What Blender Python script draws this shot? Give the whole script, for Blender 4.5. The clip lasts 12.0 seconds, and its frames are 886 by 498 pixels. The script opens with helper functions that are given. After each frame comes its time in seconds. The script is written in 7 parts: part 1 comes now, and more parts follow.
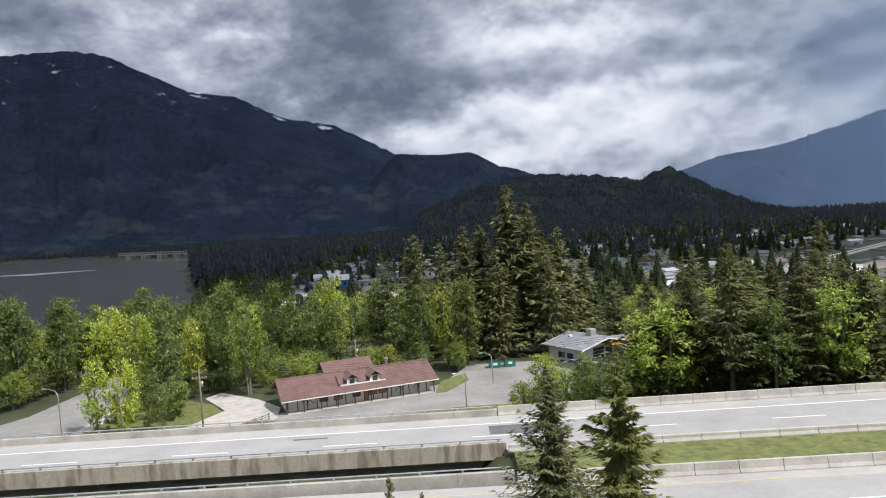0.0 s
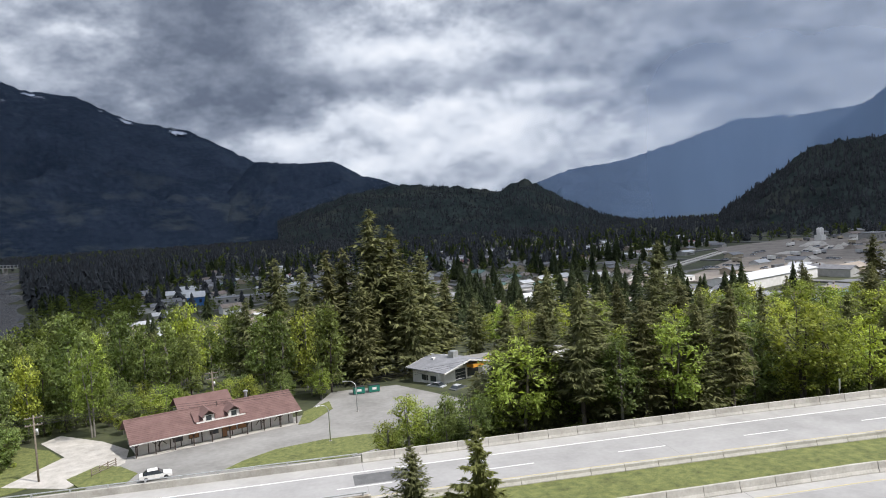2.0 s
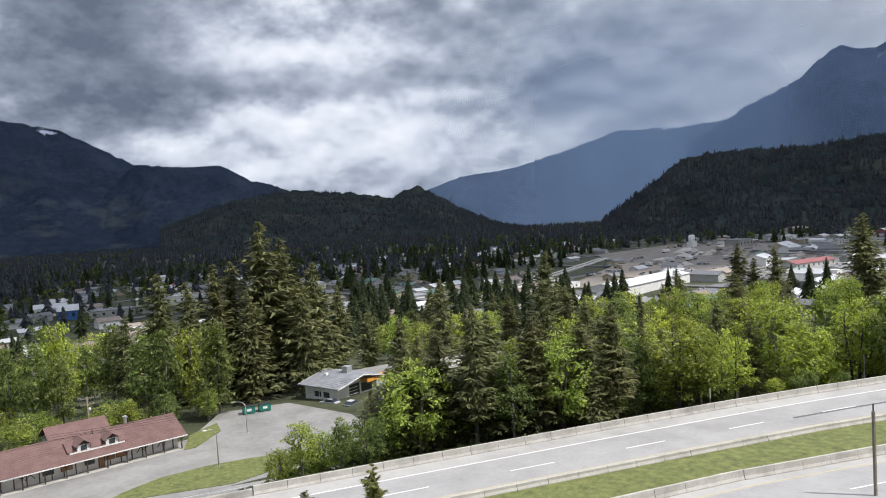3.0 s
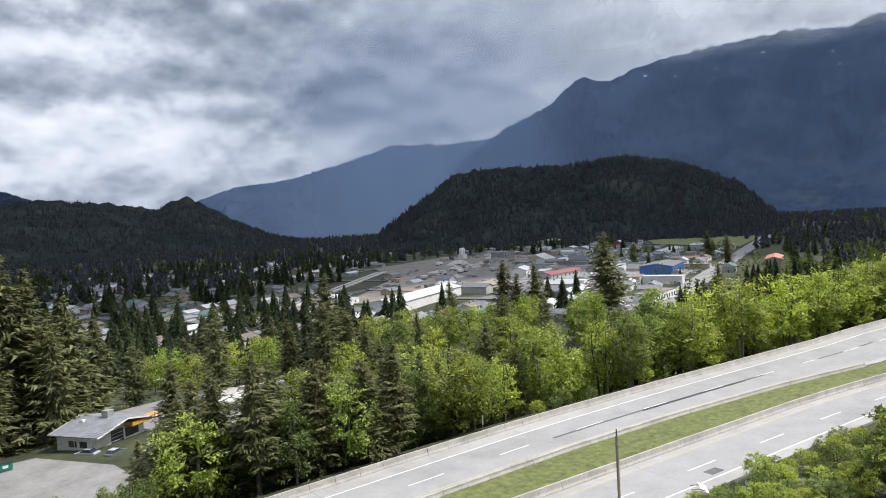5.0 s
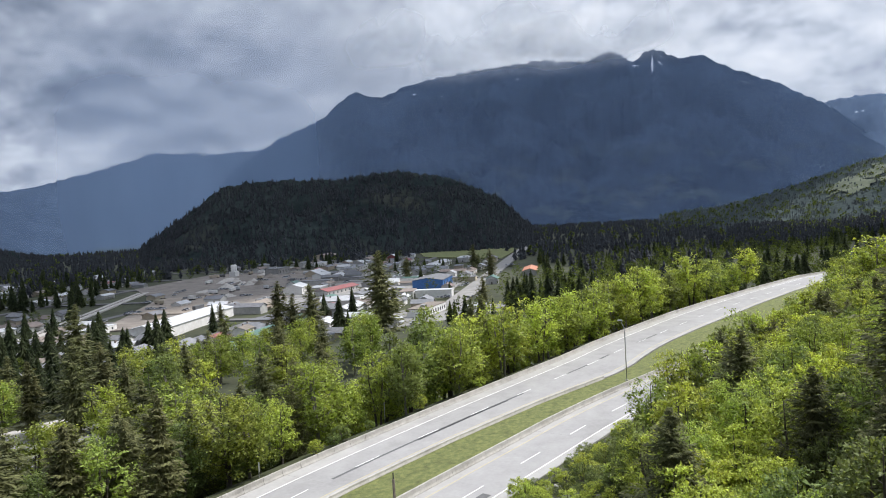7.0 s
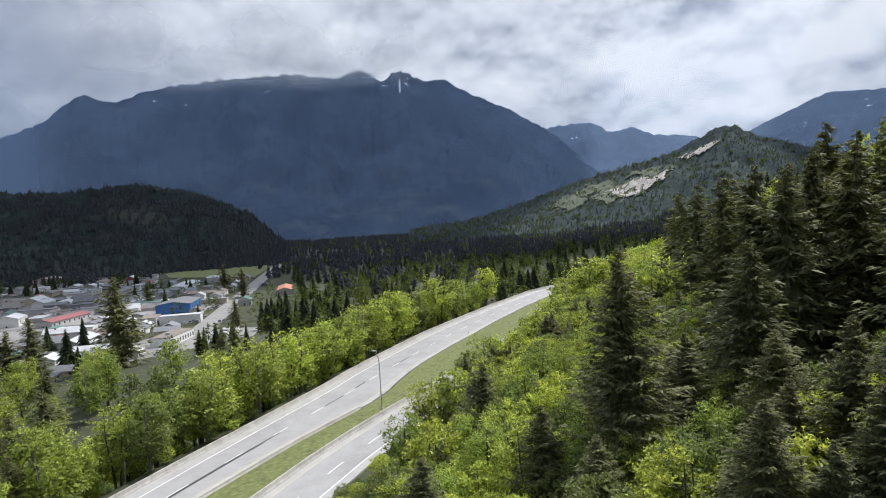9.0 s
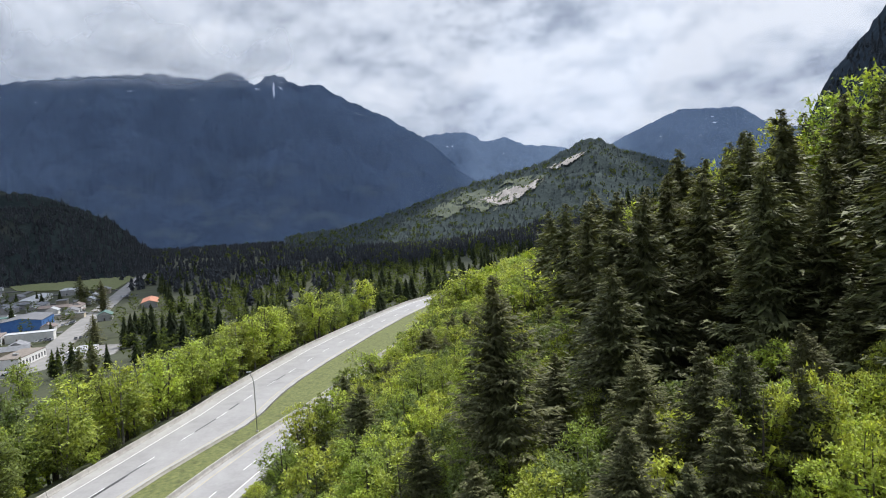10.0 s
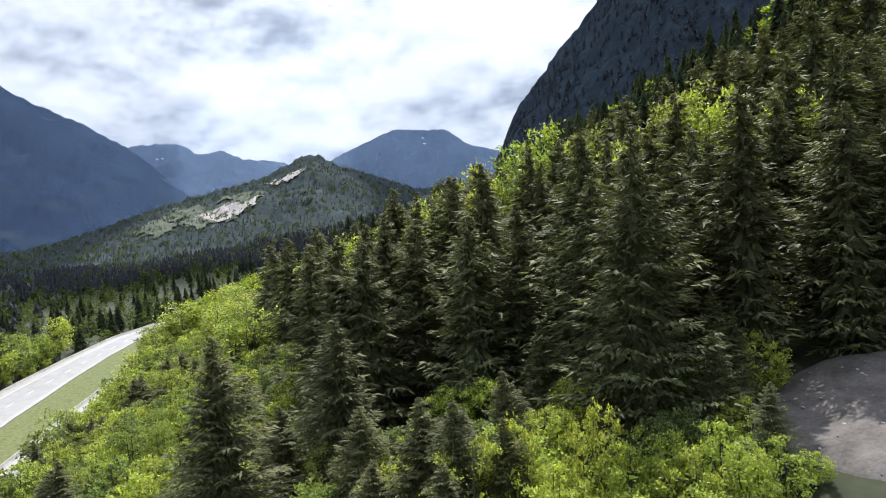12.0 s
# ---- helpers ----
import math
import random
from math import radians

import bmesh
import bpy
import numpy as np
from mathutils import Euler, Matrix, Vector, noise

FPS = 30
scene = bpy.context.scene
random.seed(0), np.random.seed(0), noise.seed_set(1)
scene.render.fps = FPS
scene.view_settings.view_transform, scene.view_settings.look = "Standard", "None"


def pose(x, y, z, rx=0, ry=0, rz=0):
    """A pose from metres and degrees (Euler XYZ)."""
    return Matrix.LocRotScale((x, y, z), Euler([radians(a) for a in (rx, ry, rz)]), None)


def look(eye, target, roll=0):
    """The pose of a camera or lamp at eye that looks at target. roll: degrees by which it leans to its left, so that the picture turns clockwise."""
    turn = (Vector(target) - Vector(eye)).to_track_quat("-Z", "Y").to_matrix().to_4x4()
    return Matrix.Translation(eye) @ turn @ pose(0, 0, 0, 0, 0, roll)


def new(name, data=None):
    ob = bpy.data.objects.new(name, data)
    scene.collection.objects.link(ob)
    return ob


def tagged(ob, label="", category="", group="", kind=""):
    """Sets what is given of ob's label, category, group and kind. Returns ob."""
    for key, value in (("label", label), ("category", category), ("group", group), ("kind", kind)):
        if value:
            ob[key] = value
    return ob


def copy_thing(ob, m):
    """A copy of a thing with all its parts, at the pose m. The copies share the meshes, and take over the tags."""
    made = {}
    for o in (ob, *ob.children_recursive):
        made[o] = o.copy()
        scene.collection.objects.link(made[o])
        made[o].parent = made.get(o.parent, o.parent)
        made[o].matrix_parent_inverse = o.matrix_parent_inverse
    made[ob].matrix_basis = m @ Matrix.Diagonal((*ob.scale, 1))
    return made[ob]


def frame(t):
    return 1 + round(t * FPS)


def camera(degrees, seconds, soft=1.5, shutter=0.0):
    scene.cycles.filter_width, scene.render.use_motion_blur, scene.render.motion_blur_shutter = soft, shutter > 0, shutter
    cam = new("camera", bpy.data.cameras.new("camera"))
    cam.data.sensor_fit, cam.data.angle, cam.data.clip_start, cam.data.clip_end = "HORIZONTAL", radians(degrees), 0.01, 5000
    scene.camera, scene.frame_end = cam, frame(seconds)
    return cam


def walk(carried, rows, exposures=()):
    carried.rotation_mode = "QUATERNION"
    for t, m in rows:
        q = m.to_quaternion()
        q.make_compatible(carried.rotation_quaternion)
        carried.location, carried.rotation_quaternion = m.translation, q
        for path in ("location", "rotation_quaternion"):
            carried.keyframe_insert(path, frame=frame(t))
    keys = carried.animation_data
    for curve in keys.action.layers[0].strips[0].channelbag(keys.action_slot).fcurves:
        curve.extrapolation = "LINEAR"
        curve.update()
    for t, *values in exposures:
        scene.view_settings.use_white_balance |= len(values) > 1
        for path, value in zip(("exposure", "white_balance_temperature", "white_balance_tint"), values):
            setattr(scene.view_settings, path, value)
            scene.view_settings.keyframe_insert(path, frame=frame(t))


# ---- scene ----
# Camera: a drone that climbs straight up and turns to its right.
cam = camera(65.0, 12.0, 1.0)
ROWS = [
    (0.0, 0.00, -0.00, 18.50, -0.16, -2.63, 3.55),
    (0.5, 0.04, -0.06, 19.35, -2.31, -2.59, 3.57),
    (1.0, 0.10, -0.10, 20.20, -4.49, -2.55, 3.57),
    (1.5, 0.16, -0.12, 21.05, -7.56, -2.53, 3.57),
    (2.0, 0.22, -0.15, 21.91, -11.40, -2.55, 3.43),
    (2.5, 0.23, -0.17, 22.78, -14.75, -2.56, 3.36),
    (3.0, 0.20, -0.20, 23.65, -20.21, -2.57, 3.29),
    (5.0, -0.05, -0.37, 27.11, -38.37, -2.65, 3.25),
    (5.5, -0.10, -0.43, 27.96, -42.90, -2.67, 3.25),
    (6.0, -0.13, -0.54, 28.82, -47.41, -2.68, 3.20),
    (6.5, -0.15, -0.65, 29.71, -52.04, -2.67, 3.21),
    (7.0, -0.20, -0.78, 30.60, -56.75, -2.69, 3.27),
    (9.0, -0.47, -1.23, 34.18, -76.82, -2.72, 3.47),
    (9.5, -0.58, -1.29, 35.08, -81.85, -2.76, 3.42),
    (10.0, -0.70, -1.31, 35.97, -86.90, -2.76, 3.35),
    (10.5, -0.81, -1.32, 36.86, -92.00, -2.77, 3.31),
    (11.0, -0.87, -1.37, 37.73, -97.44, -2.77, 3.32),
    (11.5, -0.86, -1.46, 38.57, -103.57, -2.82, 3.48),
    (12.0, -0.82, -1.56, 39.40, -109.55, -2.93, 3.77),
]
walk(cam, [(t, pose(x, y, z, 90 + pitch, roll, yaw)) for t, x, y, z, yaw, pitch, roll in ROWS],
     [(0.0, 0.15, 6260, 12), (5.5, 0.20, 6180, 12), (9.5, 0.10, 6100, 12), (11.0, 0.26, 6060, 12), (12.0, 0.48, 6020, 12)])

# ---- light: high spring sun behind the right shoulder of the first view, broken cloud ----
SUN_AZ, SUN_EL = 125.0, 55.0
world = bpy.data.worlds.new("sky")
scene.world = world
world.use_nodes = True


class Nodes:
    """Short hand for building node trees."""

    def __init__(self, tree):
        self.tree = tree
        tree.nodes.clear()

    def add(self, kind, **values):
        node = self.tree.nodes.new(kind)
        for key, value in values.items():
            if key in node.inputs:
                node.inputs[key].default_value = value
            else:
                setattr(node, key, value)
        return node

    def link(self, a, b):
        self.tree.links.new(a, b)

    def math(self, op, a, b=0.0, clamp=False):
        node = self.tree.nodes.new("ShaderNodeMath")
        node.operation, node.use_clamp = op, clamp
        for i, v in enumerate((a, b)):
            if isinstance(v, (int, float)):
                node.inputs[i].default_value = v
            else:
                self.link(v, node.inputs[i])
        return node.outputs[0]

    def ramp(self, fac, stops, mode="LINEAR"):
        node = self.tree.nodes.new("ShaderNodeValToRGB")
        node.color_ramp.interpolation = mode
        els = node.color_ramp.elements
        while len(els) < len(stops):
            els.new(0.5)
        for el, (pos, col) in zip(els, stops):
            el.position = pos
            el.color = (*col, 1) if len(col) == 3 else col
        self.link(fac, node.inputs[0])
        return node.outputs[0]

    def noise(self, vector, scale, detail=4.0, rough=0.55, distortion=0.0):
        node = self.add("ShaderNodeTexNoise", Scale=scale, Detail=detail, Roughness=rough, Distortion=distortion)
        if vector is not None:
            self.link(vector, node.inputs["Vector"])
        return node.outputs["Fac"]

    def mix(self, fac, a, b, blend="MIX"):
        node = self.tree.nodes.new("ShaderNodeMix")
        node.data_type, node.blend_type = "RGBA", blend
        for sock, v in ((node.inputs[0], fac), (node.inputs[6], a), (node.inputs[7], b)):
            if isinstance(v, (int, float)):
                sock.default_value = v
            elif isinstance(v, tuple):
                sock.default_value = (*v, 1)
            else:
                self.link(v, sock)
        return node.outputs[2]


# the larger clouds: azimuth, elevation, half width, half height in degrees, and how dark (or, below zero, bright)
CLOUDS = [(-27, 16, 8, 3.5, 0.14), (-6, 13.8, 7, 3.2, 0.33), (4, 10.7, 8, 0.8, 0.26), (-3, 9.6, 5, 0.9, 0.10), (-17, 13.5, 4, 1.4, -0.18), (8, 15, 7, 3.0, -0.28), (10, 6.5, 14, 2.4, -0.20),
          (31, 16, 9, 4, 0.12), (46, 10, 11, 4, 0.10), (64, 14, 9, 3, -0.14), (92, 12, 12, 7, -0.12), (118, 12, 18, 9, -0.14), (97, 15, 9, 2, 0.10)]


def make_sky():
    n = Nodes(world.node_tree)
    sky = n.add("ShaderNodeTexSky", sky_type="NISHITA", sun_disc=False, sun_elevation=radians(SUN_EL), sun_rotation=radians(SUN_AZ))
    coord = n.add("ShaderNodeTexCoord").outputs["Generated"]
    split = n.add("ShaderNodeSeparateXYZ")
    n.link(coord, split.inputs[0])
    # a flat cloud layer seen in perspective, its heaps lit from above
    def layer(shift):
        squashed = n.add("ShaderNodeMapping")
        squashed.inputs["Scale"].default_value = (1.0, 1.0, 1.75)
        squashed.inputs["Location"].default_value = (5.0, 2.3, shift)
        n.link(coord, squashed.inputs["Vector"])
        return squashed.outputs[0]

    here, above = layer(0.0), layer(0.04)
    big = n.noise(here, 3.6, 3.0, 0.5, 0.0)
    fine = n.noise(here, 10.5, 9.0, 0.60, 0.0)
    heap_low, heap_high = n.noise(here, 7.0, 8.0, 0.58, 0.0), n.noise(above, 7.0, 8.0, 0.58, 0.0)
    bearing = n.math("ARCTAN2", split.outputs[0], split.outputs[1])
    height = n.math("ARCSINE", split.outputs[2])
    body = n.math("ADD", n.math("MULTIPLY", n.math("SUBTRACT", big, 0.5), 0.75), n.math("MULTIPLY", n.math("SUBTRACT", fine, 0.5), 0.45))
    body = n.math("ADD", body, n.math("MULTIPLY", n.math("SUBTRACT", heap_low, heap_high), 1.15))
    # the rain cloud to the north-east is smooth, the sky beyond the bend thin
    veil = n.math("SUBTRACT", 1.0, n.math("MULTIPLY", n.math("ABSOLUTE", n.math("SUBTRACT", bearing, radians(52.0))), 1.0 / radians(40.0)), True)
    body = n.math("MULTIPLY", body, n.math("SUBTRACT", 1.0, n.math("MULTIPLY", veil, 0.62)))
    body = n.math("ADD", body, n.math("SUBTRACT", 0.50, n.math("MULTIPLY", bearing, 0.085)))
    warp = n.math("MULTIPLY", n.math("SUBTRACT", heap_low, 0.5), 0.10)
    for az, el, wide, tall, weight in CLOUDS:
        a = n.math("DIVIDE", n.math("SUBTRACT", n.math("ADD", bearing, n.math("MULTIPLY", warp, 2.0)), radians(az)), radians(wide))
        b = n.math("DIVIDE", n.math("SUBTRACT", n.math("ADD", height, warp), radians(el)), radians(tall))
        far = n.math("ADD", n.math("MULTIPLY", a, a), n.math("MULTIPLY", b, b))
        body = n.math("ADD", body, n.math("MULTIPLY", n.math("EXPONENT", n.math("MULTIPLY", far, -0.5)), weight))
    cloud = n.ramp(body, [(0.12, (0.86, 0.88, 0.90)), (0.30, (0.66, 0.70, 0.75)), (0.46, (0.41, 0.45, 0.515)), (0.64, (0.235, 0.27, 0.33)), (0.86, (0.125, 0.15, 0.20))])
    cover = n.ramp(fine, [(0.20, (0, 0, 0)), (0.28, (1, 1, 1))])
    blue = n.add("ShaderNodeBackground", Strength=0.10)
    n.link(sky.outputs[0], blue.inputs[0])
    grey = n.add("ShaderNodeBackground", Strength=1.0)
    n.link(cloud, grey.inputs[0])
    both = n.add("ShaderNodeMixShader")
    n.link(cover, both.inputs[0])
    n.link(blue.outputs[0], both.inputs[1])
    n.link(grey.outputs[0], both.inputs[2])
    n.link(both.outputs[0], n.add("ShaderNodeOutputWorld").inputs[0])


make_sky()
sun = new("sun", bpy.data.lights.new("sun", "SUN"))
sun.data.energy, sun.data.angle, sun.data.color = 4.2, radians(0.6), (1.0, 0.95, 0.87)
sun.matrix_world = look((0, 0, 0), (-math.sin(radians(SUN_AZ)) * math.cos(radians(SUN_EL)), -math.cos(radians(SUN_AZ)) * math.cos(radians(SUN_EL)), -math.sin(radians(SUN_EL))))


# ---- materials ----
def material(name, dark, light, scale=1.0, rough=0.8, bump=0.0, bump_scale=None, metal=0.0, vary=0.0, translucent=None, stains=0.0, leafy=0.0, thinness=0.45):
    """A procedural surface: two colours mixed by noise at two scales, relief, and a tint that differs from object to object."""
    m = bpy.data.materials.new(name)
    m.use_nodes = True
    n = Nodes(m.node_tree)
    at = n.add("ShaderNodeTexCoord").outputs["Object"]
    if stains:
        at = n.add("ShaderNodeNewGeometry").outputs["Position"]
    coarse = n.noise(at, scale, 3.0)
    fine = n.noise(at, scale * 7.3, 6.0)
    fac = n.math("ADD", n.math("MULTIPLY", coarse, 0.6), n.math("MULTIPLY", fine, 0.4))
    col = n.ramp(fac, [(0.34, dark), (0.66, light)])
    if stains:
        spots = n.noise(at, scale * 0.31, 8.0, 0.7)
        dirt = n.ramp(spots, [(0.5, (1, 1, 1)), (0.72, (1 - stains,) * 3)])
        col = n.mix(1.0, col, dirt, "MULTIPLY")
    if leafy:
        tint = n.add("ShaderNodeNewGeometry").outputs["Random Per Island"]
        col = n.mix(1.0, col, n.ramp(tint, [(0.0, (1 - leafy,) * 3), (0.55, (1.0, 1.0, 1.0)), (1.0, (1 + leafy,) * 3)]), "MULTIPLY")
    if vary:
        info = n.add("ShaderNodeObjectInfo").outputs["Random"]
        hsv = n.add("ShaderNodeHueSaturation", Saturation=1.0)
        n.link(col, hsv.inputs["Color"])
        n.link(n.math("ADD", n.math("MULTIPLY", info, vary * 0.07), 0.5 - vary * 0.028), hsv.inputs["Hue"])
        n.link(n.math("ADD", n.math("MULTIPLY", n.math("FRACT", n.math("MULTIPLY", info, 7.31)), vary), 1.0 - vary * 0.5), hsv.inputs["Value"])
        col = hsv.outputs[0]
    bsdf = n.add("ShaderNodeBsdfPrincipled", Roughness=rough, Metallic=metal)
    n.link(col, bsdf.inputs["Base Color"])
    if bump:
        relief = n.add("ShaderNodeBump", Strength=bump, Distance=0.05)
        n.link(n.noise(at, bump_scale or scale * 9, 5.0), relief.inputs["Height"])
        n.link(relief.outputs[0], bsdf.inputs["Normal"])
    out = bsdf.outputs[0]
    if translucent:
        bsdf.inputs["Specular IOR Level"].default_value = 0.10
        thin = n.add("ShaderNodeBsdfTranslucent")
        n.link(n.mix(1.0, col, translucent, "MULTIPLY"), thin.inputs[0])
        both = n.add("ShaderNodeMixShader", Fac=thinness)
        n.link(out, both.inputs[1])
        n.link(thin.outputs[0], both.inputs[2])
        out = both.outputs[0]
    n.link(out, n.add("ShaderNodeOutputMaterial").inputs[0])
    return m


MAT_NEEDLE = material("fir_needles", (0.108, 0.117, 0.056), (0.236, 0.236, 0.104), 0.5, 0.55, vary=0.3, translucent=(1.1, 1.15, 0.55), leafy=0.45, thinness=0.22)
MAT_LEAF = material("broad_leaves", (0.184, 0.226, 0.054), (0.320, 0.362, 0.094), 0.5, 0.45, vary=0.45, translucent=(1.9, 1.9, 0.8), leafy=0.55, thinness=0.32)
MAT_LEAF_DULL = material("cottonwood_leaves", (0.118, 0.150, 0.054), (0.206, 0.244, 0.086), 0.5, 0.45, vary=0.4, translucent=(1.8, 1.8, 0.8), leafy=0.55, thinness=0.32)
MAT_LEAF_YELLOW = material("young_yellow_leaves", (0.284, 0.338, 0.070), (0.452, 0.505, 0.118), 0.5, 0.45, vary=0.3, translucent=(1.8, 1.75, 0.7), leafy=0.55, thinness=0.32)
MAT_BARK = material("bark", (0.05, 0.042, 0.035), (0.14, 0.12, 0.10), 2.0, 0.9, bump=0.6)
MAT_PALE_BARK = material("pale_bark", (0.14, 0.13, 0.115), (0.30, 0.28, 0.25), 2.0, 0.9, bump=0.4)
# Distant conifers: the blue of far air is put into the dark needle colour.
MAT_FAR_FOREST = material("far_conifers_blued", (0.023, 0.027, 0.034), (0.042, 0.049, 0.056), 0.02, 0.8, leafy=0.5)
MAT_GROUND = material("forest_floor_and_grass", (0.024, 0.030, 0.012), (0.070, 0.078, 0.032), 0.08, 0.95, bump=0.5, stains=0.4)
MAT_CONCRETE = material("road_concrete", (0.345, 0.334, 0.318), (0.430, 0.418, 0.400), 0.25, 0.85, bump=0.1, stains=0.25)
MAT_BARRIER = material("barrier_concrete", (0.36, 0.34, 0.30), (0.52, 0.50, 0.46), 0.7, 0.85, bump=0.2, stains=0.35)
MAT_PAINT = material("white_road_paint", (0.70, 0.70, 0.68), (0.84, 0.84, 0.82), 1.5, 0.6)
MAT_GRASS = material("median_grass", (0.072, 0.090, 0.026), (0.205, 0.220, 0.066), 1.3, 0.9, bump=0.8, stains=0.45)
MAT_ROOF_RED = material("red_shingles", (0.128, 0.073, 0.065), (0.195, 0.118, 0.106), 0.6, 0.9, bump=0.2)
MAT_WHITE = material("white_paint", (0.66, 0.65, 0.62), (0.82, 0.81, 0.79), 0.5, 0.7)
MAT_WATER = material("silty_river_water", (0.080, 0.071, 0.060), (0.118, 0.105, 0.090), 0.01, 0.25, bump=0.3, bump_scale=0.08)


# ---- helpers of this scene ----
def fast_mesh(name, verts, quads, *mats, smooth=False):
    """A mesh of quads or triangles from arrays."""
    me = bpy.data.meshes.new(name)
    verts, quads = np.ascontiguousarray(verts, np.float32), np.ascontiguousarray(quads, np.int32)
    me.vertices.add(len(verts))
    me.vertices.foreach_set("co", verts.ravel())
    me.loops.add(quads.size)
    me.loops.foreach_set("vertex_index", quads.ravel())
    me.polygons.add(len(quads))
    me.polygons.foreach_set("loop_start", np.arange(len(quads), dtype=np.int32) * quads.shape[1])
    me.polygons.foreach_set("use_smooth", np.full(len(quads), smooth))
    for m in mats:
        me.materials.append(m)
    me.update(calc_edges=True)
    return me


def mesh(name, verts, faces, *mats, smooth=False):
    me = bpy.data.meshes.new(name)
    me.from_pydata([tuple(v) for v in verts], [], [tuple(f) for f in faces])
    for m in mats:
        me.materials.append(m)
    if smooth:
        me.polygons.foreach_set("use_smooth", [True] * len(me.polygons))
    me.update()
    return me


def smooth_step(a, b, v):
    t = np.clip((np.asarray(v, float) - a) / (b - a), 0, 1)
    return t * t * (3 - 2 * t)


def fractal(x, y, scale, octaves=4, seed=0.0):
    """Value noise on arrays, about -1 to 1."""
    x, y = np.asarray(x, float) / scale + seed * 17.13, np.asarray(y, float) / scale + seed * 9.71
    total, amp = np.zeros(np.broadcast(x, y).shape), 1.0
    for _ in range(octaves):
        xi, yi = np.floor(x), np.floor(y)
        fx, fy = x - xi, y - yi
        fx, fy = fx * fx * (3 - 2 * fx), fy * fy * (3 - 2 * fy)

        def h(a, b):
            v = np.sin(a * 127.1 + b * 311.7) * 43758.5453
            return v - np.floor(v)

        v = h(xi, yi) * (1 - fx) * (1 - fy) + h(xi + 1, yi) * fx * (1 - fy) + h(xi, yi + 1) * (1 - fx) * fy + h(xi + 1, yi + 1) * fx * fy
        total += amp * (2 * v - 1)
        amp *= 0.5
        x, y = x * 2.03 + 5.2, y * 2.03 + 1.3
    return total


# ---- the plan: highway edges as functions of x, and the ground's height ----
HX = np.array([-400, -40, 20, 42, 58, 68, 77, 90, 98, 106, 114, 122, 130, 138, 146, 157, 176, 194, 215, 250, 290, 330, 380, 480])
FAR_EDGE = np.array([63.0, 63.0, 63.3, 63.3, 63.1, 62.7, 62.1, 61.2, 60.5, 59.8, 59.1, 58.4, 57.7, 57.4, 57.1, 56.2, 54.3, 52.2, 48.6, 41.5, 32.0, 14.0, -20.0, -110.0])
NEAR_EDGE = np.array([54.0, 54.0, 53.6, 53.2, 52.7, 51.9, 51.1, 49.4, 48.3, 46.8, 45.2, 43.6, 43.0, 43.3, 43.3, 42.6, 40.4, 37.6, 34.6, 28.5, 19.5, 2.0, -31.0, -121.0])
FAR_EDGE_2 = np.array([47.5, 47.5, 46.2, 46.0, 44.7, 43.9, 43.1, 42.0, 41.0, 39.8, 38.4, 36.8, 35.0, 33.6, 32.3, 30.6, 27.6, 24.6, 21.0, 14.5, 6.0, -10.0, -43.0, -132.0])


def along(table, x):
    return np.interp(x, HX, table)


def near_edge_2(x):
    return along(FAR_EDGE_2, x) - 9.2


TOWN = -30.0
RIVER = [(-230, 150, 120), (-265, 420, 105), (-400, 640, 150), (-520, 900, 170), (-640, 1300, 150), (-1100, 1750, 160)]


def river_off(x, y):
    """Metres outside the river's bank (negative in the water)."""
    best = np.full(np.broadcast(x, y).shape, 1e9)
    for (ax, ay, aw), (bx, by, bw) in zip(RIVER, RIVER[1:]):
        t = np.clip(((x - ax) * (bx - ax) + (y - ay) * (by - ay)) / ((bx - ax) ** 2 + (by - ay) ** 2), 0, 1)
        best = np.minimum(best, np.hypot(x - ax - t * (bx - ax), y - ay - t * (by - ay)) - aw - t * (bw - aw))
    return best


def ground_z(x, y):
    x, y = np.asarray(x, float), np.asarray(y, float)
    far, near = along(FAR_EDGE, x) + 1.2, near_edge_2(x) - 1.2
    # valley side: bank down to the street, then to the town
    d = np.maximum(y - far, 0)
    low = -14.0 * smooth_step(0, 26, d) - 16.0 * smooth_step(70, 230, d)
    bank = np.minimum(0, low)
    # hill side
    e = np.maximum(near - y, 0)
    rise = (0.28 * e + 0.22 * np.maximum(e - 95, 0)) * (1 - 0.62 * smooth_step(190, 620, x)) + 1.5 * fractal(x, y, 40, 3, 2) * smooth_step(6, 40, e)
    z = np.where(y > far, bank, np.where(y < near, rise, -0.35))
    # the street passes under the bridges west of the abutment
    cut = smooth_step(4, -9, x) * smooth_step(near - 30, near - 4, y)
    z = z * (1 - cut) + cut * np.minimum(z, -14.0 - 16.0 * smooth_step(70, 230, d))
    z = z + 0.5 * fractal(x, y, 60, 3, 1) * smooth_step(30, 90, d)
    return z - 5.0 * smooth_step(30, -25, river_off(x, y))


def make_ground():
    a = np.concatenate([-np.geomspace(4980, 120, 26), np.linspace(-112, 330, 120), np.geomspace(340, 4980, 26)])
    b = np.concatenate([-np.geomspace(4980, 140, 18), np.linspace(-130, 330, 140), np.geomspace(340, 4980, 30)])
    gx, gy = np.meshgrid(a, b)
    gz = ground_z(gx, gy)
    gz = np.minimum(gz, 150)
    verts = np.stack([gx, gy, gz], -1).reshape(-1, 3)
    na, nb = len(a), len(b)
    i = np.arange(nb - 1)[:, None] * na + np.arange(na - 1)[None]
    faces = np.stack([i, i + 1, i + 1 + na, i + na], -1).reshape(-1, 4)
    ob = new("ground", mesh("ground", verts, faces, MAT_GROUND, smooth=True))
    tagged(ob, "forest floor, grass banks and valley ground", "ground", kind="structure")


make_ground()


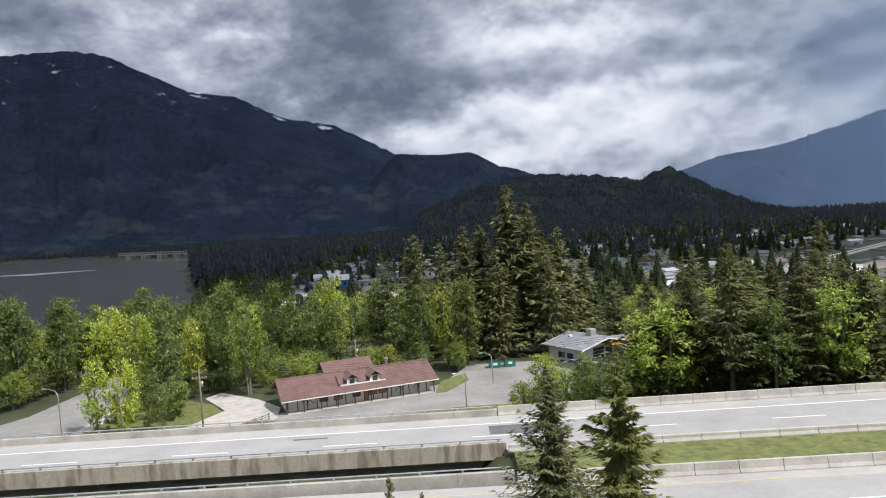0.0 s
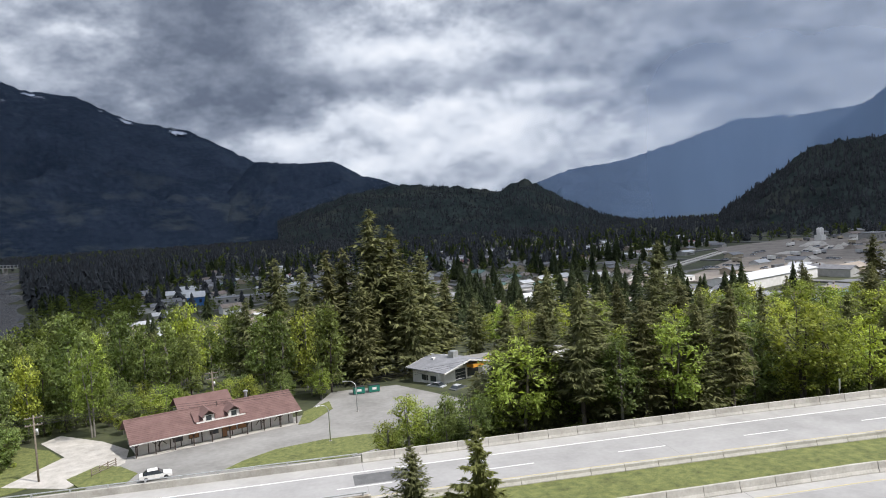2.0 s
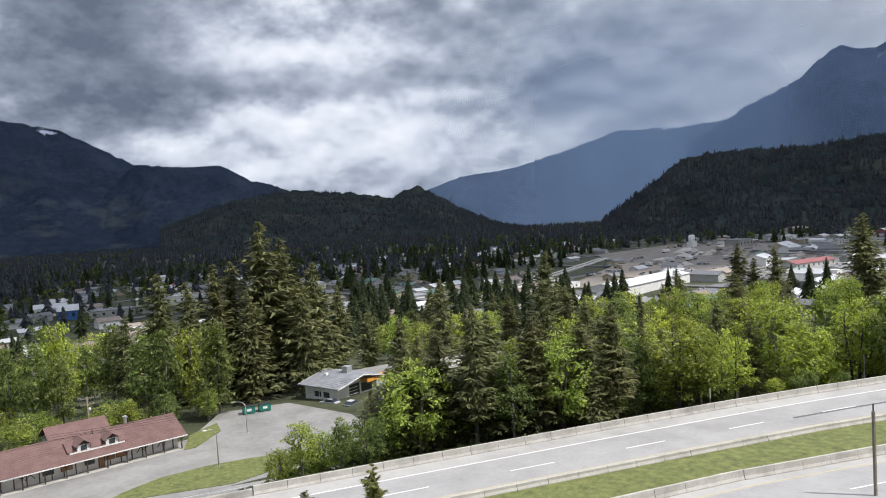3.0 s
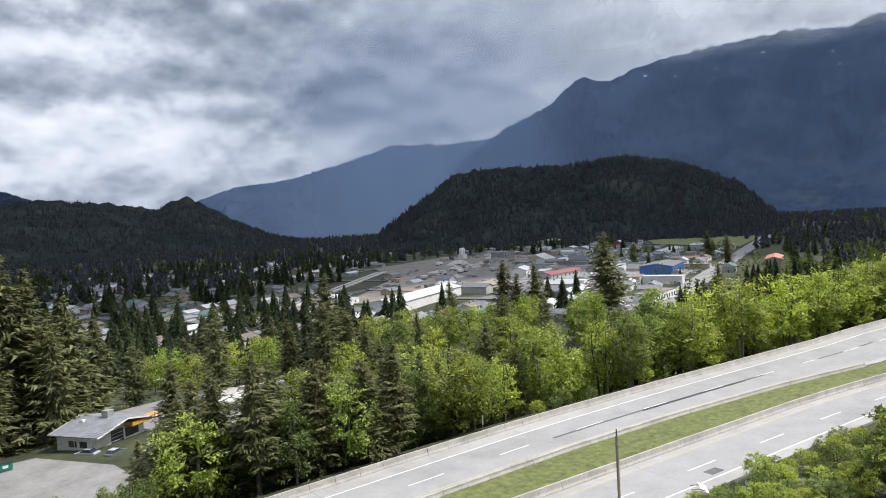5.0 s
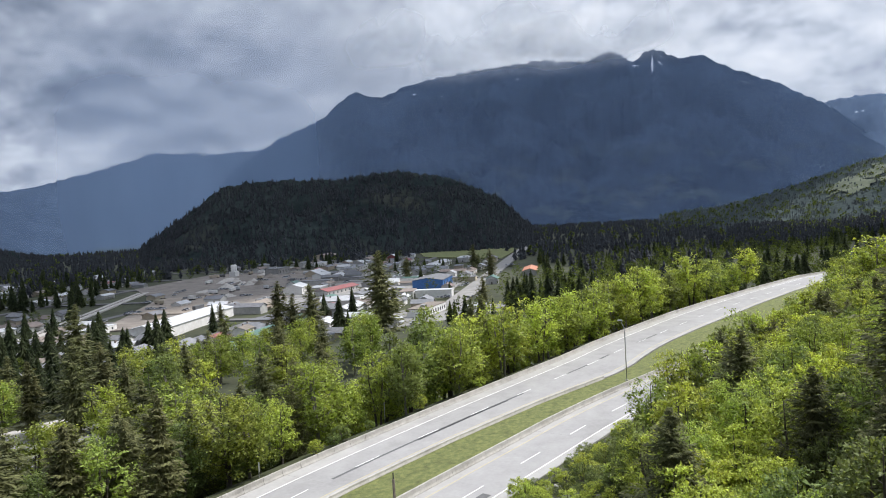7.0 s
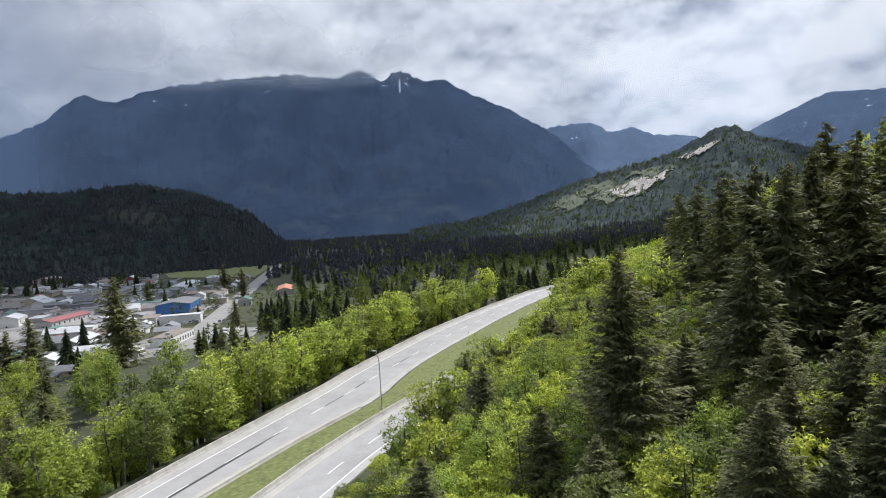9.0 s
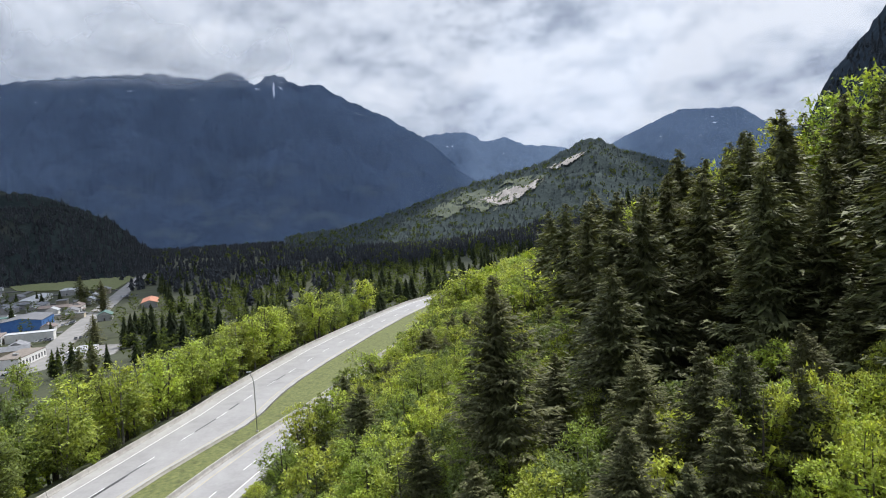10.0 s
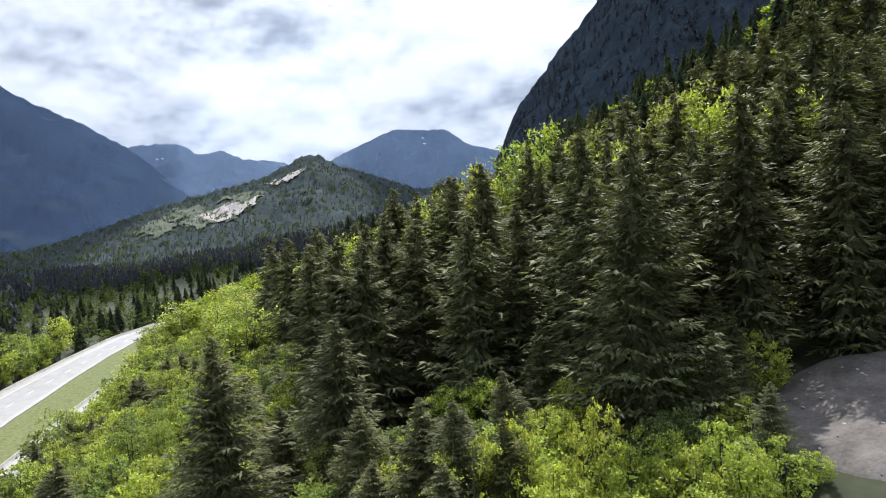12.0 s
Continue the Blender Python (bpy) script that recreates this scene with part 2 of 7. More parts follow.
def ribbon(name, x0, x1, step, lower, upper, z, mat, thick=0.25):
    """A slab between two edges that follow the highway."""
    xs = np.arange(x0, x1 + step / 2, step)
    lo, hi = lower(xs), upper(xs)
    verts, faces = [], []
    for x, l, h in zip(xs, lo, hi):
        verts += [(x, l, z), (x, h, z), (x, h, z - thick), (x, l, z - thick)]
    for k in range(len(xs) - 1):
        p, q = 4 * k, 4 * k + 4
        faces += [(p, q, q + 1, p + 1), (p + 1, q + 1, q + 2, p + 2), (p + 2, q + 2, q + 3, p + 3), (p + 3, q + 3, q, p)]
    e = 4 * (len(xs) - 1)
    faces += [(0, 1, 2, 3), (e + 3, e + 2, e + 1, e)]
    return mesh(name, verts, faces, mat)


far1 = lambda x: along(FAR_EDGE, x)
near1 = lambda x: along(NEAR_EDGE, x)
far2 = lambda x: along(FAR_EDGE_2, x)
for nm, lo, hi in (("road", near1, far1), ("road", near_edge_2, far2)):
    ob = new(nm, ribbon(nm, -200, 330, 2, lo, hi, 0.0, MAT_CONCRETE, 0.3))
    tagged(ob, "pale concrete highway carriageway with worn lanes", "road", kind="structure")


# ---- mountains ----
def mountain_material(name, dark, light, snow=None, scale=0.004, relief_strength=0.8, clearing=None):
    """Forested slope: broad tone, stands of trees, single crowns, old clearings and snow near the crest."""
    m = bpy.data.materials.new(name)
    m.use_nodes = True
    n = Nodes(m.node_tree)
    at = n.add("ShaderNodeNewGeometry").outputs["Position"]
    broad, stands, crowns = n.noise(at, scale, 5.0), n.noise(at, scale * 9, 6.0, 0.65), n.noise(at, 0.055, 3.0, 0.7)
    fac = n.math("ADD", n.math("ADD", n.math("MULTIPLY", broad, 0.40), n.math("MULTIPLY", stands, 0.32)), n.math("MULTIPLY", crowns, 0.28))
    col = n.ramp(fac, [(0.38, dark), (0.50, tuple((a + b) / 2 for a, b in zip(dark, light))), (0.64, tuple(1.25 * v for v in light))])
    split = n.add("ShaderNodeSeparateXYZ")
    n.link(at, split.inputs[0])
    if clearing:
        squashed = n.add("ShaderNodeMapping")
        squashed.inputs["Scale"].default_value = (1.0, 1.0, 2.2)
        n.link(at, squashed.inputs["Vector"])
        open_wood = n.ramp(n.noise(squashed.outputs[0], 0.0052, 7.0, 0.68), [(0.52, (0, 0, 0)), (0.64, (1, 1, 1))])
        lower = n.math("SUBTRACT", 1.0, n.math("DIVIDE", split.outputs[2], 420.0), True)
        col = n.mix(n.math("MULTIPLY", n.math("MULTIPLY", open_wood, lower), 0.75), col, clearing)
    if snow:
        high = n.math("MULTIPLY", n.math("SUBTRACT", split.outputs[2], snow), 0.012, True)
        patch = n.ramp(n.noise(at, 0.011, 6.0, 0.72), [(0.64, (0, 0, 0)), (0.69, (1, 1, 1))])
        col = n.mix(n.math("MULTIPLY", high, patch), col, (0.62, 0.66, 0.72))
    bsdf = n.add("ShaderNodeBsdfPrincipled", Roughness=1.0)
    bsdf.inputs["Specular IOR Level"].default_value = 0.0
    n.link(col, bsdf.inputs["Base Color"])
    relief = n.add("ShaderNodeBump", Strength=relief_strength, Distance=14.0)
    n.link(n.math("ADD", n.noise(at, 0.012, 6.0, 0.62), n.math("MULTIPLY", crowns, 0.35)), relief.inputs["Height"])
    n.link(relief.outputs[0], bsdf.inputs["Normal"])
    n.link(bsdf.outputs[0], n.add("ShaderNodeOutputMaterial").inputs[0])
    return m


EYE0 = 28.0


def mountain(name, ridge, r_foot, r_top, mat, label, rough=1.0, seed=1, jag=0.0, back=250.0):
    """A wooded massif: ridge is (azimuth, elevation) of its crest as seen from the valley; gullies and spurs come from noise."""
    az = np.arange(ridge[0][0], ridge[-1][0] + 0.05, 0.12)
    el = np.interp(az, [p[0] for p in ridge], [p[1] for p in ridge])
    k = np.ones(5) / 5
    el = np.convolve(np.pad(el, 2, "edge"), k, "valid")
    rows = 46
    s = np.concatenate([np.linspace(0, 1, rows), [1.0 + 0.5 * back / (r_top - r_foot), 1.0 + back / (r_top - r_foot)]])
    A, S = np.meshgrid(np.radians(az), s)
    E = np.tile(el, (len(s), 1))
    spur = fractal(np.degrees(A) * r_top / 3000.0 + 0.8 * S, S * (r_top - r_foot) / 160.0, 2.6, 5, seed)
    radius = r_foot + (r_top - r_foot) * S + 0.07 * r_top * spur * np.clip(S, 0, 1) * (1 - np.clip(S, 0, 1)) * rough
    crest = jag * r_top * 0.003 * fractal(np.degrees(A), 0 * A, 0.35, 4, seed + 3)
    top = EYE0 + r_top * np.tan(np.radians(E))
    low = TOWN - 6
    shape = np.clip(S, 0, 1) ** 1.12
    height = low + (top - low) * shape + rough * 0.075 * (top - low) * spur * np.sin(np.pi * np.clip(S, 0, 1))
    px, py = radius * np.sin(A), radius * np.cos(A)
    gully = np.abs(fractal(px, py, 0.13 * (r_top - r_foot) + 60, 5, seed + 6)) - 0.5
    inside = np.clip(S, 0, 1)
    height = height - rough * 0.14 * (top - low) * gully * np.sin(np.pi * inside) + crest * inside ** 14
    height = np.where(S > 1, top - (S - 1) * (r_top - r_foot) * 0.55, height)
    verts = np.stack([radius * np.sin(A), radius * np.cos(A), height], -1).reshape(-1, 3)
    na, nb = len(az), len(s)
    i = np.arange(nb - 1)[:, None] * na + np.arange(na - 1)[None]
    faces = np.stack([i, i + 1, i + 1 + na, i + na], -1).reshape(-1, 4)
    ob = new(name, mesh(name, verts, faces, mat, smooth=True))
    tagged(ob, label, "mountain", kind="structure")
    return verts.reshape(nb, na, 3)


# Low far hills: bluish distance tone mixed into the wood colour.
MAT_SLOPE_NEAR = mountain_material("wooded_slope_blued", (0.018, 0.026, 0.028), (0.040, 0.051, 0.048), scale=0.006, clearing=(0.075, 0.078, 0.062))
# Quarry hill slope: haze is mixed into the colour as a grey-blue tone.
MAT_SLOPE_HAZED = mountain_material("quarry_slope_hazed", (0.036, 0.047, 0.048), (0.064, 0.078, 0.074), scale=0.006)
# Haze is painted into these colours: blue for wooded slopes, paler with distance.
MAT_SLOPE_MID = mountain_material("wooded_mountain_hazed", (0.013, 0.020, 0.034), (0.030, 0.041, 0.060), snow=560, clearing=(0.070, 0.082, 0.078))
MAT_SLOPE_CLIFF = mountain_material("steep_slope_hazed", (0.024, 0.034, 0.046), (0.050, 0.065, 0.080), scale=0.006)
MAT_SLOPE_EAST = mountain_material("east_mountain_hazed", (0.030, 0.047, 0.080), (0.060, 0.086, 0.134), snow=640, relief_strength=0.5, clearing=(0.10, 0.12, 0.13))
MAT_SLOPE_FAR = mountain_material("distant_mountain_hazed", (0.080, 0.112, 0.165), (0.115, 0.155, 0.220), snow=330, relief_strength=0.35)
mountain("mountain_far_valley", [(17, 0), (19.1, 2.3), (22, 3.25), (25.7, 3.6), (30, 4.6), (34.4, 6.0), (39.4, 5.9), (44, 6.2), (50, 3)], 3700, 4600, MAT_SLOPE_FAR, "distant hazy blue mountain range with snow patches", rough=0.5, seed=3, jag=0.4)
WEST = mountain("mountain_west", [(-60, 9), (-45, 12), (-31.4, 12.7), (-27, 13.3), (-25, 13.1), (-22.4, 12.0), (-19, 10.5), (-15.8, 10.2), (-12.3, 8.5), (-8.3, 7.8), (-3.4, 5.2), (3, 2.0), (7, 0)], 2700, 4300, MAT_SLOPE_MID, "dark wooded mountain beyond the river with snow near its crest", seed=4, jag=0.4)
mountain("mountain_west_foot", [(-8, 0.5), (-3.4, 5.2), (0.3, 4.9), (2.6, 5.1), (4.9, 3.8), (7.6, 3.0), (10, 1.5)], 2700, 3400, MAT_SLOPE_MID, "rounded dark wooded foothill", seed=5, jag=0.5)
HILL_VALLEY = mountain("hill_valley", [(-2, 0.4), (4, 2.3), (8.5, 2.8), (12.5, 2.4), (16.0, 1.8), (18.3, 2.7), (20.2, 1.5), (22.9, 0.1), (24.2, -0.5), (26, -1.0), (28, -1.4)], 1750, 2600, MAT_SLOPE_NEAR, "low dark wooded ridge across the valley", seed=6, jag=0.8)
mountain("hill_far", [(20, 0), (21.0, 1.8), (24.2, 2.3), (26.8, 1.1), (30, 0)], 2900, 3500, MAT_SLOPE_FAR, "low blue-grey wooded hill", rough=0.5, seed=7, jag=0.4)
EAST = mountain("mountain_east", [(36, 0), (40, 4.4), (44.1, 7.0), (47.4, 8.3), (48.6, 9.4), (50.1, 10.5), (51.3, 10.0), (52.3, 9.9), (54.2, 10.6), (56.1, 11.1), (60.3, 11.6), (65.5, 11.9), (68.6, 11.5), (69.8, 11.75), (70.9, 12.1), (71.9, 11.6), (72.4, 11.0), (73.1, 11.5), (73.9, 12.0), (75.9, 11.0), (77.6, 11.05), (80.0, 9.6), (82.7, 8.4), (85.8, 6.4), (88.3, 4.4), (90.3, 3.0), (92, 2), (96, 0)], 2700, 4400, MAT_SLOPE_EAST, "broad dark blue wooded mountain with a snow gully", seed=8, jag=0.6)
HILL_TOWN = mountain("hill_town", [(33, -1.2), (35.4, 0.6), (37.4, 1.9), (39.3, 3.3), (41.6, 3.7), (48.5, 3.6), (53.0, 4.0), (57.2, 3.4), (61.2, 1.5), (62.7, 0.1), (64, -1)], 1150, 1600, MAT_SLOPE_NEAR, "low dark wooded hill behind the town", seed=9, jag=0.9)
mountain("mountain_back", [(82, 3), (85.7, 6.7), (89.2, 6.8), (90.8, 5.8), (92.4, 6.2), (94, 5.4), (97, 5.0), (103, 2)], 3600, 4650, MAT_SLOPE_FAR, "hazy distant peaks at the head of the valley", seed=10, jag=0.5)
HILL_QUARRY = mountain("hill_quarry", [(74, -0.9), (80.6, 0.0), (84.6, 1.2), (87.0, 2.0), (90.3, 2.9), (93.5, 3.6), (95.7, 4.2), (98.1, 5.4), (99.5, 5.7), (101.1, 4.8), (103.2, 4.0), (107.7, 2.5), (112, 2), (118, 1)], 1300, 2500, MAT_SLOPE_HAZED, "wooded hill with bare gravel cuts", seed=11, jag=0.8)
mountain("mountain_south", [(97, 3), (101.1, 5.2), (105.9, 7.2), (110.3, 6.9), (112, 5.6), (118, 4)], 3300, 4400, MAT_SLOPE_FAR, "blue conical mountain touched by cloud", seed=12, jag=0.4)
CLIFF = mountain("mountain_cliff", [(113.8, 2), (114.7, 5.6), (116.3, 8.7), (118.4, 11.0), (119.6, 12.6), (120.6, 13.4), (122.5, 15.5), (128, 21), (140, 26), (175, 24)], 350, 1300, MAT_SLOPE_CLIFF, "steep dark wooded mountainside above the highway", seed=13, jag=0.9)



# ---- unseen cloud layer, added to shade the far valley; gaps light the highway ----
def make_clouds():
    m = bpy.data.materials.new("cloud")
    m.use_nodes = True
    n = Nodes(m.node_tree)
    at = n.add("ShaderNodeNewGeometry").outputs["Position"]
    split = n.add("ShaderNodeSeparateXYZ")
    n.link(at, split.inputs[0])
    puff = n.noise(at, 0.0011, 7.0, 0.6, 0.3)
    thick = n.ramp(n.math("SUBTRACT", puff, n.math("DIVIDE", split.outputs[0], 38000.0)), [(0.34, (0.74, 0.78, 0.84)), (0.50, (0.46, 0.50, 0.57)), (0.64, (0.25, 0.28, 0.335))])
    thin = n.add("ShaderNodeBsdfTranslucent")
    n.link(thick, thin.inputs[0])
    clear = n.add("ShaderNodeBsdfTransparent")
    # gaps placed so that sun falls on the highway and the quarry hill
    dx = n.math("DIVIDE", n.math("SUBTRACT", split.outputs[0], 1691.0), 560.0)
    dy = n.math("DIVIDE", n.math("SUBTRACT", split.outputs[1], -944.0), 312.0)
    gap = n.math("SQRT", n.math("ADD", n.math("MULTIPLY", dx, dx), n.math("MULTIPLY", dy, dy)))
    gap = n.math("ADD", gap, n.math("MULTIPLY", n.math("SUBTRACT", puff, 0.5), 1.1))
    ex, ey = n.math("SUBTRACT", split.outputs[0], 891.0), n.math("SUBTRACT", split.outputs[1], -44.0)
    edge = n.math("SQRT", n.math("ADD", n.math("MULTIPLY", ex, ex), n.math("MULTIPLY", ey, ey)))
    edge = n.math("ADD", n.math("DIVIDE", edge, 6000.0), n.math("MULTIPLY", n.math("SUBTRACT", puff, 0.5), 0.6))
    hx = n.math("DIVIDE", n.math("SUBTRACT", split.outputs[0], 3391.0), 800.0)
    hy = n.math("DIVIDE", n.math("SUBTRACT", split.outputs[1], -1154.0), 330.0)
    gap_2 = n.math("SQRT", n.math("ADD", n.math("MULTIPLY", hx, hx), n.math("MULTIPLY", hy, hy)))
    gap = n.math("MINIMUM", gap, n.math("ADD", gap_2, n.math("MULTIPLY", n.math("SUBTRACT", puff, 0.5), 1.1)))
    solid = n.math("MULTIPLY", n.math("MULTIPLY", n.math("SUBTRACT", gap, 0.95), 6.0, True), n.math("MULTIPLY", n.math("SUBTRACT", 1.0, edge), 5.0, True))
    both = n.add("ShaderNodeMixShader")
    n.link(solid, both.inputs[0])
    n.link(clear.outputs[0], both.inputs[1])
    n.link(thin.outputs[0], both.inputs[2])
    n.link(both.outputs[0], n.add("ShaderNodeOutputMaterial").inputs[0])
    a = np.linspace(-6200, 6200, 90)
    gx, gy = np.meshgrid(a, a)
    gx, gy = gx + 891, gy - 44
    gz = 2600 + 80 * fractal(gx, gy, 900, 4, 31)
    i = np.arange(89)[:, None] * 90 + np.arange(89)[None]
    quads = np.stack([i, i + 1, i + 91, i + 90], -1).reshape(-1, 4)
    ob = new("cloud_layer", fast_mesh("cloud_layer", np.stack([gx, gy, gz], -1).reshape(-1, 3), quads, m, smooth=True))
    tagged(ob, "unseen broken cloud layer added to shade the valley", "cloud", kind="structure")


make_clouds()

# ---- trees ----
def cards(base, tip, width, rng):
    """Pointed leaves from base points to tip points."""
    axis = tip - base
    side = np.cross(axis, rng.normal(size=axis.shape) * 0.35 + np.array([0, 0, 1.0]))
    side /= np.maximum(np.linalg.norm(side, axis=1, keepdims=True), 1e-6)
    half = side * np.asarray(width).reshape(-1, 1) * 0.5
    verts = np.stack([base - half, base + half, tip], 1).reshape(-1, 3)
    return verts


def skirt_fir(seed, layers=6, sides=6, bare=0.06, spread=0.20):
    """The body of a fir one metre high: ragged drooping skirts, each made of separate fans."""
    srng = np.random.default_rng(seed)
    verts, quads = [], []
    for k in range(layers):
        t = k / layers
        for j in range(sides):
            z = bare + (0.94 - bare) * (t + srng.uniform(-0.5, 0.5) / layers)
            r = spread * (1 - t) ** 0.8 * min(1.0, 0.6 + 3 * t) + 0.012
            a0 = (j + srng.uniform(-0.3, 0.3) + 0.5 * (k % 2)) * 6.283 / sides
            a1 = a0 + srng.uniform(0.9, 1.4) * 6.283 / sides
            am, rr = (a0 + a1) / 2, r * srng.uniform(0.65, 1.4)
            lift = min(1.0 - z, 0.9 * r + 1.1 / layers * (1 - 0.5 * t))
            n = len(verts)
            verts += [(0, 0, z + lift), (r * 0.62 * math.cos(a0), r * 0.62 * math.sin(a0), z + 0.25 * r), (rr * math.cos(am), rr * math.sin(am), z - 0.12 * r), (r * 0.62 * math.cos(a1), r * 0.62 * math.sin(a1), z + 0.25 * r)]
            quads.append((n, n + 1, n + 2, n + 3))
    return np.array(verts), np.array(quads)


def fir_crown(seed, whorls=44, arms=7, sprays=16, bare=0.10, spread=0.17, thin=0.0, size=0.024):
    """Needle sprays of a fir one metre high: uneven drooping arms, each set with many short sprays on both sides."""
    rng = np.random.default_rng(seed)
    lean = rng.uniform(0, 6.28)
    n = whorls * arms
    t = np.clip(np.repeat(np.linspace(bare, 0.985, whorls), arms) + rng.uniform(-0.8, 0.8, n) / whorls, bare, 0.99)
    a = rng.uniform(0, 6.28, n)
    keep = rng.random(n) > thin
    t, a = t[keep], a[keep]
    body = np.minimum(1.0, (t - bare) / 0.10 + 0.45)
    length = 1.12 * spread * body * (1 - t) ** 0.86 * rng.uniform(0.5, 1.25, len(t)) * (1 + 0.18 * np.cos(a - lean)) + 0.004
    drop = -0.30 + 0.62 * t + rng.uniform(-0.14, 0.14, len(t))
    out = np.stack([np.cos(a), np.sin(a), 0 * a], 1)
    across = np.stack([-out[:, 1], out[:, 0], 0 * a], 1)
    k = np.repeat(np.arange(len(t)), sprays)
    s = rng.uniform(0.12, 1.0, len(k)) ** 0.8
    side = rng.uniform(-1, 1, len(k))
    reach = length[k] * (0.46 * (1 - s) + 0.08) * side
    p = out[k] * (length[k] * s)[:, None] + across[k] * reach[:, None]
    p[:, 2] = t[k] + length[k] * (drop[k] * s + 0.22 * s * s) - 0.30 * np.abs(reach) - rng.uniform(0, 0.25, len(k)) * size
    way = out[k] * rng.uniform(0.45, 1.0, (len(k), 1)) + across[k] * (np.sign(side) * rng.uniform(0.1, 0.9, len(k)))[:, None]
    way[:, 2] -= rng.uniform(-0.1, 0.5, len(k))
    way /= np.linalg.norm(way, axis=1, keepdims=True)
    ls = size * rng.uniform(0.6, 1.6, len(k)) * (0.25 + 0.75 * np.minimum(1.0, length[k] / (0.45 * spread)))
    verts = cards(p, p + way * ls[:, None], ls * 0.34, rng)
    core, quads = skirt_fir(seed + 7, 24, 9, bare, spread * 0.36)
    tris = np.concatenate([quads[:, [0, 1, 2]], quads[:, [0, 2, 3]]]) + len(verts)
    return np.concatenate([verts, core]), np.concatenate([np.arange(len(verts)).reshape(-1, 3), tris])


def leaf_crown(seed, clumps=85, leaves=30, size=0.026, form="round", gap=0.66):
    """Leaf clumps of a broad-leaved tree one metre high."""
    rng = np.random.default_rng(seed)
    base, tip, wide, centres = [], [], [], []
    hearts = 3 if leaves > 10 else 1
    for _ in range(clumps):
        u = rng.normal(size=3)
        u /= np.linalg.norm(u)
        r = rng.uniform(0.5, 1.0) ** 0.5
        if form == "tall":
            c = np.array([0.21 * u[0] * r, 0.21 * u[1] * r, 0.53 + 0.45 * u[2] * r])
            c[:2] *= 1.15 - 0.75 * max(0, c[2] - 0.45)
        elif form == "shrub":
            c = np.array([0.42 * u[0] * r, 0.42 * u[1] * r, 0.50 + 0.46 * u[2] * r])
        else:
            c = np.array([0.30 * u[0] * r, 0.30 * u[1] * r, 0.54 + 0.44 * u[2] * r])
            c[:2] *= 1.0 + 0.25 * math.sin(3 * math.atan2(u[1], u[0]) + seed)
        if noise.noise(Vector(c * 5.0 + seed)) < -0.32 + gap * 0.4 - 0.1 * rng.random():
            continue
        centres.append(c)
        spread = rng.uniform(0.022, 0.042)
        pts = c + rng.normal(size=(leaves, 3)) * spread * np.array([1.1, 1.1, 0.62])
        way = rng.normal(size=(leaves, 3)) + u * 0.7 + np.array([0, 0, -0.15])
        way /= np.linalg.norm(way, axis=1, keepdims=True)
        ls = size * rng.uniform(0.6, 1.35, (leaves, 1))
        base.append(pts)
        tip.append(pts + way * ls)
        wide.append(ls[:, 0] * 0.75)
        heart = c + (np.array([0, 0, 0.5]) - c) * 0.30 + rng.normal(size=(hearts, 3)) * 0.03
        away = rng.normal(size=(hearts, 3)) * 0.024
        base.append(heart - away)
        tip.append(heart + away)
        wide.append(np.full(hearts, 0.040))
    base, tip, wide = np.concatenate(base), np.concatenate(tip), np.concatenate(wide)
    verts = cards(base, tip, wide, rng)
    return (verts, np.arange(len(verts)).reshape(-1, 3)), centres


def tube(path, radii, sides=6):
    """A tapered tube along a path: vertices and quads."""
    path = [Vector(p) for p in path]
    verts, quads = [], []
    for k, (p, r) in enumerate(zip(path, radii)):
        way = (path[min(k + 1, len(path) - 1)] - path[max(k - 1, 0)]).normalized()
        u = way.orthogonal().normalized()
        v = way.cross(u)
        for j in range(sides):
            a = 2 * math.pi * j / sides
            verts.append(tuple(p + (u * math.cos(a) + v * math.sin(a)) * r))
    for k in range(len(path) - 1):
        for j in range(sides):
            i, i2 = k * sides + j, k * sides + (j + 1) % sides
            quads.append((i, i2, i2 + sides, i + sides))
    return verts, quads


def join(parts):
    verts, quads, n = [], [], 0
    for v, q in parts:
        verts.append(np.asarray(v, float).reshape(-1, 3))
        quads.append(np.asarray(q, int).reshape(-1, 4) + n)
        n += len(verts[-1])
    return np.concatenate(verts), np.concatenate(quads)


def fir_trunk():
    return tube([(0, 0, -0.04), (0, 0, 0.15), (0.002, 0, 0.5), (0, 0.001, 0.98)], (0.0145, 0.0115, 0.0075, 0.0012), 7)


def leaf_trunk(seed, centres, bare=0.25, stems=1):
    rng = np.random.default_rng(seed + 50)
    parts = []
    for k in range(stems):
        off = np.array([rng.uniform(-0.03, 0.03), rng.uniform(-0.03, 0.03), 0]) if stems > 1 else np.zeros(3)
        bend = rng.uniform(-0.035, 0.035, 2) + off[:2] * 3
        parts.append(tube([(off[0], off[1], -0.04), (off[0] + bend[0] * 0.3, off[1] + bend[1] * 0.3, 0.3), (off[0] + bend[0], off[1] + bend[1], 0.62), (off[0] + bend[0] * 0.6, off[1] + bend[1], 0.9)], (0.016, 0.012, 0.008, 0.002), 7))
    order = rng.permutation(len(centres))[: 9]
    for i in order:
        c = centres[i]
        z0 = max(bare, c[2] - rng.uniform(0.12, 0.3))
        start = np.array([0, 0, z0])
        parts.append(tube([start, start * 0.45 + c * 0.55 + [0, 0, -0.03], c], (0.006, 0.004, 0.0012), 4))
    return join(parts)


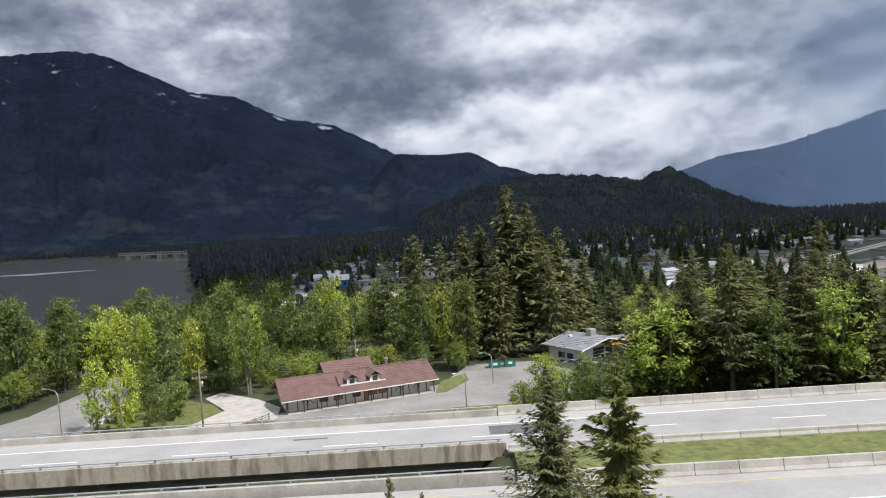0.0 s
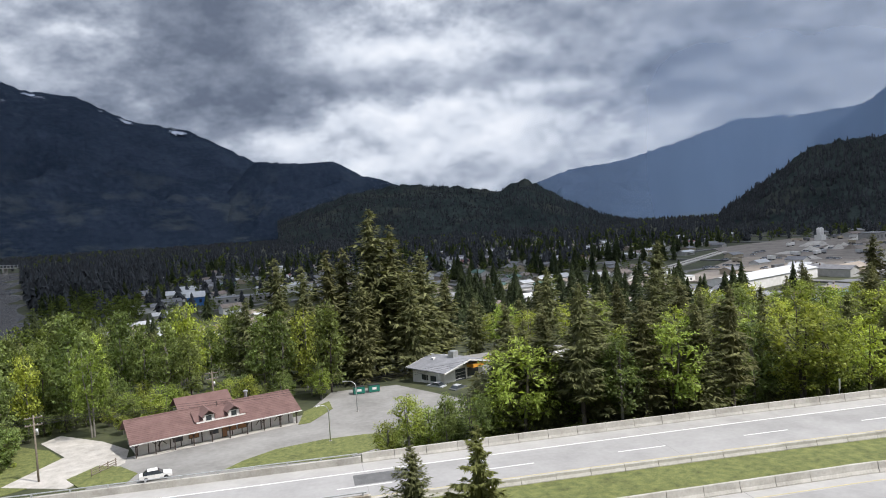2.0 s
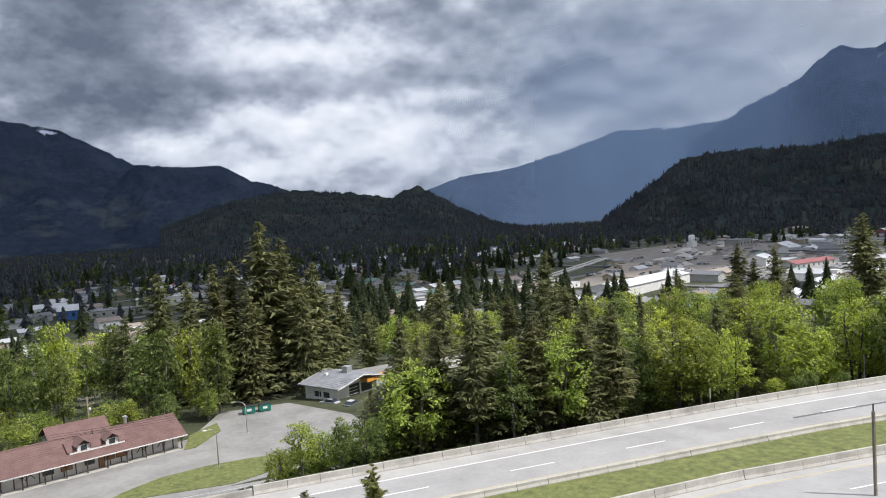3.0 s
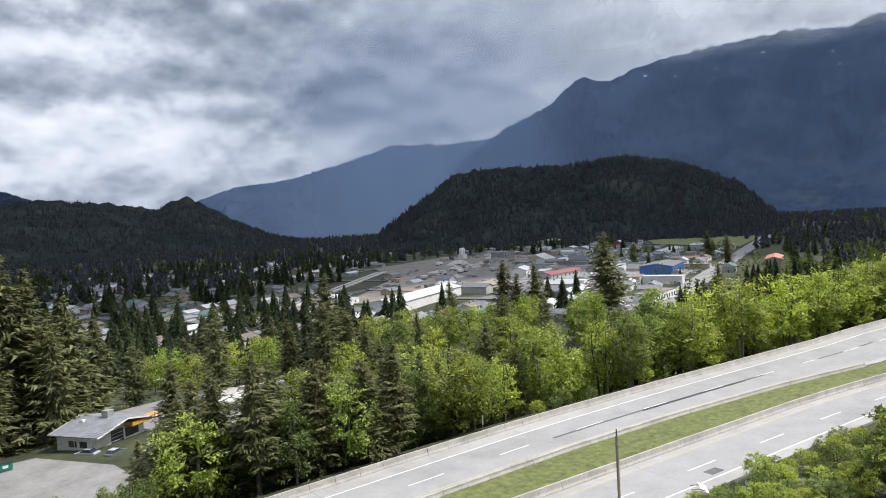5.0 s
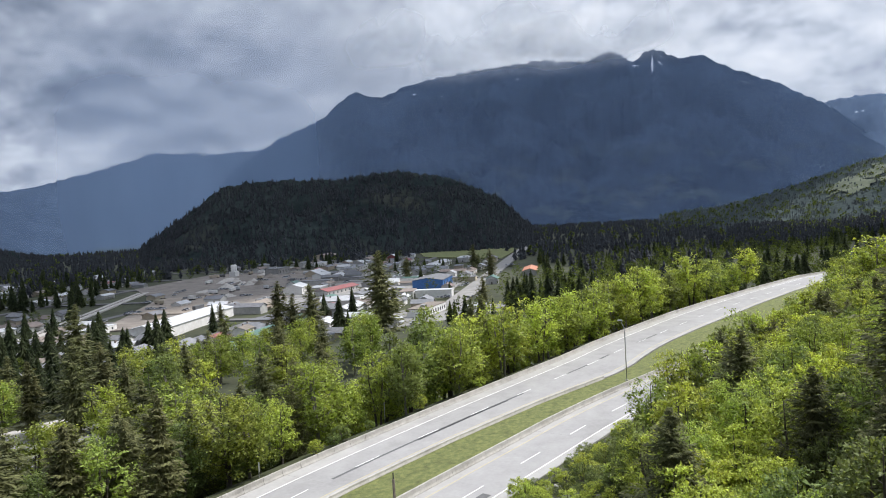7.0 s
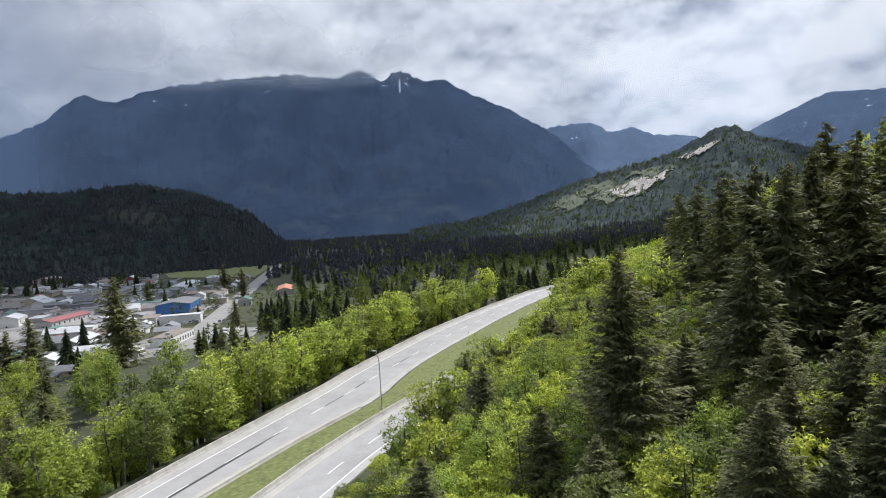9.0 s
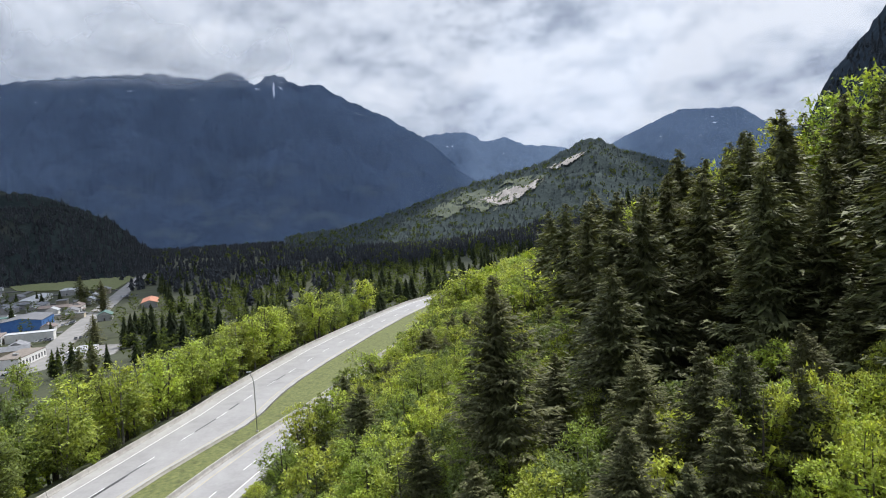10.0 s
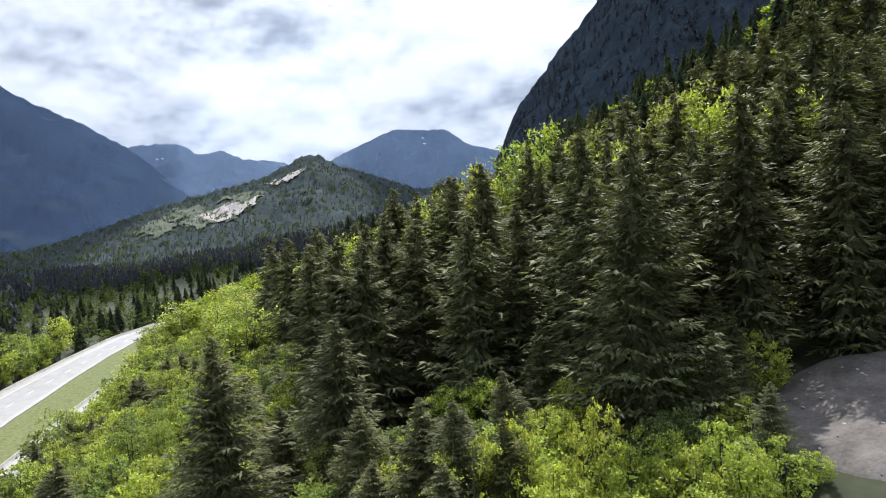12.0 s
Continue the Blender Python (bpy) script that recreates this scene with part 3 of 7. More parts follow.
def tree_kind(name, crowns, trunk, crown_mat, bark_mat, label, category):
    """A tree one metre high: its trunk, and its crown in a fine and a plainer version."""
    return dict(name=name, trunk=fast_mesh("trunk", *trunk, bark_mat, smooth=True), crown=[fast_mesh("crown", *c, crown_mat) for c in crowns], label=label, category=category)


def plant(kind, x, y, height, turn, wide=1.0, group="", z=None):
    root = new(kind["name"])
    root.matrix_world = Matrix.LocRotScale((x, y, float(ground_z(x, y)) if z is None else z), Euler((0, 0, turn)), (height * wide, height * wide, height))
    tagged(root, kind["label"], kind["category"], group)
    for part_name, data in (("trunk", kind["trunk"]), ("crown", kind["crown"][(math.hypot(x, y) > 62) + (math.hypot(x, y) > 115)])):
        child = new(part_name, data)
        child.parent = root
    return root


FIRS = []
for k, (w, a, b, sp, th) in enumerate([(46, 7, 0.08, 0.22, 0.04), (42, 6, 0.14, 0.19, 0.12), (48, 7, 0.05, 0.25, 0.04), (36, 6, 0.20, 0.21, 0.22), (44, 7, 0.03, 0.29, 0.05)]):
    FIRS.append(tree_kind("fir_tree" if k < 3 else "cedar_tree", [fir_crown(20 + k, w + 4, a + 1, 46, b, sp, th, 0.022), fir_crown(20 + k, w - 2, a, 28, b, sp, th, 0.031), fir_crown(20 + k, 32, a, 14, b, sp * 1.05, th, 0.046)], fir_trunk(), MAT_NEEDLE, MAT_BARK, "tall dark green fir with drooping branches" if k < 3 else "broad dark green cedar with spreading branches", "tree"))
OAKS = []
for k, (nm, form, mat, bark, label) in enumerate([
        ("cottonwood_tree", "tall", MAT_LEAF_DULL, MAT_PALE_BARK, "tall fresh green cottonwood in spring leaf"), ("cottonwood_tree", "tall", MAT_LEAF_DULL, MAT_BARK, "tall slender green cottonwood in spring leaf"),
        ("maple_tree", "round", MAT_LEAF, MAT_BARK, "bright green maple in new leaf"), ("maple_tree", "round", MAT_LEAF_YELLOW, MAT_BARK, "yellow-green maple in new leaf"),
        ("alder_tree", "round", MAT_LEAF, MAT_PALE_BARK, "bright green alder in new leaf"), ("cottonwood_tree", "tall", MAT_LEAF_YELLOW, MAT_PALE_BARK, "yellow-green young cottonwood with pale bark"),
        ("vine_maple", "shrub", MAT_LEAF_DULL, MAT_BARK, "dense dull green vine maple bush"), ("vine_maple", "shrub", MAT_LEAF_YELLOW, MAT_BARK, "dense yellow-green vine maple bush")]):
    big = 140
    size = 0.030 if form != "shrub" else 0.044
    fine, centres = leaf_crown(60 + k, big, 58, size * 0.68, form)
    OAKS.append(tree_kind(nm, [fine, leaf_crown(60 + k, big, 38, size * 0.84, form)[0], leaf_crown(60 + k, big, 24, size * 1.02, form)[0]], leaf_trunk(60 + k, centres, stems=1 if form == "tall" else 2), mat, bark, label, "tree" if form != "shrub" else "bush"))
BUSH = (OAKS[6], OAKS[7])

rng = np.random.default_rng(11)


def scatter(n, x0, x1, y0, y1, gap, keep, taken, tries=40):
    """Points at least gap apart inside a box, where keep(x, y) holds."""
    out = []
    for _ in range(n * tries):
        if len(out) >= n:
            break
        x, y = rng.uniform(x0, x1), rng.uniform(y0, y1)
        if keep(x, y) and all((x - a) ** 2 + (y - b) ** 2 > gap * gap for a, b in taken):
            taken.append((x, y))
            out.append((x, y))
    return out


def azimuth(x, y):
    return math.degrees(math.atan2(x, y))


taken = []
# firs that stand out
for x, y, h, k in [(-7, 172, 31, 0), (5, 168, 32, 1), (16, 171, 41.5, 0), (21, 173, 37.5, 1), (29, 175, 31, 2), (12, 161, 25, 2), (-1, 179, 29, 0), (24, 164, 26, 4), (36, 182, 25, 1), (9, 177, 33, 2),
                   (64, 187, 22, 1), (59, 165, 24, 3), (85, 160, 22, 4), (-14, 168, 22, 2),
                   (48, 79, 16.5, 4), (55, 76, 15, 4), (35, 83, 10.5, 2), (32, 101, 20, 2), (29, 98, 18, 0), (36, 105, 20, 4), (31, 107, 22, 1), (28, 96, 16, 0), (25, 104, 12, 2), (31, 90, 15, 2), (35, 99, 14, 3), (70, 73, 11.7, 2), (42, 86, 12.5, 4), (22, 91, 9, 0), (61, 75, 11, 4), (38, 79, 9, 4), (29.5, 85, 8, 0),
                   (111, 205, 32, 2), (224, 240, 33, 1), (237, 232, 30, 2), (229, 236, 26, 0), (272, 218, 42, 2), (278, 222, 36, 1), (625, 374, 30, 2), (572, 324, 28, 2), (407, 237, 19, 4), (284, 356, 15, 2), (531, 392, 24, 0)]:
    taken.append((x, y))
    plant(FIRS[k], x, y, h, rng.uniform(0, 6.28), 1.3 if x > 200 else 1.1, group="firs in the valley")
# young firs beside the highway
PINE = tree_kind("pine_tree", [fir_crown(71, 24, 6, 90, 0.10, 0.25, 0.34, 0.028)] * 3, fir_trunk(), material("pine_needles", (0.150, 0.165, 0.060), (0.290, 0.300, 0.115), 0.5, 0.55, translucent=(1.1, 1.15, 0.55), leafy=0.45), MAT_BARK, "young olive-green pine with open ragged branches", "tree")
plant(FIRS[4], 4.7, 33.5, 10.9 - float(ground_z(4.7, 33.5)), 1.0, 1.05, group="young firs beside the highway")
plant(PINE, 8.7, 36.2, 10.7 - float(ground_z(8.7, 36.2)), 2.0, 1.15, group="young firs beside the highway")
for x, y, top in ((-2.9, 29.0, 7.8), (-1.5, 28.0, 7.4)):
    plant(FIRS[2], x, y, top - float(ground_z(x, y)), 3.0 * x, 0.5, group="young firs beside the highway")
# cottonwoods by the street
for x, y, h, k in [(-59, 114, 13.6, 5), (-53, 111, 14.2, 5), (-48.5, 113, 10, 0), (-28, 171, 23.5, 5), (-41, 164, 21.5, 0), (-17, 172, 20.7, 0), (-53, 143, 16.6, 5), (-84, 150, 21.5, 1)]:
    taken.append((x, y))
    plant(OAKS[k], x, y, h, rng.uniform(0, 6.28), 0.7, group="cottonwoods behind the street")
lot = lambda x, y: -36 < x < 62 and y < 150 or (y < 172 and 14 < x < 75)
for x, y in scatter(118, -150, 8, 128, 232, 4.3, lambda x, y: not lot(x, y) and not (x < -62 and y < 146 and x > -100) and y > 128 + max(0, -50 - x) * 0.1, taken):
    plant(OAKS[rng.choice([0, 1, 0, 1, 5, 0, 4])], x, y, rng.uniform(15, 23) - 0.02 * max(0, y - 180), rng.uniform(0, 6.28), rng.uniform(0.68, 0.9), group="cottonwoods behind the street")
for x, y in scatter(34, -110, -30, 215, 262, 4.0, lambda x, y: True, taken):
    plant(FIRS[rng.integers(0, 5)], x, y, rng.uniform(13, 18), rng.uniform(0, 6.28), group="firs in the valley")
for x, y in scatter(75, 30, 200, 95, 240, 6.0, lambda x, y: not lot(x, y) and y > along(FAR_EDGE, x) + 20, taken):
    if rng.random() < (0.34 if x < 130 else 0.16):
        plant(FIRS[rng.integers(0, 5)], x, y, rng.uniform(13, 20), rng.uniform(0, 6.28), 1.2, group="firs in the valley")
    else:
        plant(OAKS[rng.choice([2, 4, 2, 4, 0, 3])], x, y, rng.uniform(12, 17), rng.uniform(0, 6.28), rng.uniform(0.95, 1.25), group="maples above the town")
# undergrowth below the cottonwoods and beside the street
for x, y in scatter(85, -112, -34, 118, 160, 2.6, lambda x, y: y > 121 + 0.08 * (x + 40) and not (-86 < x < -60 and y < 172) and not (-50 < x < -29 and y < 140), taken, 60):
    plant(OAKS[rng.choice([6, 4, 6, 0])], x, y, rng.uniform(4, 9), rng.uniform(0, 6.28), 1.05, group="bushes beside the street")
for x, y in scatter(20, -62, -34, 108, 122, 2.2, lambda x, y: not (-47 < x < -33) and not (x > -38), taken, 60):
    plant(BUSH[rng.integers(0, 2)], x, y, rng.uniform(0.7, 1.6), rng.uniform(0, 6.28), 1.2, group="bushes beside the street")
# the line of maples along the highway
for x, y in scatter(92, 58, 262, 30, 90, 5.3, lambda x, y: 4.0 < y - along(FAR_EDGE, x) < 20 and (x > 80 or y - along(FAR_EDGE, x) > 7), taken, 120):
    k = rng.choice([3, 3, 2, 3, 4, 5, 0])
    plant(OAKS[k], x, y, rng.uniform(10.5, 17) if x > 90 else rng.uniform(8, 14), rng.uniform(0, 6.28), rng.uniform(0.95, 1.3), group="maples along the highway")
# the thicket between the highway and the service station
for x, y in scatter(76, 6, 66, 68, 112, 2.9, lambda x, y: 5.0 < y - along(FAR_EDGE, x) < (22 if x < 18 else 34), taken, 90):
    if x < 21:
        plant(OAKS[rng.choice([4, 6, 0, 6])], x, y, rng.uniform(4.2, 6.8) if y < 84 else rng.uniform(2.5, 4.5), rng.uniform(0, 6.28), 1.0, group="bushes below the highway")
    elif rng.random() < (0.6 if x < 46 else 0.34):
        plant(FIRS[rng.integers(0, 5)], x, y, rng.uniform(11.5, 17) + 2.5 * (y > 84), rng.uniform(0, 6.28), 1.3, group="firs below the highway")
    else:
        plant(OAKS[rng.choice([2, 4, 0, 2])], x, y, rng.uniform(8, 12), rng.uniform(0, 6.28), 1.1, group="maples below the highway")
for x, y in scatter(46, 56, 96, 72, 130, 4.2, lambda x, y: y > along(FAR_EDGE, x) + 8, taken, 90):
    if rng.random() < 0.34:
        plant(FIRS[rng.integers(0, 5)], x, y, rng.uniform(11, 16), rng.uniform(0, 6.28), 1.3, group="firs below the highway")
    else:
        plant(OAKS[rng.choice([2, 4, 0, 2])], x, y, rng.uniform(10, 15), rng.uniform(0, 6.28), 1.1, group="maples below the highway")
for x, y in scatter(26, -36, 6, 131, 152, 3.6, lambda x, y: y > 133 + 0.37 * (x + 29) + 2, taken, 90):
    plant(OAKS[rng.choice([6, 2, 4, 0])], x, y, rng.uniform(3.5, 8), rng.uniform(0, 6.28), 1.1, group="bushes behind the house")
# young broadleaf thicket above the forecourt
for x, y, h, k in [(7.5, 74, 5.0, 4), (10.5, 77, 6.2, 6), (12, 72.5, 5.4, 4), (14.5, 75, 6.6, 0), (16.5, 79, 6.2, 6), (18.5, 74, 6.6, 4), (20, 78, 7.2, 0), (9, 81, 5.0, 6), (13, 83, 5.6, 4), (17, 84, 5.8, 6), (21.5, 82, 6.5, 4), (6.5, 78, 3.5, 6)]:
    taken.append((x, y))
    plant(OAKS[k], x, y, h, 5.0 * x, 1.05, group="bushes below the highway")
# low bushes below the far barrier
for x, y in scatter(26, 60, 250, 30, 80, 2.4, lambda x, y: 2.0 < y - along(FAR_EDGE, x) < 4.5, taken, 150):
    plant(BUSH[rng.integers(0, 2)], x, y, rng.uniform(1.2, 2.6), rng.uniform(0, 6.28), 1.3, group="bushes below the highway")

for x, y in scatter(75, 44, 100, 8, 40, 1.7, lambda x, y: azimuth(x, y) > 57 and 2.2 < near_edge_2(x) - y < 15 and math.hypot(x, y) > 40, taken, 90):
    plant(BUSH[rng.integers(0, 2)], x, y, rng.uniform(1.4, 3.0) + 0.12 * max(0, near_edge_2(x) - y - 6), rng.uniform(0, 6.28), 1.25, group="bushes beside the highway")

# taller maples where the highway bends away
plant(OAKS[5], 206, 4, 19, 0.5, 1.4, group="maples by the bend")
for x, y in scatter(26, 178, 262, -10, 40, 3.4, lambda x, y: 1.8 < near_edge_2(x) - y < 8, taken, 150):
    plant(OAKS[rng.choice([2, 3, 4])], x, y, rng.uniform(11, 15.5), rng.uniform(0, 6.28), 1.1, group="maples by the bend")
for x, y in scatter(125, 118, 330, -62, 30, 5.0, lambda x, y: y < near_edge_2(x) - 3 and azimuth(x, y) > 78 and math.hypot(x, y) > 118, taken, 60):
    plant(OAKS[rng.choice([3, 3, 2, 4, 5])], x, y, rng.uniform(8, 12) + 5 * (azimuth(x, y) > 91), rng.uniform(0, 6.28), 1.15, group="maples by the bend")
# the hillside: vine maples in front, firs behind
hill_firs = [(72.6, -32.4, 26.5, 0), (83, -44, 25.5, 1), (122, -21, 25, 2), (155, -46.5, 24, 0), (233, -84, 25, 2), (64, -27, 22, 2), (78, -26, 23, 0), (90, -30, 24, 1), (98, -38, 25, 0), (70, -42, 24, 0), (104, -26, 22, 2), (112, -32, 24, 1)]
for x, y, h, k in hill_firs:
    taken.append((x, y))
    plant(FIRS[k], x, y, h, rng.uniform(0, 6.28), 1.16, group="firs on the hillside")
for x, y, top in ((58.5, -2.0, 30.8), (61.0, -12.5, 30.9), (55.0, -30.0, 29.0), (44.5, -15.0, 27.0), (41.0, -16.2, 27.4), (39.5, -19.0, 26.2), (46.0, -22.0, 27.6)):
    taken.append((x, y))
    plant(FIRS[2], x, y, top - float(ground_z(x, y)), x, 1.25, group="firs on the hillside")
# tall maples between the firs
for az, d, top in [(118.0, 112, 52), (120.4, 110, 52.5), (122.6, 112, 51), (137.6, 102, 53), (135.8, 98, 50), (114.1, 110, 47), (103.0, 121, 38), (106.0, 117, 40), (129.3, 96, 53), (131.4, 100, 55), (133.0, 94, 51), (110.0, 112, 43), (125.4, 90, 47)]:
    x, y = d * math.sin(radians(az)), d * math.cos(radians(az))
    taken.append((x, y))
    plant(OAKS[3 if d % 4 else 2], x, y, top - float(ground_z(x, y)), az, 0.75, group="maples on the hillside")
for x, y in scatter(62, 40, 190, -100, 5, 4.6, lambda x, y: 95.5 < azimuth(x, y) < 126 and math.hypot(x, y) > 66 + 0.9 * max(0, 104 - azimuth(x, y)), taken):
    plant(FIRS[rng.integers(0, 5)], x, y, rng.uniform(17, 26), rng.uniform(0, 6.28), 1.16, group="firs on the hillside")
for x, y in scatter(85, 25, 150, -150, -30, 4.6, lambda x, y: 114 < azimuth(x, y) < 147 and 54 < math.hypot(x, y) < 150 and math.hypot(x - 33, y + 46) > 11, taken):
    plant(FIRS[rng.integers(0, 5)], x, y, rng.uniform(18, 27), rng.uniform(0, 6.28), 1.1, group="firs on the hillside")
for x, y in scatter(370, 18, 200, -44, 38, 2.6, lambda x, y: azimuth(x, y) > (71 if math.hypot(x, y) < 75 else 67) and math.hypot(x, y) > 37 and y < near_edge_2(x) - (5.5 if x < 120 else 3.0) and azimuth(x, y) < 122 and math.hypot(x - 33, y + 46) > 9 and (azimuth(x, y) < 100 or math.hypot(x, y) < 66), taken, 60):
    d = math.hypot(x, y)
    if rng.random() < (0.28 if 90 < azimuth(x, y) < 112 else 0.10) and azimuth(x, y) < 116:
        plant(FIRS[rng.choice([0, 2, 4])], x, y, rng.uniform(6.5, 11.5), rng.uniform(0, 6.28), 1.4, group="young firs on the hillside")
    else:
        plant(OAKS[rng.choice([6, 7, 7, 2, 3] if azimuth(x, y) < 86 else [6, 6, 2, 4, 7] if azimuth(x, y) < 103 else [7, 7, 6, 3])], x, y, rng.uniform(5, 8.5) + 0.02 * max(0, d - 60), rng.uniform(0, 6.28), 1.0, group="vine maples on the hillside")


for az, d, top, k in [(123.2, 43, 27.6, 7), (125.7, 42, 25.4, 7), (128.3, 44, 26.2, 3), (130.6, 41, 25.6, 7), (132.8, 44, 26.4, 7), (134.9, 42, 25.6, 3), (136.6, 45, 25.2, 7), (127.0, 38, 24.0, 7), (131.8, 38, 24.4, 7), (135.6, 39, 23.8, 6), (120.3, 40, 25.0, 7), (116.0, 44, 26.5, 7), (112.5, 43, 26.0, 3), (139.2, 47, 23.8, 7)]:
    x, y = d * math.sin(radians(az)), d * math.cos(radians(az))
    z = float(ground_z(x, y))
    plant(OAKS[k], x, y, top - z, az, 5.5 / max(5.5, top - z) if k > 5 else 0.8, group="vine maples on the hillside")


for x, y in scatter(34, 28, 60, -52, -18, 2.8, lambda x, y: 119 < azimuth(x, y) < 137 and 46 < math.hypot(x, y) < 62 and math.hypot(x - 33, y + 46) > 10, taken, 80):
    if rng.random() < 0.3:
        plant(FIRS[rng.choice([0, 2, 4])], x, y, rng.uniform(6, 10), rng.uniform(0, 6.28), 1.2, group="young firs on the hillside")
    else:
        plant(BUSH[rng.integers(0, 2)], x, y, rng.uniform(4, 6.5), rng.uniform(0, 6.28), 1.0, group="vine maples on the hillside")


# ---- building blocks ----
class Geo:
    """Collects vertices and faces of one mesh."""

    def __init__(self):
        self.v, self.f = [], []

    def add(self, verts, faces):
        n = len(self.v)
        self.v += [tuple(p) for p in verts]
        self.f += [tuple(i + n for i in face) for face in faces]
        return self

    def box(self, x0, x1, y0, y1, z0, z1, bevel=0.0):
        if bevel:
            b = bevel
            ring = lambda z, e: [(x0 + e, y0 + e, z), (x1 - e, y0 + e, z), (x1 - e, y1 - e, z), (x0 + e, y1 - e, z)]
            vs = ring(z0, b) + ring(z0 + b, 0) + ring(z1 - b, 0) + ring(z1, b)
            fs = [(3, 2, 1, 0), (12, 13, 14, 15)]
            for k in range(3):
                for j in range(4):
                    fs.append((4 * k + j, 4 * k + (j + 1) % 4, 4 * k + 4 + (j + 1) % 4, 4 * k + 4 + j))
            return self.add(vs, fs)
        vs = [(x0, y0, z0), (x1, y0, z0), (x1, y1, z0), (x0, y1, z0), (x0, y0, z1), (x1, y0, z1), (x1, y1, z1), (x0, y1, z1)]
        return self.add(vs, [(3, 2, 1, 0), (4, 5, 6, 7), (0, 1, 5, 4), (1, 2, 6, 5), (2, 3, 7, 6), (3, 0, 4, 7)])

    def prism(self, outline, x0, x1):
        """An outline in (y, z), counter-clockwise, drawn out along x."""
        n = len(outline)
        vs = [(x0, y, z) for y, z in outline] + [(x1, y, z) for y, z in outline]
        fs = [tuple(range(n))[::-1], tuple(range(n, 2 * n))] + [(j, (j + 1) % n, n + (j + 1) % n, n + j) for j in range(n)]
        return self.add(vs, fs)

    def slab(self, outline, z0, z1):
        n = len(outline)
        vs = [(x, y, z0) for x, y in outline] + [(x, y, z1) for x, y in outline]
        fs = [tuple(range(n))[::-1], tuple(range(n, 2 * n))] + [(j, (j + 1) % n, n + (j + 1) % n, n + j) for j in range(n)]
        return self.add(vs, fs)

    def pipe(self, path, radii, sides=8):
        vs, fs = tube(path, radii, sides)
        n = len(vs)
        return self.add(vs, fs + [tuple(range(sides))[::-1], tuple(range(n - sides, n))])

    def mesh(self, name, mat, smooth=False):
        return mesh(name, self.v, self.f, mat, smooth=smooth)


def part(name, geo, mat, parent, label="", smooth=False):
    ob = new(name, geo if isinstance(geo, bpy.types.Mesh) else geo.mesh(name, mat, smooth))
    ob.parent = parent
    if label:
        ob["label"] = label
    return ob


def thing(name, x, y, z, turn, label, category, group="", kind=""):
    ob = new(name)
    ob.matrix_world = pose(x, y, z, 0, 0, turn)
    return tagged(ob, label, category, group, kind)


MAT_ASPHALT = material("street_asphalt", (0.205, 0.198, 0.186), (0.305, 0.296, 0.280), 0.15, 0.9, bump=0.2, stains=0.3)
MAT_PATCH = material("dark_asphalt_patch", (0.095, 0.095, 0.097), (0.150, 0.150, 0.150), 1.2, 0.9, bump=0.2)
MAT_JOINT = material("sealed_joint", (0.24, 0.235, 0.225), (0.30, 0.295, 0.285), 1.2, 0.9)
MAT_GRAVEL = material("pale_gravel", (0.36, 0.335, 0.30), (0.55, 0.52, 0.48), 0.6, 0.95, bump=0.6, stains=0.25)
MAT_DIRT = material("brown_dirt", (0.150, 0.130, 0.112), (0.255, 0.226, 0.196), 0.12, 0.95, bump=0.5, stains=0.3)
MAT_STEEL = material("galvanised_steel", (0.42, 0.43, 0.43), (0.58, 0.59, 0.59), 3.0, 0.45, metal=0.7)
MAT_POLE = material("weathered_timber_pole", (0.17, 0.14, 0.11), (0.29, 0.25, 0.20), 3.0, 0.9, bump=0.3)
MAT_TIMBER = material("dark_timber", (0.055, 0.042, 0.035), (0.10, 0.080, 0.068), 2.0, 0.8)
MAT_PLASTER = material("grey_white_plaster", (0.62, 0.60, 0.58), (0.76, 0.74, 0.71), 0.8, 0.85, bump=0.15, stains=0.2)
MAT_BOARD = material("orange_brown_boards", (0.25, 0.12, 0.055), (0.38, 0.20, 0.10), 2.0, 0.8)
MAT_GLASS = material("dark_window_glass", (0.030, 0.036, 0.044), (0.055, 0.065, 0.075), 0.5, 0.08)
# Stained concrete, its base colour also darkened for the shade below the decks.
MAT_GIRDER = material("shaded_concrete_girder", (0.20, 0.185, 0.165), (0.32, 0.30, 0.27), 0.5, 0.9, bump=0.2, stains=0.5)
MAT_ROOF_GREY = material("grey_shingles", (0.135, 0.140, 0.150), (0.24, 0.245, 0.258), 0.5, 0.85, bump=0.15, vary=0.5)
MAT_ROOF_WHITE = material("white_metal_roof", (0.42, 0.43, 0.44), (0.60, 0.61, 0.62), 0.2, 0.5, vary=0.2)
MAT_ROOF_BROWN = material("brown_shingles", (0.17, 0.135, 0.115), (0.28, 0.235, 0.205), 0.5, 0.85, vary=0.5)
MAT_ROOF_GREEN = material("green_metal_roof", (0.06, 0.13, 0.105), (0.10, 0.19, 0.155), 0.4, 0.5)
MAT_ROOF_ORANGE = material("orange_roof", (0.40, 0.16, 0.09), (0.50, 0.23, 0.14), 0.4, 0.7)
MAT_ROOF_BARN = material("barn_red_metal", (0.20, 0.060, 0.058), (0.29, 0.10, 0.095), 0.4, 0.6)
MAT_STREET = material("dark_street_asphalt", (0.105, 0.104, 0.103), (0.160, 0.158, 0.154), 0.1, 0.9, bump=0.2, stains=0.25)
MAT_LOT = material("tan_gravel", (0.255, 0.212, 0.170), (0.350, 0.300, 0.245), 0.15, 0.95, bump=0.4, stains=0.2)
MAT_BLUE = material("blue_cladding", (0.035, 0.12, 0.34), (0.06, 0.18, 0.45), 0.5, 0.5)
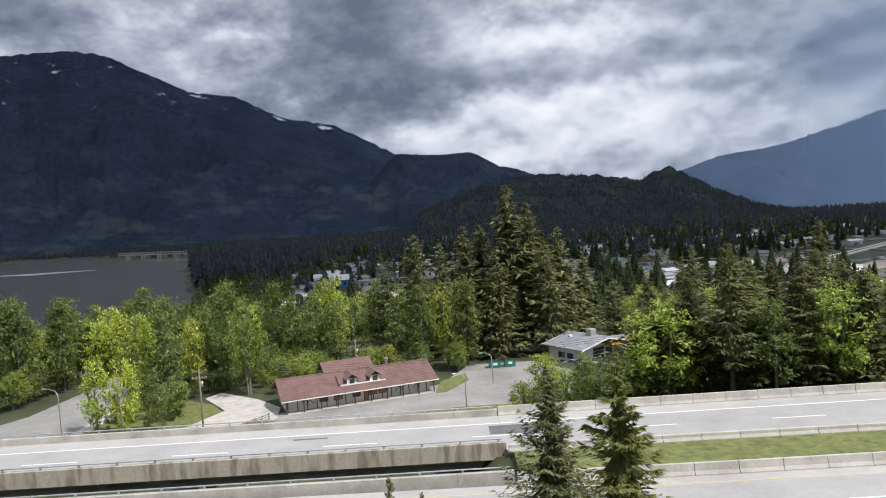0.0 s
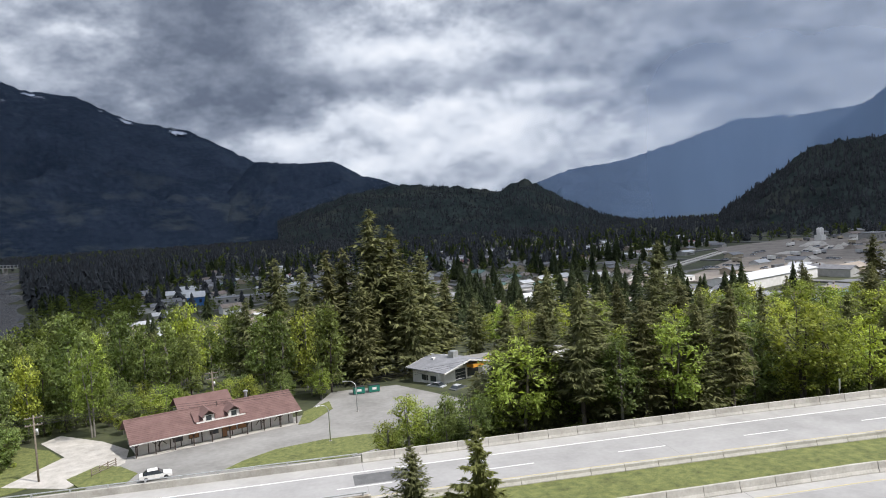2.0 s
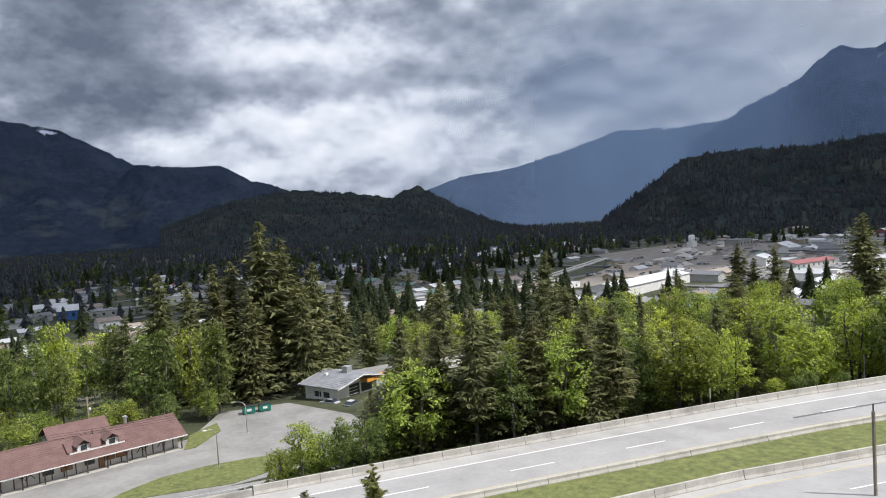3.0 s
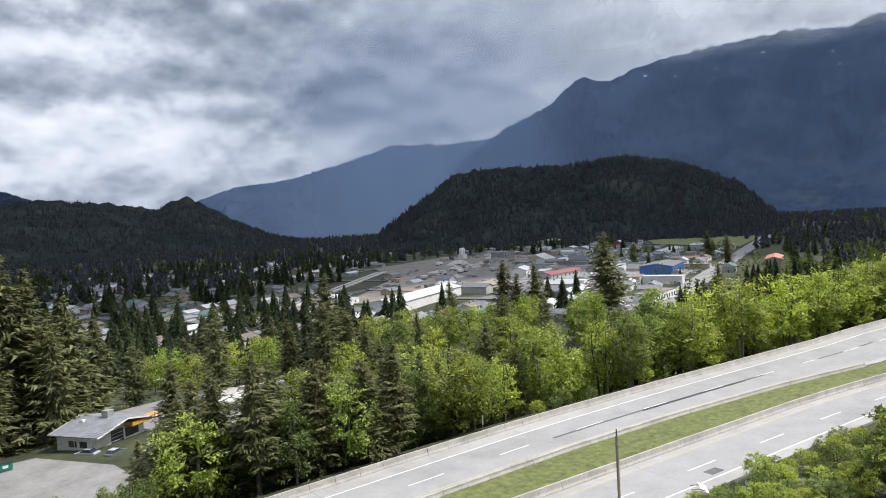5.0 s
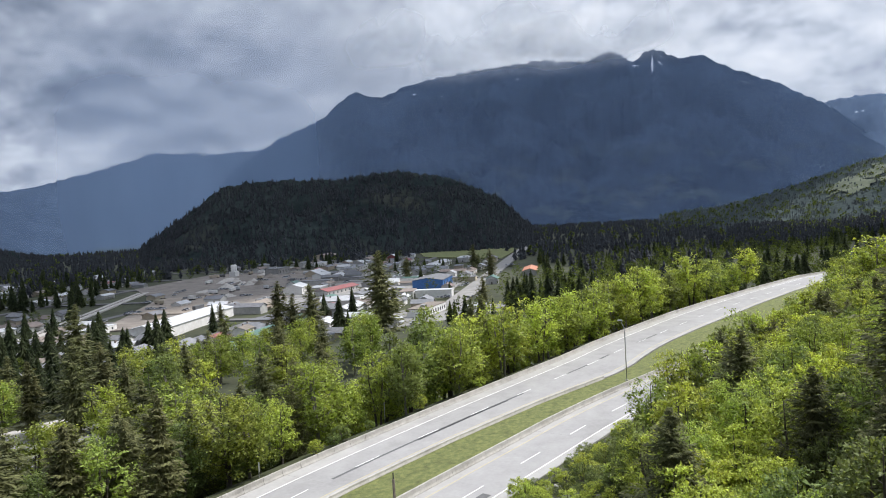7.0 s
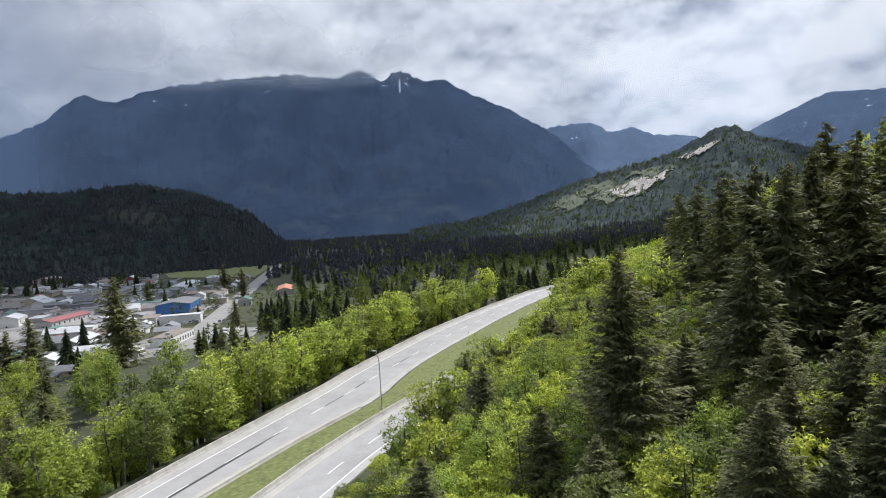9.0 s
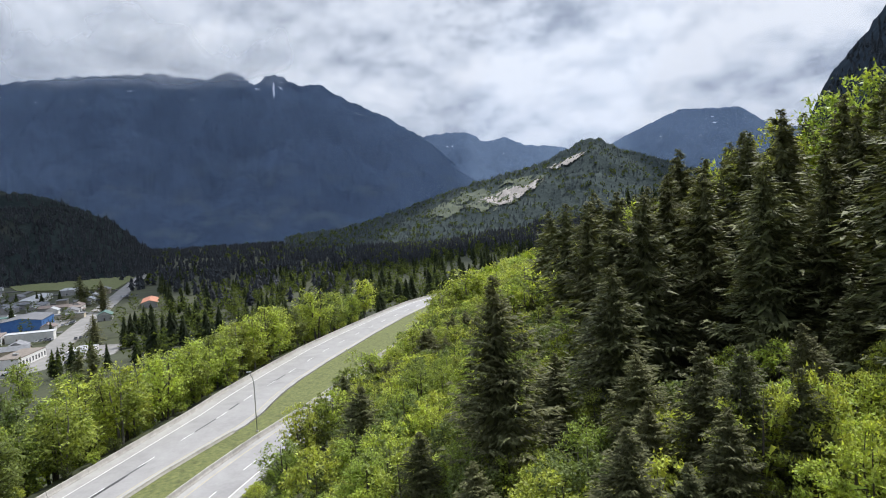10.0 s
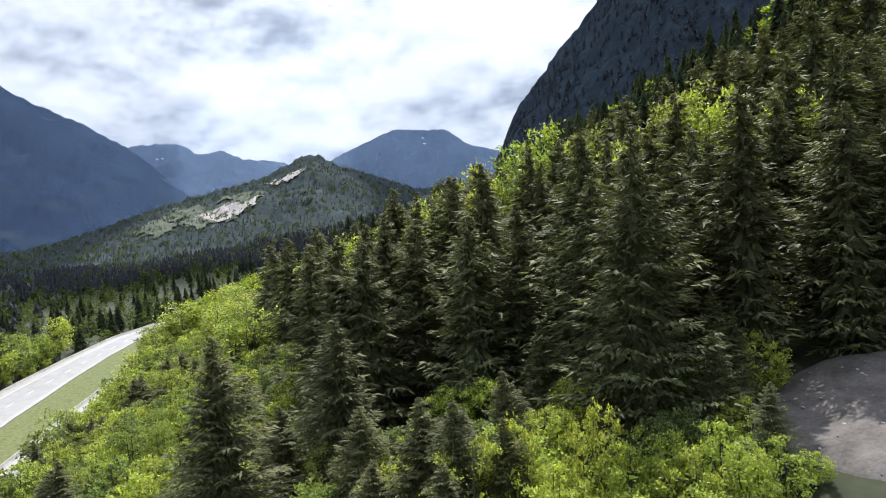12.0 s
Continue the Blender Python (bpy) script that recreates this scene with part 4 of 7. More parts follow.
MAT_WALL = material("house_siding", (0.33, 0.325, 0.315), (0.50, 0.49, 0.475), 0.4, 0.8, vary=0.6)
MAT_TAN = material("tan_wall", (0.38, 0.32, 0.24), (0.52, 0.45, 0.35), 0.4, 0.8, vary=0.3)
MAT_GREEN_BIN = material("green_painted_steel", (0.015, 0.16, 0.12), (0.03, 0.23, 0.17), 1.0, 0.5)
MAT_CAR = material("car_paint", (0.35, 0.36, 0.38), (0.38, 0.39, 0.41), 1.0, 0.25, vary=1.4)
MAT_RED = material("red_paint", (0.45, 0.03, 0.025), (0.55, 0.06, 0.05), 1.0, 0.5)
MAT_ORANGE = material("orange_paint", (0.62, 0.27, 0.03), (0.75, 0.36, 0.05), 1.0, 0.5)
MAT_TYRE = material("tyre_rubber", (0.02, 0.02, 0.02), (0.04, 0.04, 0.04), 3.0, 0.9)
MAT_SIGN_GREEN = material("green_sign_sheet", (0.02, 0.15, 0.08), (0.03, 0.19, 0.11), 1.0, 0.5)

# ---- the highway ----
BRIDGE_END = 4.0


def strip(name, x0, x1, centre, width, z, mat, step=3.0, label="", category="road marking"):
    ob = new(name, ribbon(name, x0, x1, min(step, (x1 - x0) / 2), lambda x: centre(x) - width / 2, lambda x: centre(x) + width / 2, z, mat, 0.012))
    return tagged(ob, label, category, kind="structure")


strip("lane_line", -200, 320, lambda x: far1(x) - 2.45, 0.16, 0.014, MAT_PAINT, label="white painted edge line along the highway")
strip("lane_line", -200, 320, lambda x: near1(x) + 1.2, 0.13, 0.014, material("faded_yellow_paint", (0.42, 0.36, 0.20), (0.55, 0.48, 0.30), 1.5, 0.7), label="faded yellow edge line along the median")
strip("lane_line", -200, 320, lambda x: far2(x) - 1.3, 0.13, 0.014, bpy.data.materials["faded_yellow_paint"], label="faded yellow edge line along the barrier")
strip("lane_line", -200, 320, lambda x: near_edge_2(x) + 1.5, 0.16, 0.014, MAT_PAINT, label="white painted edge line along the shoulder")
mid1 = lambda x: far1(x) - np.interp(x, [20, 80, 130, 160], [5.85, 6.25, 7.1, 8.0])
MAT_LANE = material("worn_lane_concrete", (0.300, 0.293, 0.286), (0.372, 0.364, 0.356), 0.3, 0.85, bump=0.1, stains=0.2)
for lo, hi in ((lambda x: near1(x) + 1.3, lambda x: far1(x) - 2.6), (lambda x: near_edge_2(x) + 1.7, lambda x: far2(x) - 1.5)):
    tagged(new("lane_surface", ribbon("lane_surface", -200, 320, 3, lo, hi, 0.004, MAT_LANE, 0.01)), "slightly darker worn traffic lanes of the highway", "road", kind="structure")
for k in range(-16, 23):
    for centre, off in ((mid1, 0.0), (lambda x: far2(x) - 4.9, 9.6)):
        x0 = 26.6 + 12.55 * k + off
        strip("lane_dash", x0, x0 + 4.6, centre, 0.15, 0.018, MAT_PAINT, 2.3, "white painted lane dash on the highway")
# repairs in the surface
for x0, x1, off, w in ((3.0, 8.5, -4.3, 2.4), (-14, -11, -3.6, 0.35)):
    strip("asphalt_patch", x0, x1, lambda x, off=off: far1(x) + off, w, 0.008, MAT_PATCH, 1.5, "dark asphalt repair in the concrete road", "repair")
for x0, x1, off, w in ((60, 103, -0.28, 0.42), (76, 98, -0.5, 0.35), (118, 127, 0.0, 0.35), (133, 137, 0.2, 0.45), (152, 162, 0.1, 0.4)):
    strip("asphalt_patch", x0, x1, lambda x, off=off: mid1(x) + off, w, 0.009, MAT_PATCH, 1.5, "long dark sealed crack beside the lane dashes", "repair")
for x0, x1, off, w in ((29, 31.5, -7.3, 0.8), (33, 36, -7.0, 0.9), (62, 64, -6.6, 1.1)):
    strip("asphalt_patch", x0, x1, lambda x, off=off: far2(x) + off, w, 0.008, MAT_PATCH, 1.5, "dark oil-stained repair in the road", "repair")
# cross joints of the slabs
for k in range(-4, 9):
    x0 = 4.0 + 27.3 * k
    for lo, hi in ((near1, far1), (near_edge_2, far2)):
        g = Geo().box(x0, x0 + 0.05, float(lo(x0)) + 0.1, float(hi(x0)) - 0.1, 0.0, 0.006)
        tagged(new("slab_joint", g.mesh("slab_joint", MAT_JOINT)), "faint sealed joint across the concrete road", "joint", kind="structure")

# grass median and verges
tagged(new("median_grass", ribbon("median_grass", BRIDGE_END + 0.5, 330, 2, lambda x: far2(x) + 0.55, lambda x: near1(x) - 0.5, 0.02, MAT_GRASS, 0.4)), "rough green grass strip between the carriageways", "grass", kind="structure")


def jersey(length, height=0.82, foot=0.30, head=0.10):
    """A barrier block with sloped sides."""
    out = [(-foot, 0), (foot, 0), (foot, 0.08), (foot - 0.13, 0.30), (head, height - 0.03), (head - 0.03, height), (-head + 0.03, height), (-head, height - 0.03), (-foot + 0.13, 0.30), (-foot, 0.08)]
    return Geo().prism(out, -length / 2 + 0.02, length / 2 - 0.02)


BLOCK = jersey(3.0).mesh("barrier_block", MAT_BARRIER)
LOW_BLOCK = jersey(3.0, 0.55, 0.28, 0.12).mesh("barrier_block", MAT_BARRIER)


def barrier_run(curve, x0, x1, data, label):
    root = tagged(new("highway_barrier"), label, "barrier")
    x = x0
    while x < x1:
        a = math.atan2(float(curve(x + 1.5)) - float(curve(x - 1.5)), 3.0)
        ob = new("barrier_block", data)
        ob.parent = root
        ob.matrix_world = pose(x, float(curve(x)), 0.0, 0, 0, math.degrees(a) + random.uniform(-0.5, 0.5))
        x += 3.0 * math.cos(a)


barrier_run(lambda x: far1(x) + 0.1, BRIDGE_END + 1.6, 320, BLOCK, "row of pale concrete barrier blocks along the highway")
barrier_run(lambda x: near1(x) - 0.35, BRIDGE_END + 1.6, 118, LOW_BLOCK, "row of low grey concrete blocks beside the median")
barrier_run(lambda x: far2(x) + 0.2, BRIDGE_END + 1.6, 300, BLOCK, "row of white concrete barrier blocks beside the median grass")


def parapet_material():
    m = bpy.data.materials.new("stained_tan_concrete")
    m.use_nodes = True
    n = Nodes(m.node_tree)
    at = n.add("ShaderNodeTexCoord").outputs["Object"]
    tall = n.add("ShaderNodeMapping")
    tall.inputs["Scale"].default_value = (1.0, 0.2, 0.22)
    n.link(at, tall.inputs["Vector"])
    run = n.noise(tall.outputs[0], 0.85, 3.0, 0.6)
    fine = n.noise(at, 5.0, 6.0, 0.7)
    base = n.ramp(fine, [(0.3, (0.34, 0.305, 0.245)), (0.7, (0.50, 0.46, 0.385))])
    dark = n.ramp(n.math("ADD", run, n.math("MULTIPLY", n.math("SUBTRACT", fine, 0.5), 0.25)), [(0.48, (1, 1, 1)), (0.60, (0.56, 0.51, 0.47))])
    bsdf = n.add("ShaderNodeBsdfPrincipled", Roughness=0.9)
    n.link(n.mix(1.0, base, dark, "MULTIPLY"), bsdf.inputs["Base Color"])
    n.link(bsdf.outputs[0], n.add("ShaderNodeOutputMaterial").inputs[0])
    return m


MAT_PARAPET = parapet_material()


def bridge(y_near, y_far, label):
    """The deck edge of an overpass: parapets with rails and posts, girders, piers and the abutment."""
    root = thing("highway_bridge", 0, 0, 0, 0, label, "bridge")
    for y, sign in ((y_far, 1), (y_near, -1)):
        y0, y1 = sorted((y, y + sign * 0.35))
        for k in range(36):
            x1 = BRIDGE_END - 4.0 * k
            part("parapet_panel", Geo().box(x1 - 3.985, x1, y0, y1, -0.75, 0.62, 0.03), MAT_PARAPET if sign < 0 and y_near > 50 else MAT_BARRIER, root)
        part("rail", Geo().pipe([(BRIDGE_END - 0.3, (y0 + y1) / 2, 0.86), (BRIDGE_END - 144, (y0 + y1) / 2, 0.86)], (0.055, 0.055), 8), MAT_STEEL, root, "steel hand rail")
        for k in range(48):
            x = BRIDGE_END - 0.6 - 3.0 * k
            part("rail_post", Geo().box(x - 0.07, x + 0.07, (y0 + y1) / 2 - 0.06, (y0 + y1) / 2 + 0.06, 0.60, 0.88), MAT_STEEL, root)
    for k in range(4):
        y = y_near + 1.2 + k * (y_far - y_near - 2.4) / 3
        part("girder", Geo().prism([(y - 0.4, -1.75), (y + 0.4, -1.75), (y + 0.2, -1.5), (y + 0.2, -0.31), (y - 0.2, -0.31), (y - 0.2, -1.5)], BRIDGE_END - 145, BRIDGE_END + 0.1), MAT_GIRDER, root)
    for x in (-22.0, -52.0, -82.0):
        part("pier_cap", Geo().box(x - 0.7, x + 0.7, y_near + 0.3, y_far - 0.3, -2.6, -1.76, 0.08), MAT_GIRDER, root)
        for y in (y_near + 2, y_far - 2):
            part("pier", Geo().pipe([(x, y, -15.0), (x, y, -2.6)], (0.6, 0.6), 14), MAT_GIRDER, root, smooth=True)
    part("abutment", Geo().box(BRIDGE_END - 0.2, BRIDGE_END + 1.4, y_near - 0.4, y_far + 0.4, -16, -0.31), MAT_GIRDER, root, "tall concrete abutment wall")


bridge(54.0, 63.0, "concrete overpass with stained parapets and steel rails")
bridge(38.3, 47.5, "concrete overpass of the nearer carriageway with low parapets")
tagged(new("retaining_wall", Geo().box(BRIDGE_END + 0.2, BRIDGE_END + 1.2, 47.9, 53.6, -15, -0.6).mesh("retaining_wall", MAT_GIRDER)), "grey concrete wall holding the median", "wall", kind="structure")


def lamp_post(x, y, z, height, turn, arm=2.4, group="street lamps", two=False):
    root = thing("street_lamp", x, y, z, turn, "grey galvanised street lamp with a curved arm", "lamp", group)
    part("base", Geo().box(-0.22, 0.22, -0.22, 0.22, -0.3, 0.25, 0.03), MAT_BARRIER, root)
    path = [(0, 0, 0.25), (0, 0, height * 0.8), (0.12, 0, height * 0.9), (0.5, 0, height * 0.965), (arm * 0.6, 0, height), (arm, 0, height * 1.005)] if arm else [(0, 0, 0.25), (0, 0, height * 0.5), (0, 0, height)]
    part("pole", Geo().pipe(path, np.linspace(0.10, 0.045, len(path)), 8), MAT_STEEL, root, smooth=True)
    tip = path[-1]
    head = part("lamp_head", Geo().box(tip[0] - 0.1, tip[0] + 0.65, -0.15, 0.15, tip[2] - 0.06, tip[2] + 0.10, 0.04), MAT_STEEL, root)
    part("lens", Geo().box(tip[0] + 0.1, tip[0] + 0.55, -0.11, 0.11, tip[2] - 0.10, tip[2] - 0.058), MAT_WHITE, head)
    return root


lamp_post(117.6, 39.9, 0.0, 10.6, 100, 0.5)
lamp_post(2.3, 115.5, -14.0, 6.3, 200, 1.6)
lamp_post(8.0, 132.0, -14.0, 6.0, 170, 1.8)
lamp_post(-64.5, 113.0, -14.0, 8.2, 165, 2.6)
lamp_post(-82.0, 117.0, -14.0, 8.0, 20, 2.6)
lamp_post(48.0, 168.0, -16.0, 9.0, 180, 1.8)
lamp_post(233.0, 239.0, -29.5, 11.0, 200, 3.0)
lamp_post(-70.0, 104.0, -14.0, 5.5, 160, 2.8)


def utility_pole(x, y, z, height, turn, arms=2, label="weathered timber utility pole with crossarms"):
    root = thing("utility_pole", x, y, z, turn, label, "pole", "utility poles")
    part("pole", Geo().pipe([(0, 0, -0.5), (0, 0, height * 0.5), (0, 0, height)], (0.16, 0.14, 0.11), 9), MAT_POLE, root, smooth=True)
    for k in range(arms):
        zz = height - 0.4 - 1.1 * k
        arm = part("crossarm", Geo().box(-1.2, 1.2, -0.07, 0.07, zz - 0.07, zz + 0.07, 0.01), MAT_POLE, root)
        for xx in (-1.05, -0.45, 0.45, 1.05):
            part("insulator", Geo().pipe([(xx, 0, zz + 0.07), (xx, 0, zz + 0.16), (xx, 0, zz + 0.24)], (0.04, 0.07, 0.035), 8), MAT_STEEL, arm)
    part("transformer", Geo().pipe([(0.32, 0, height - 3.0), (0.32, 0, height - 2.1)], (0.22, 0.22), 12), MAT_STEEL, root, smooth=True)
    return root


POLES = [(-41.1, 112.8, -14.0, 10.2, 20), (-19.0, 140.0, -14.5, 9.5, 20), (-52.5, 109.0, -14.0, 9.0, 110), (34.0, 128.0, -14.0, 9.5, 35), (120, 215, -24.5, 10, 40), (203, 262, -29.5, 11, 40), (255, 262, -29.5, 11, 30)]
for p in POLES:
    utility_pole(*p)


def wires(a, b, n=3, sag=1.0):
    for k in range(n):
        path = []
        for t in np.linspace(0, 1, 13):
            p = Vector(a).lerp(Vector(b), t)
            path.append((p.x + 0.3 * (k - 1), p.y + 0.4 * (k - 1), p.z - 0.45 * k - sag * 4 * t * (1 - t)))
        tagged(new("power_line", Geo().pipe(path, [0.022] * 13, 4).mesh("power_line", MAT_TYRE)), "thin black sagging overhead power line", "cable", "overhead lines")


wires((-41.1, 112.8, -4.2), (34.0, 128.0, -4.9), 3, 1.2)
wires((-41.1, 112.8, -4.2), (-110, 104, -4.0), 3, 1.0)
wires((34.0, 128.0, -4.9), (70, 172, -6), 3, 1.0)
wires((-19, 140, -5.2), (-41.1, 112.8, -5.0), 2, 0.8)
wires((203, 262, -19), (120, 215, -15), 3, 1.5)
wires((203, 262, -19), (255, 262, -19), 3, 1.5)

# posts and signs along the highway
g = thing("sign_post", 49.3, 38.8, 0.0, 0, "plain weathered timber sign post seen from its back", "post")
part("post", Geo().box(-0.09, 0.09, -0.09, 0.09, -3.0, 6.7, 0.02), MAT_POLE, g)
part("bracket", Geo().box(-0.05, 0.05, -0.03, 0.03, 6.7, 7.3), MAT_TYRE, g)
for x, y, z, h, w, turn in ((83.4, 67.0, -1.0, 3.2, 0.75, 30), (57, 66.0, -1.0, 2.6, 0.5, 30)):
    g = thing("road_sign", x, y, z, turn, "small grey-backed road sign on a steel post", "sign", "road signs")
    part("post", Geo().box(-0.04, 0.04, -0.04, 0.04, 0, h), MAT_STEEL, g)
    part("panel", Geo().box(-w / 2, w / 2, -0.06, -0.04, h - 1.2, h), MAT_STEEL, g)
g = thing("street_sign", 21.5, 82.0, -8.0, -8, "green street sign with unread lettering on two posts", "sign")
for xx in (-0.9, 0.9):
    part("post", Geo().pipe([(xx, 0, -1), (xx, 0, 4.6)], (0.06, 0.06), 8), MAT_STEEL, g)
panel = part("panel", Geo().box(-1.3, 1.3, -0.06, -0.02, 3.9, 4.6), MAT_SIGN_GREEN, g)
for zz, ww in ((4.35, 0.9), (4.1, 0.6)):
    part("lettering", Geo().box(-ww, ww, -0.068, -0.062, zz - 0.05, zz + 0.05), MAT_WHITE, panel)
g = thing("overhead_sign", -84.5, 118.0, -14.0, 15, "white sign panel on a curved grey mast", "sign")
part("mast", Geo().pipe([(0, 0, 0), (0, 0, 4.4), (0.4, 0, 5.2), (1.8, 0, 5.5)], (0.10, 0.09, 0.08, 0.06), 8), MAT_STEEL, g, smooth=True)
part("panel", Geo().box(1.2, 3.0, -0.08, -0.02, 4.9, 6.3, 0.01), MAT_WHITE, g)

# ---- streets, lots and water ----
def patch(name, outline, z, mat, label, category="pavement", thick=0.5, kind="structure"):
    return tagged(new(name, Geo().slab(outline, z - thick, z).mesh(name, mat)), label, category, kind=kind)


patch("street", [(-96, 98), (-66, 96), (-63.5, 112), (-64, 128), (-66.5, 150), (-72, 180), (-80, 178), (-77.5, 150), (-79, 128), (-84, 118)], -13.88, MAT_ASPHALT, "grey two-lane street passing under the bridges", "road")
patch("street_shoulder", [(-64.0, 108), (-61.0, 108), (-61.5, 128), (-65.0, 150), (-66.4, 150), (-63.7, 128)], -13.84, MAT_GRAVEL, "pale gravel shoulder of the street")
patch("forecourt", [(-33, 106), (-6, 104), (14, 108), (30, 118), (28, 134), (18, 150), (4, 150), (-2, 134), (-8, 131), (-32, 119)], -13.90, MAT_ASPHALT, "worn grey forecourt before the red-roofed house", "pavement")
patch("street_below", [(-62, 90), (60, 92), (70, 104), (34, 112), (14, 106), (-60, 104)], -13.93, MAT_ASPHALT, "grey street along the foot of the embankment", "road")
patch("gravel_drive", [(-46, 112), (-36, 108), (-30, 117), (-31, 124), (-37, 131), (-46, 138), (-48, 134), (-41, 124)], -13.86, MAT_GRAVEL, "pale gravel drive beside the house")
patch("grass_island", [(-14, 107.5), (4, 106.5), (15, 111.5), (14, 116), (8, 117), (1, 116.8), (-6.6, 114.6), (-11.4, 110.8)], -13.82, MAT_GRASS, "mown grass island in the forecourt", "grass")
patch("grass_bank", [(-61.5, 105), (-48, 106), (-41, 111), (-39, 120), (-45, 129), (-52, 134), (-62, 130)], -13.87, MAT_GRASS, "rough grass bank between the street and the drive", "grass")
patch("grass_knoll", [(-34, 117), (-30.2, 115.2), (-26.8, 111), (-27.6, 107), (-34, 107.5), (-37, 112)], -13.80, MAT_GRASS, "rough grass knoll beside the forecourt", "grass")
patch("grass_verge", [(-3, 127.5), (-1.0, 127.8), (3.5, 136), (3, 142), (-2, 136)], -13.80, MAT_GRASS, "grass verge beside the house", "grass")
patch("station_yard", [(12, 140), (48, 112), (92, 128), (92, 170), (60, 182), (30, 176), (20, 150)], -14.7, MAT_ASPHALT, "pale worn asphalt yard of the service station", "pavement", 3.0)
patch("station_verge", [(60, 166), (92, 168), (92, 176), (62, 178)], -14.6, MAT_GRAVEL, "pale gravel edge of the yard", "pavement")
xs = [p[0] for p in RIVER]
g = Geo()
left, right = [], []
for k, (x, y, w) in enumerate(RIVER):
    ax, ay, _ = RIVER[max(k - 1, 0)]
    bx, by, _ = RIVER[min(k + 1, len(RIVER) - 1)]
    n = Vector((-(by - ay), bx - ax)).normalized()
    left.append((x + n.x * (w + 16), y + n.y * (w + 16)))
    right.append((x - n.x * (w + 16), y - n.y * (w + 16)))
patch("river", right + left[::-1], TOWN - 2.3, MAT_WATER, "wide silty grey-brown river", "water", 0.2)
tagged(new("sandbar", Geo().slab([(-720, 1110), (-640, 1075), (-560, 1120), (-600, 1130), (-720, 1125)], TOWN - 2.6, TOWN - 2.1).mesh("sandbar", MAT_GRAVEL)), "pale gravel bar at the river's edge", "ground", kind="structure")


g = thing("river_bridge", -628, 1497, TOWN, -35.5, "distant grey steel truss bridge over the river", "bridge")
part("deck", Geo().box(-125, 125, -4, 4, 6.0, 7.2), MAT_BARRIER, g)
for k in range(25):
    for y in (-3.8, 3.8):
        part("truss_post", Geo().box(-124 + 10.2 * k, -123 + 10.2 * k, y - 0.3, y + 0.3, 7.2, 11.5), MAT_STEEL, g)
for y in (-3.8, 3.8):
    part("top_chord", Geo().box(-125, 125, y - 0.4, y + 0.4, 11.5, 12.3), MAT_STEEL, g)
for x in (-90, -30, 30, 90):
    part("pier", Geo().box(x - 2, x + 2, -4, 4, -6, 6.0), MAT_BARRIER, g)


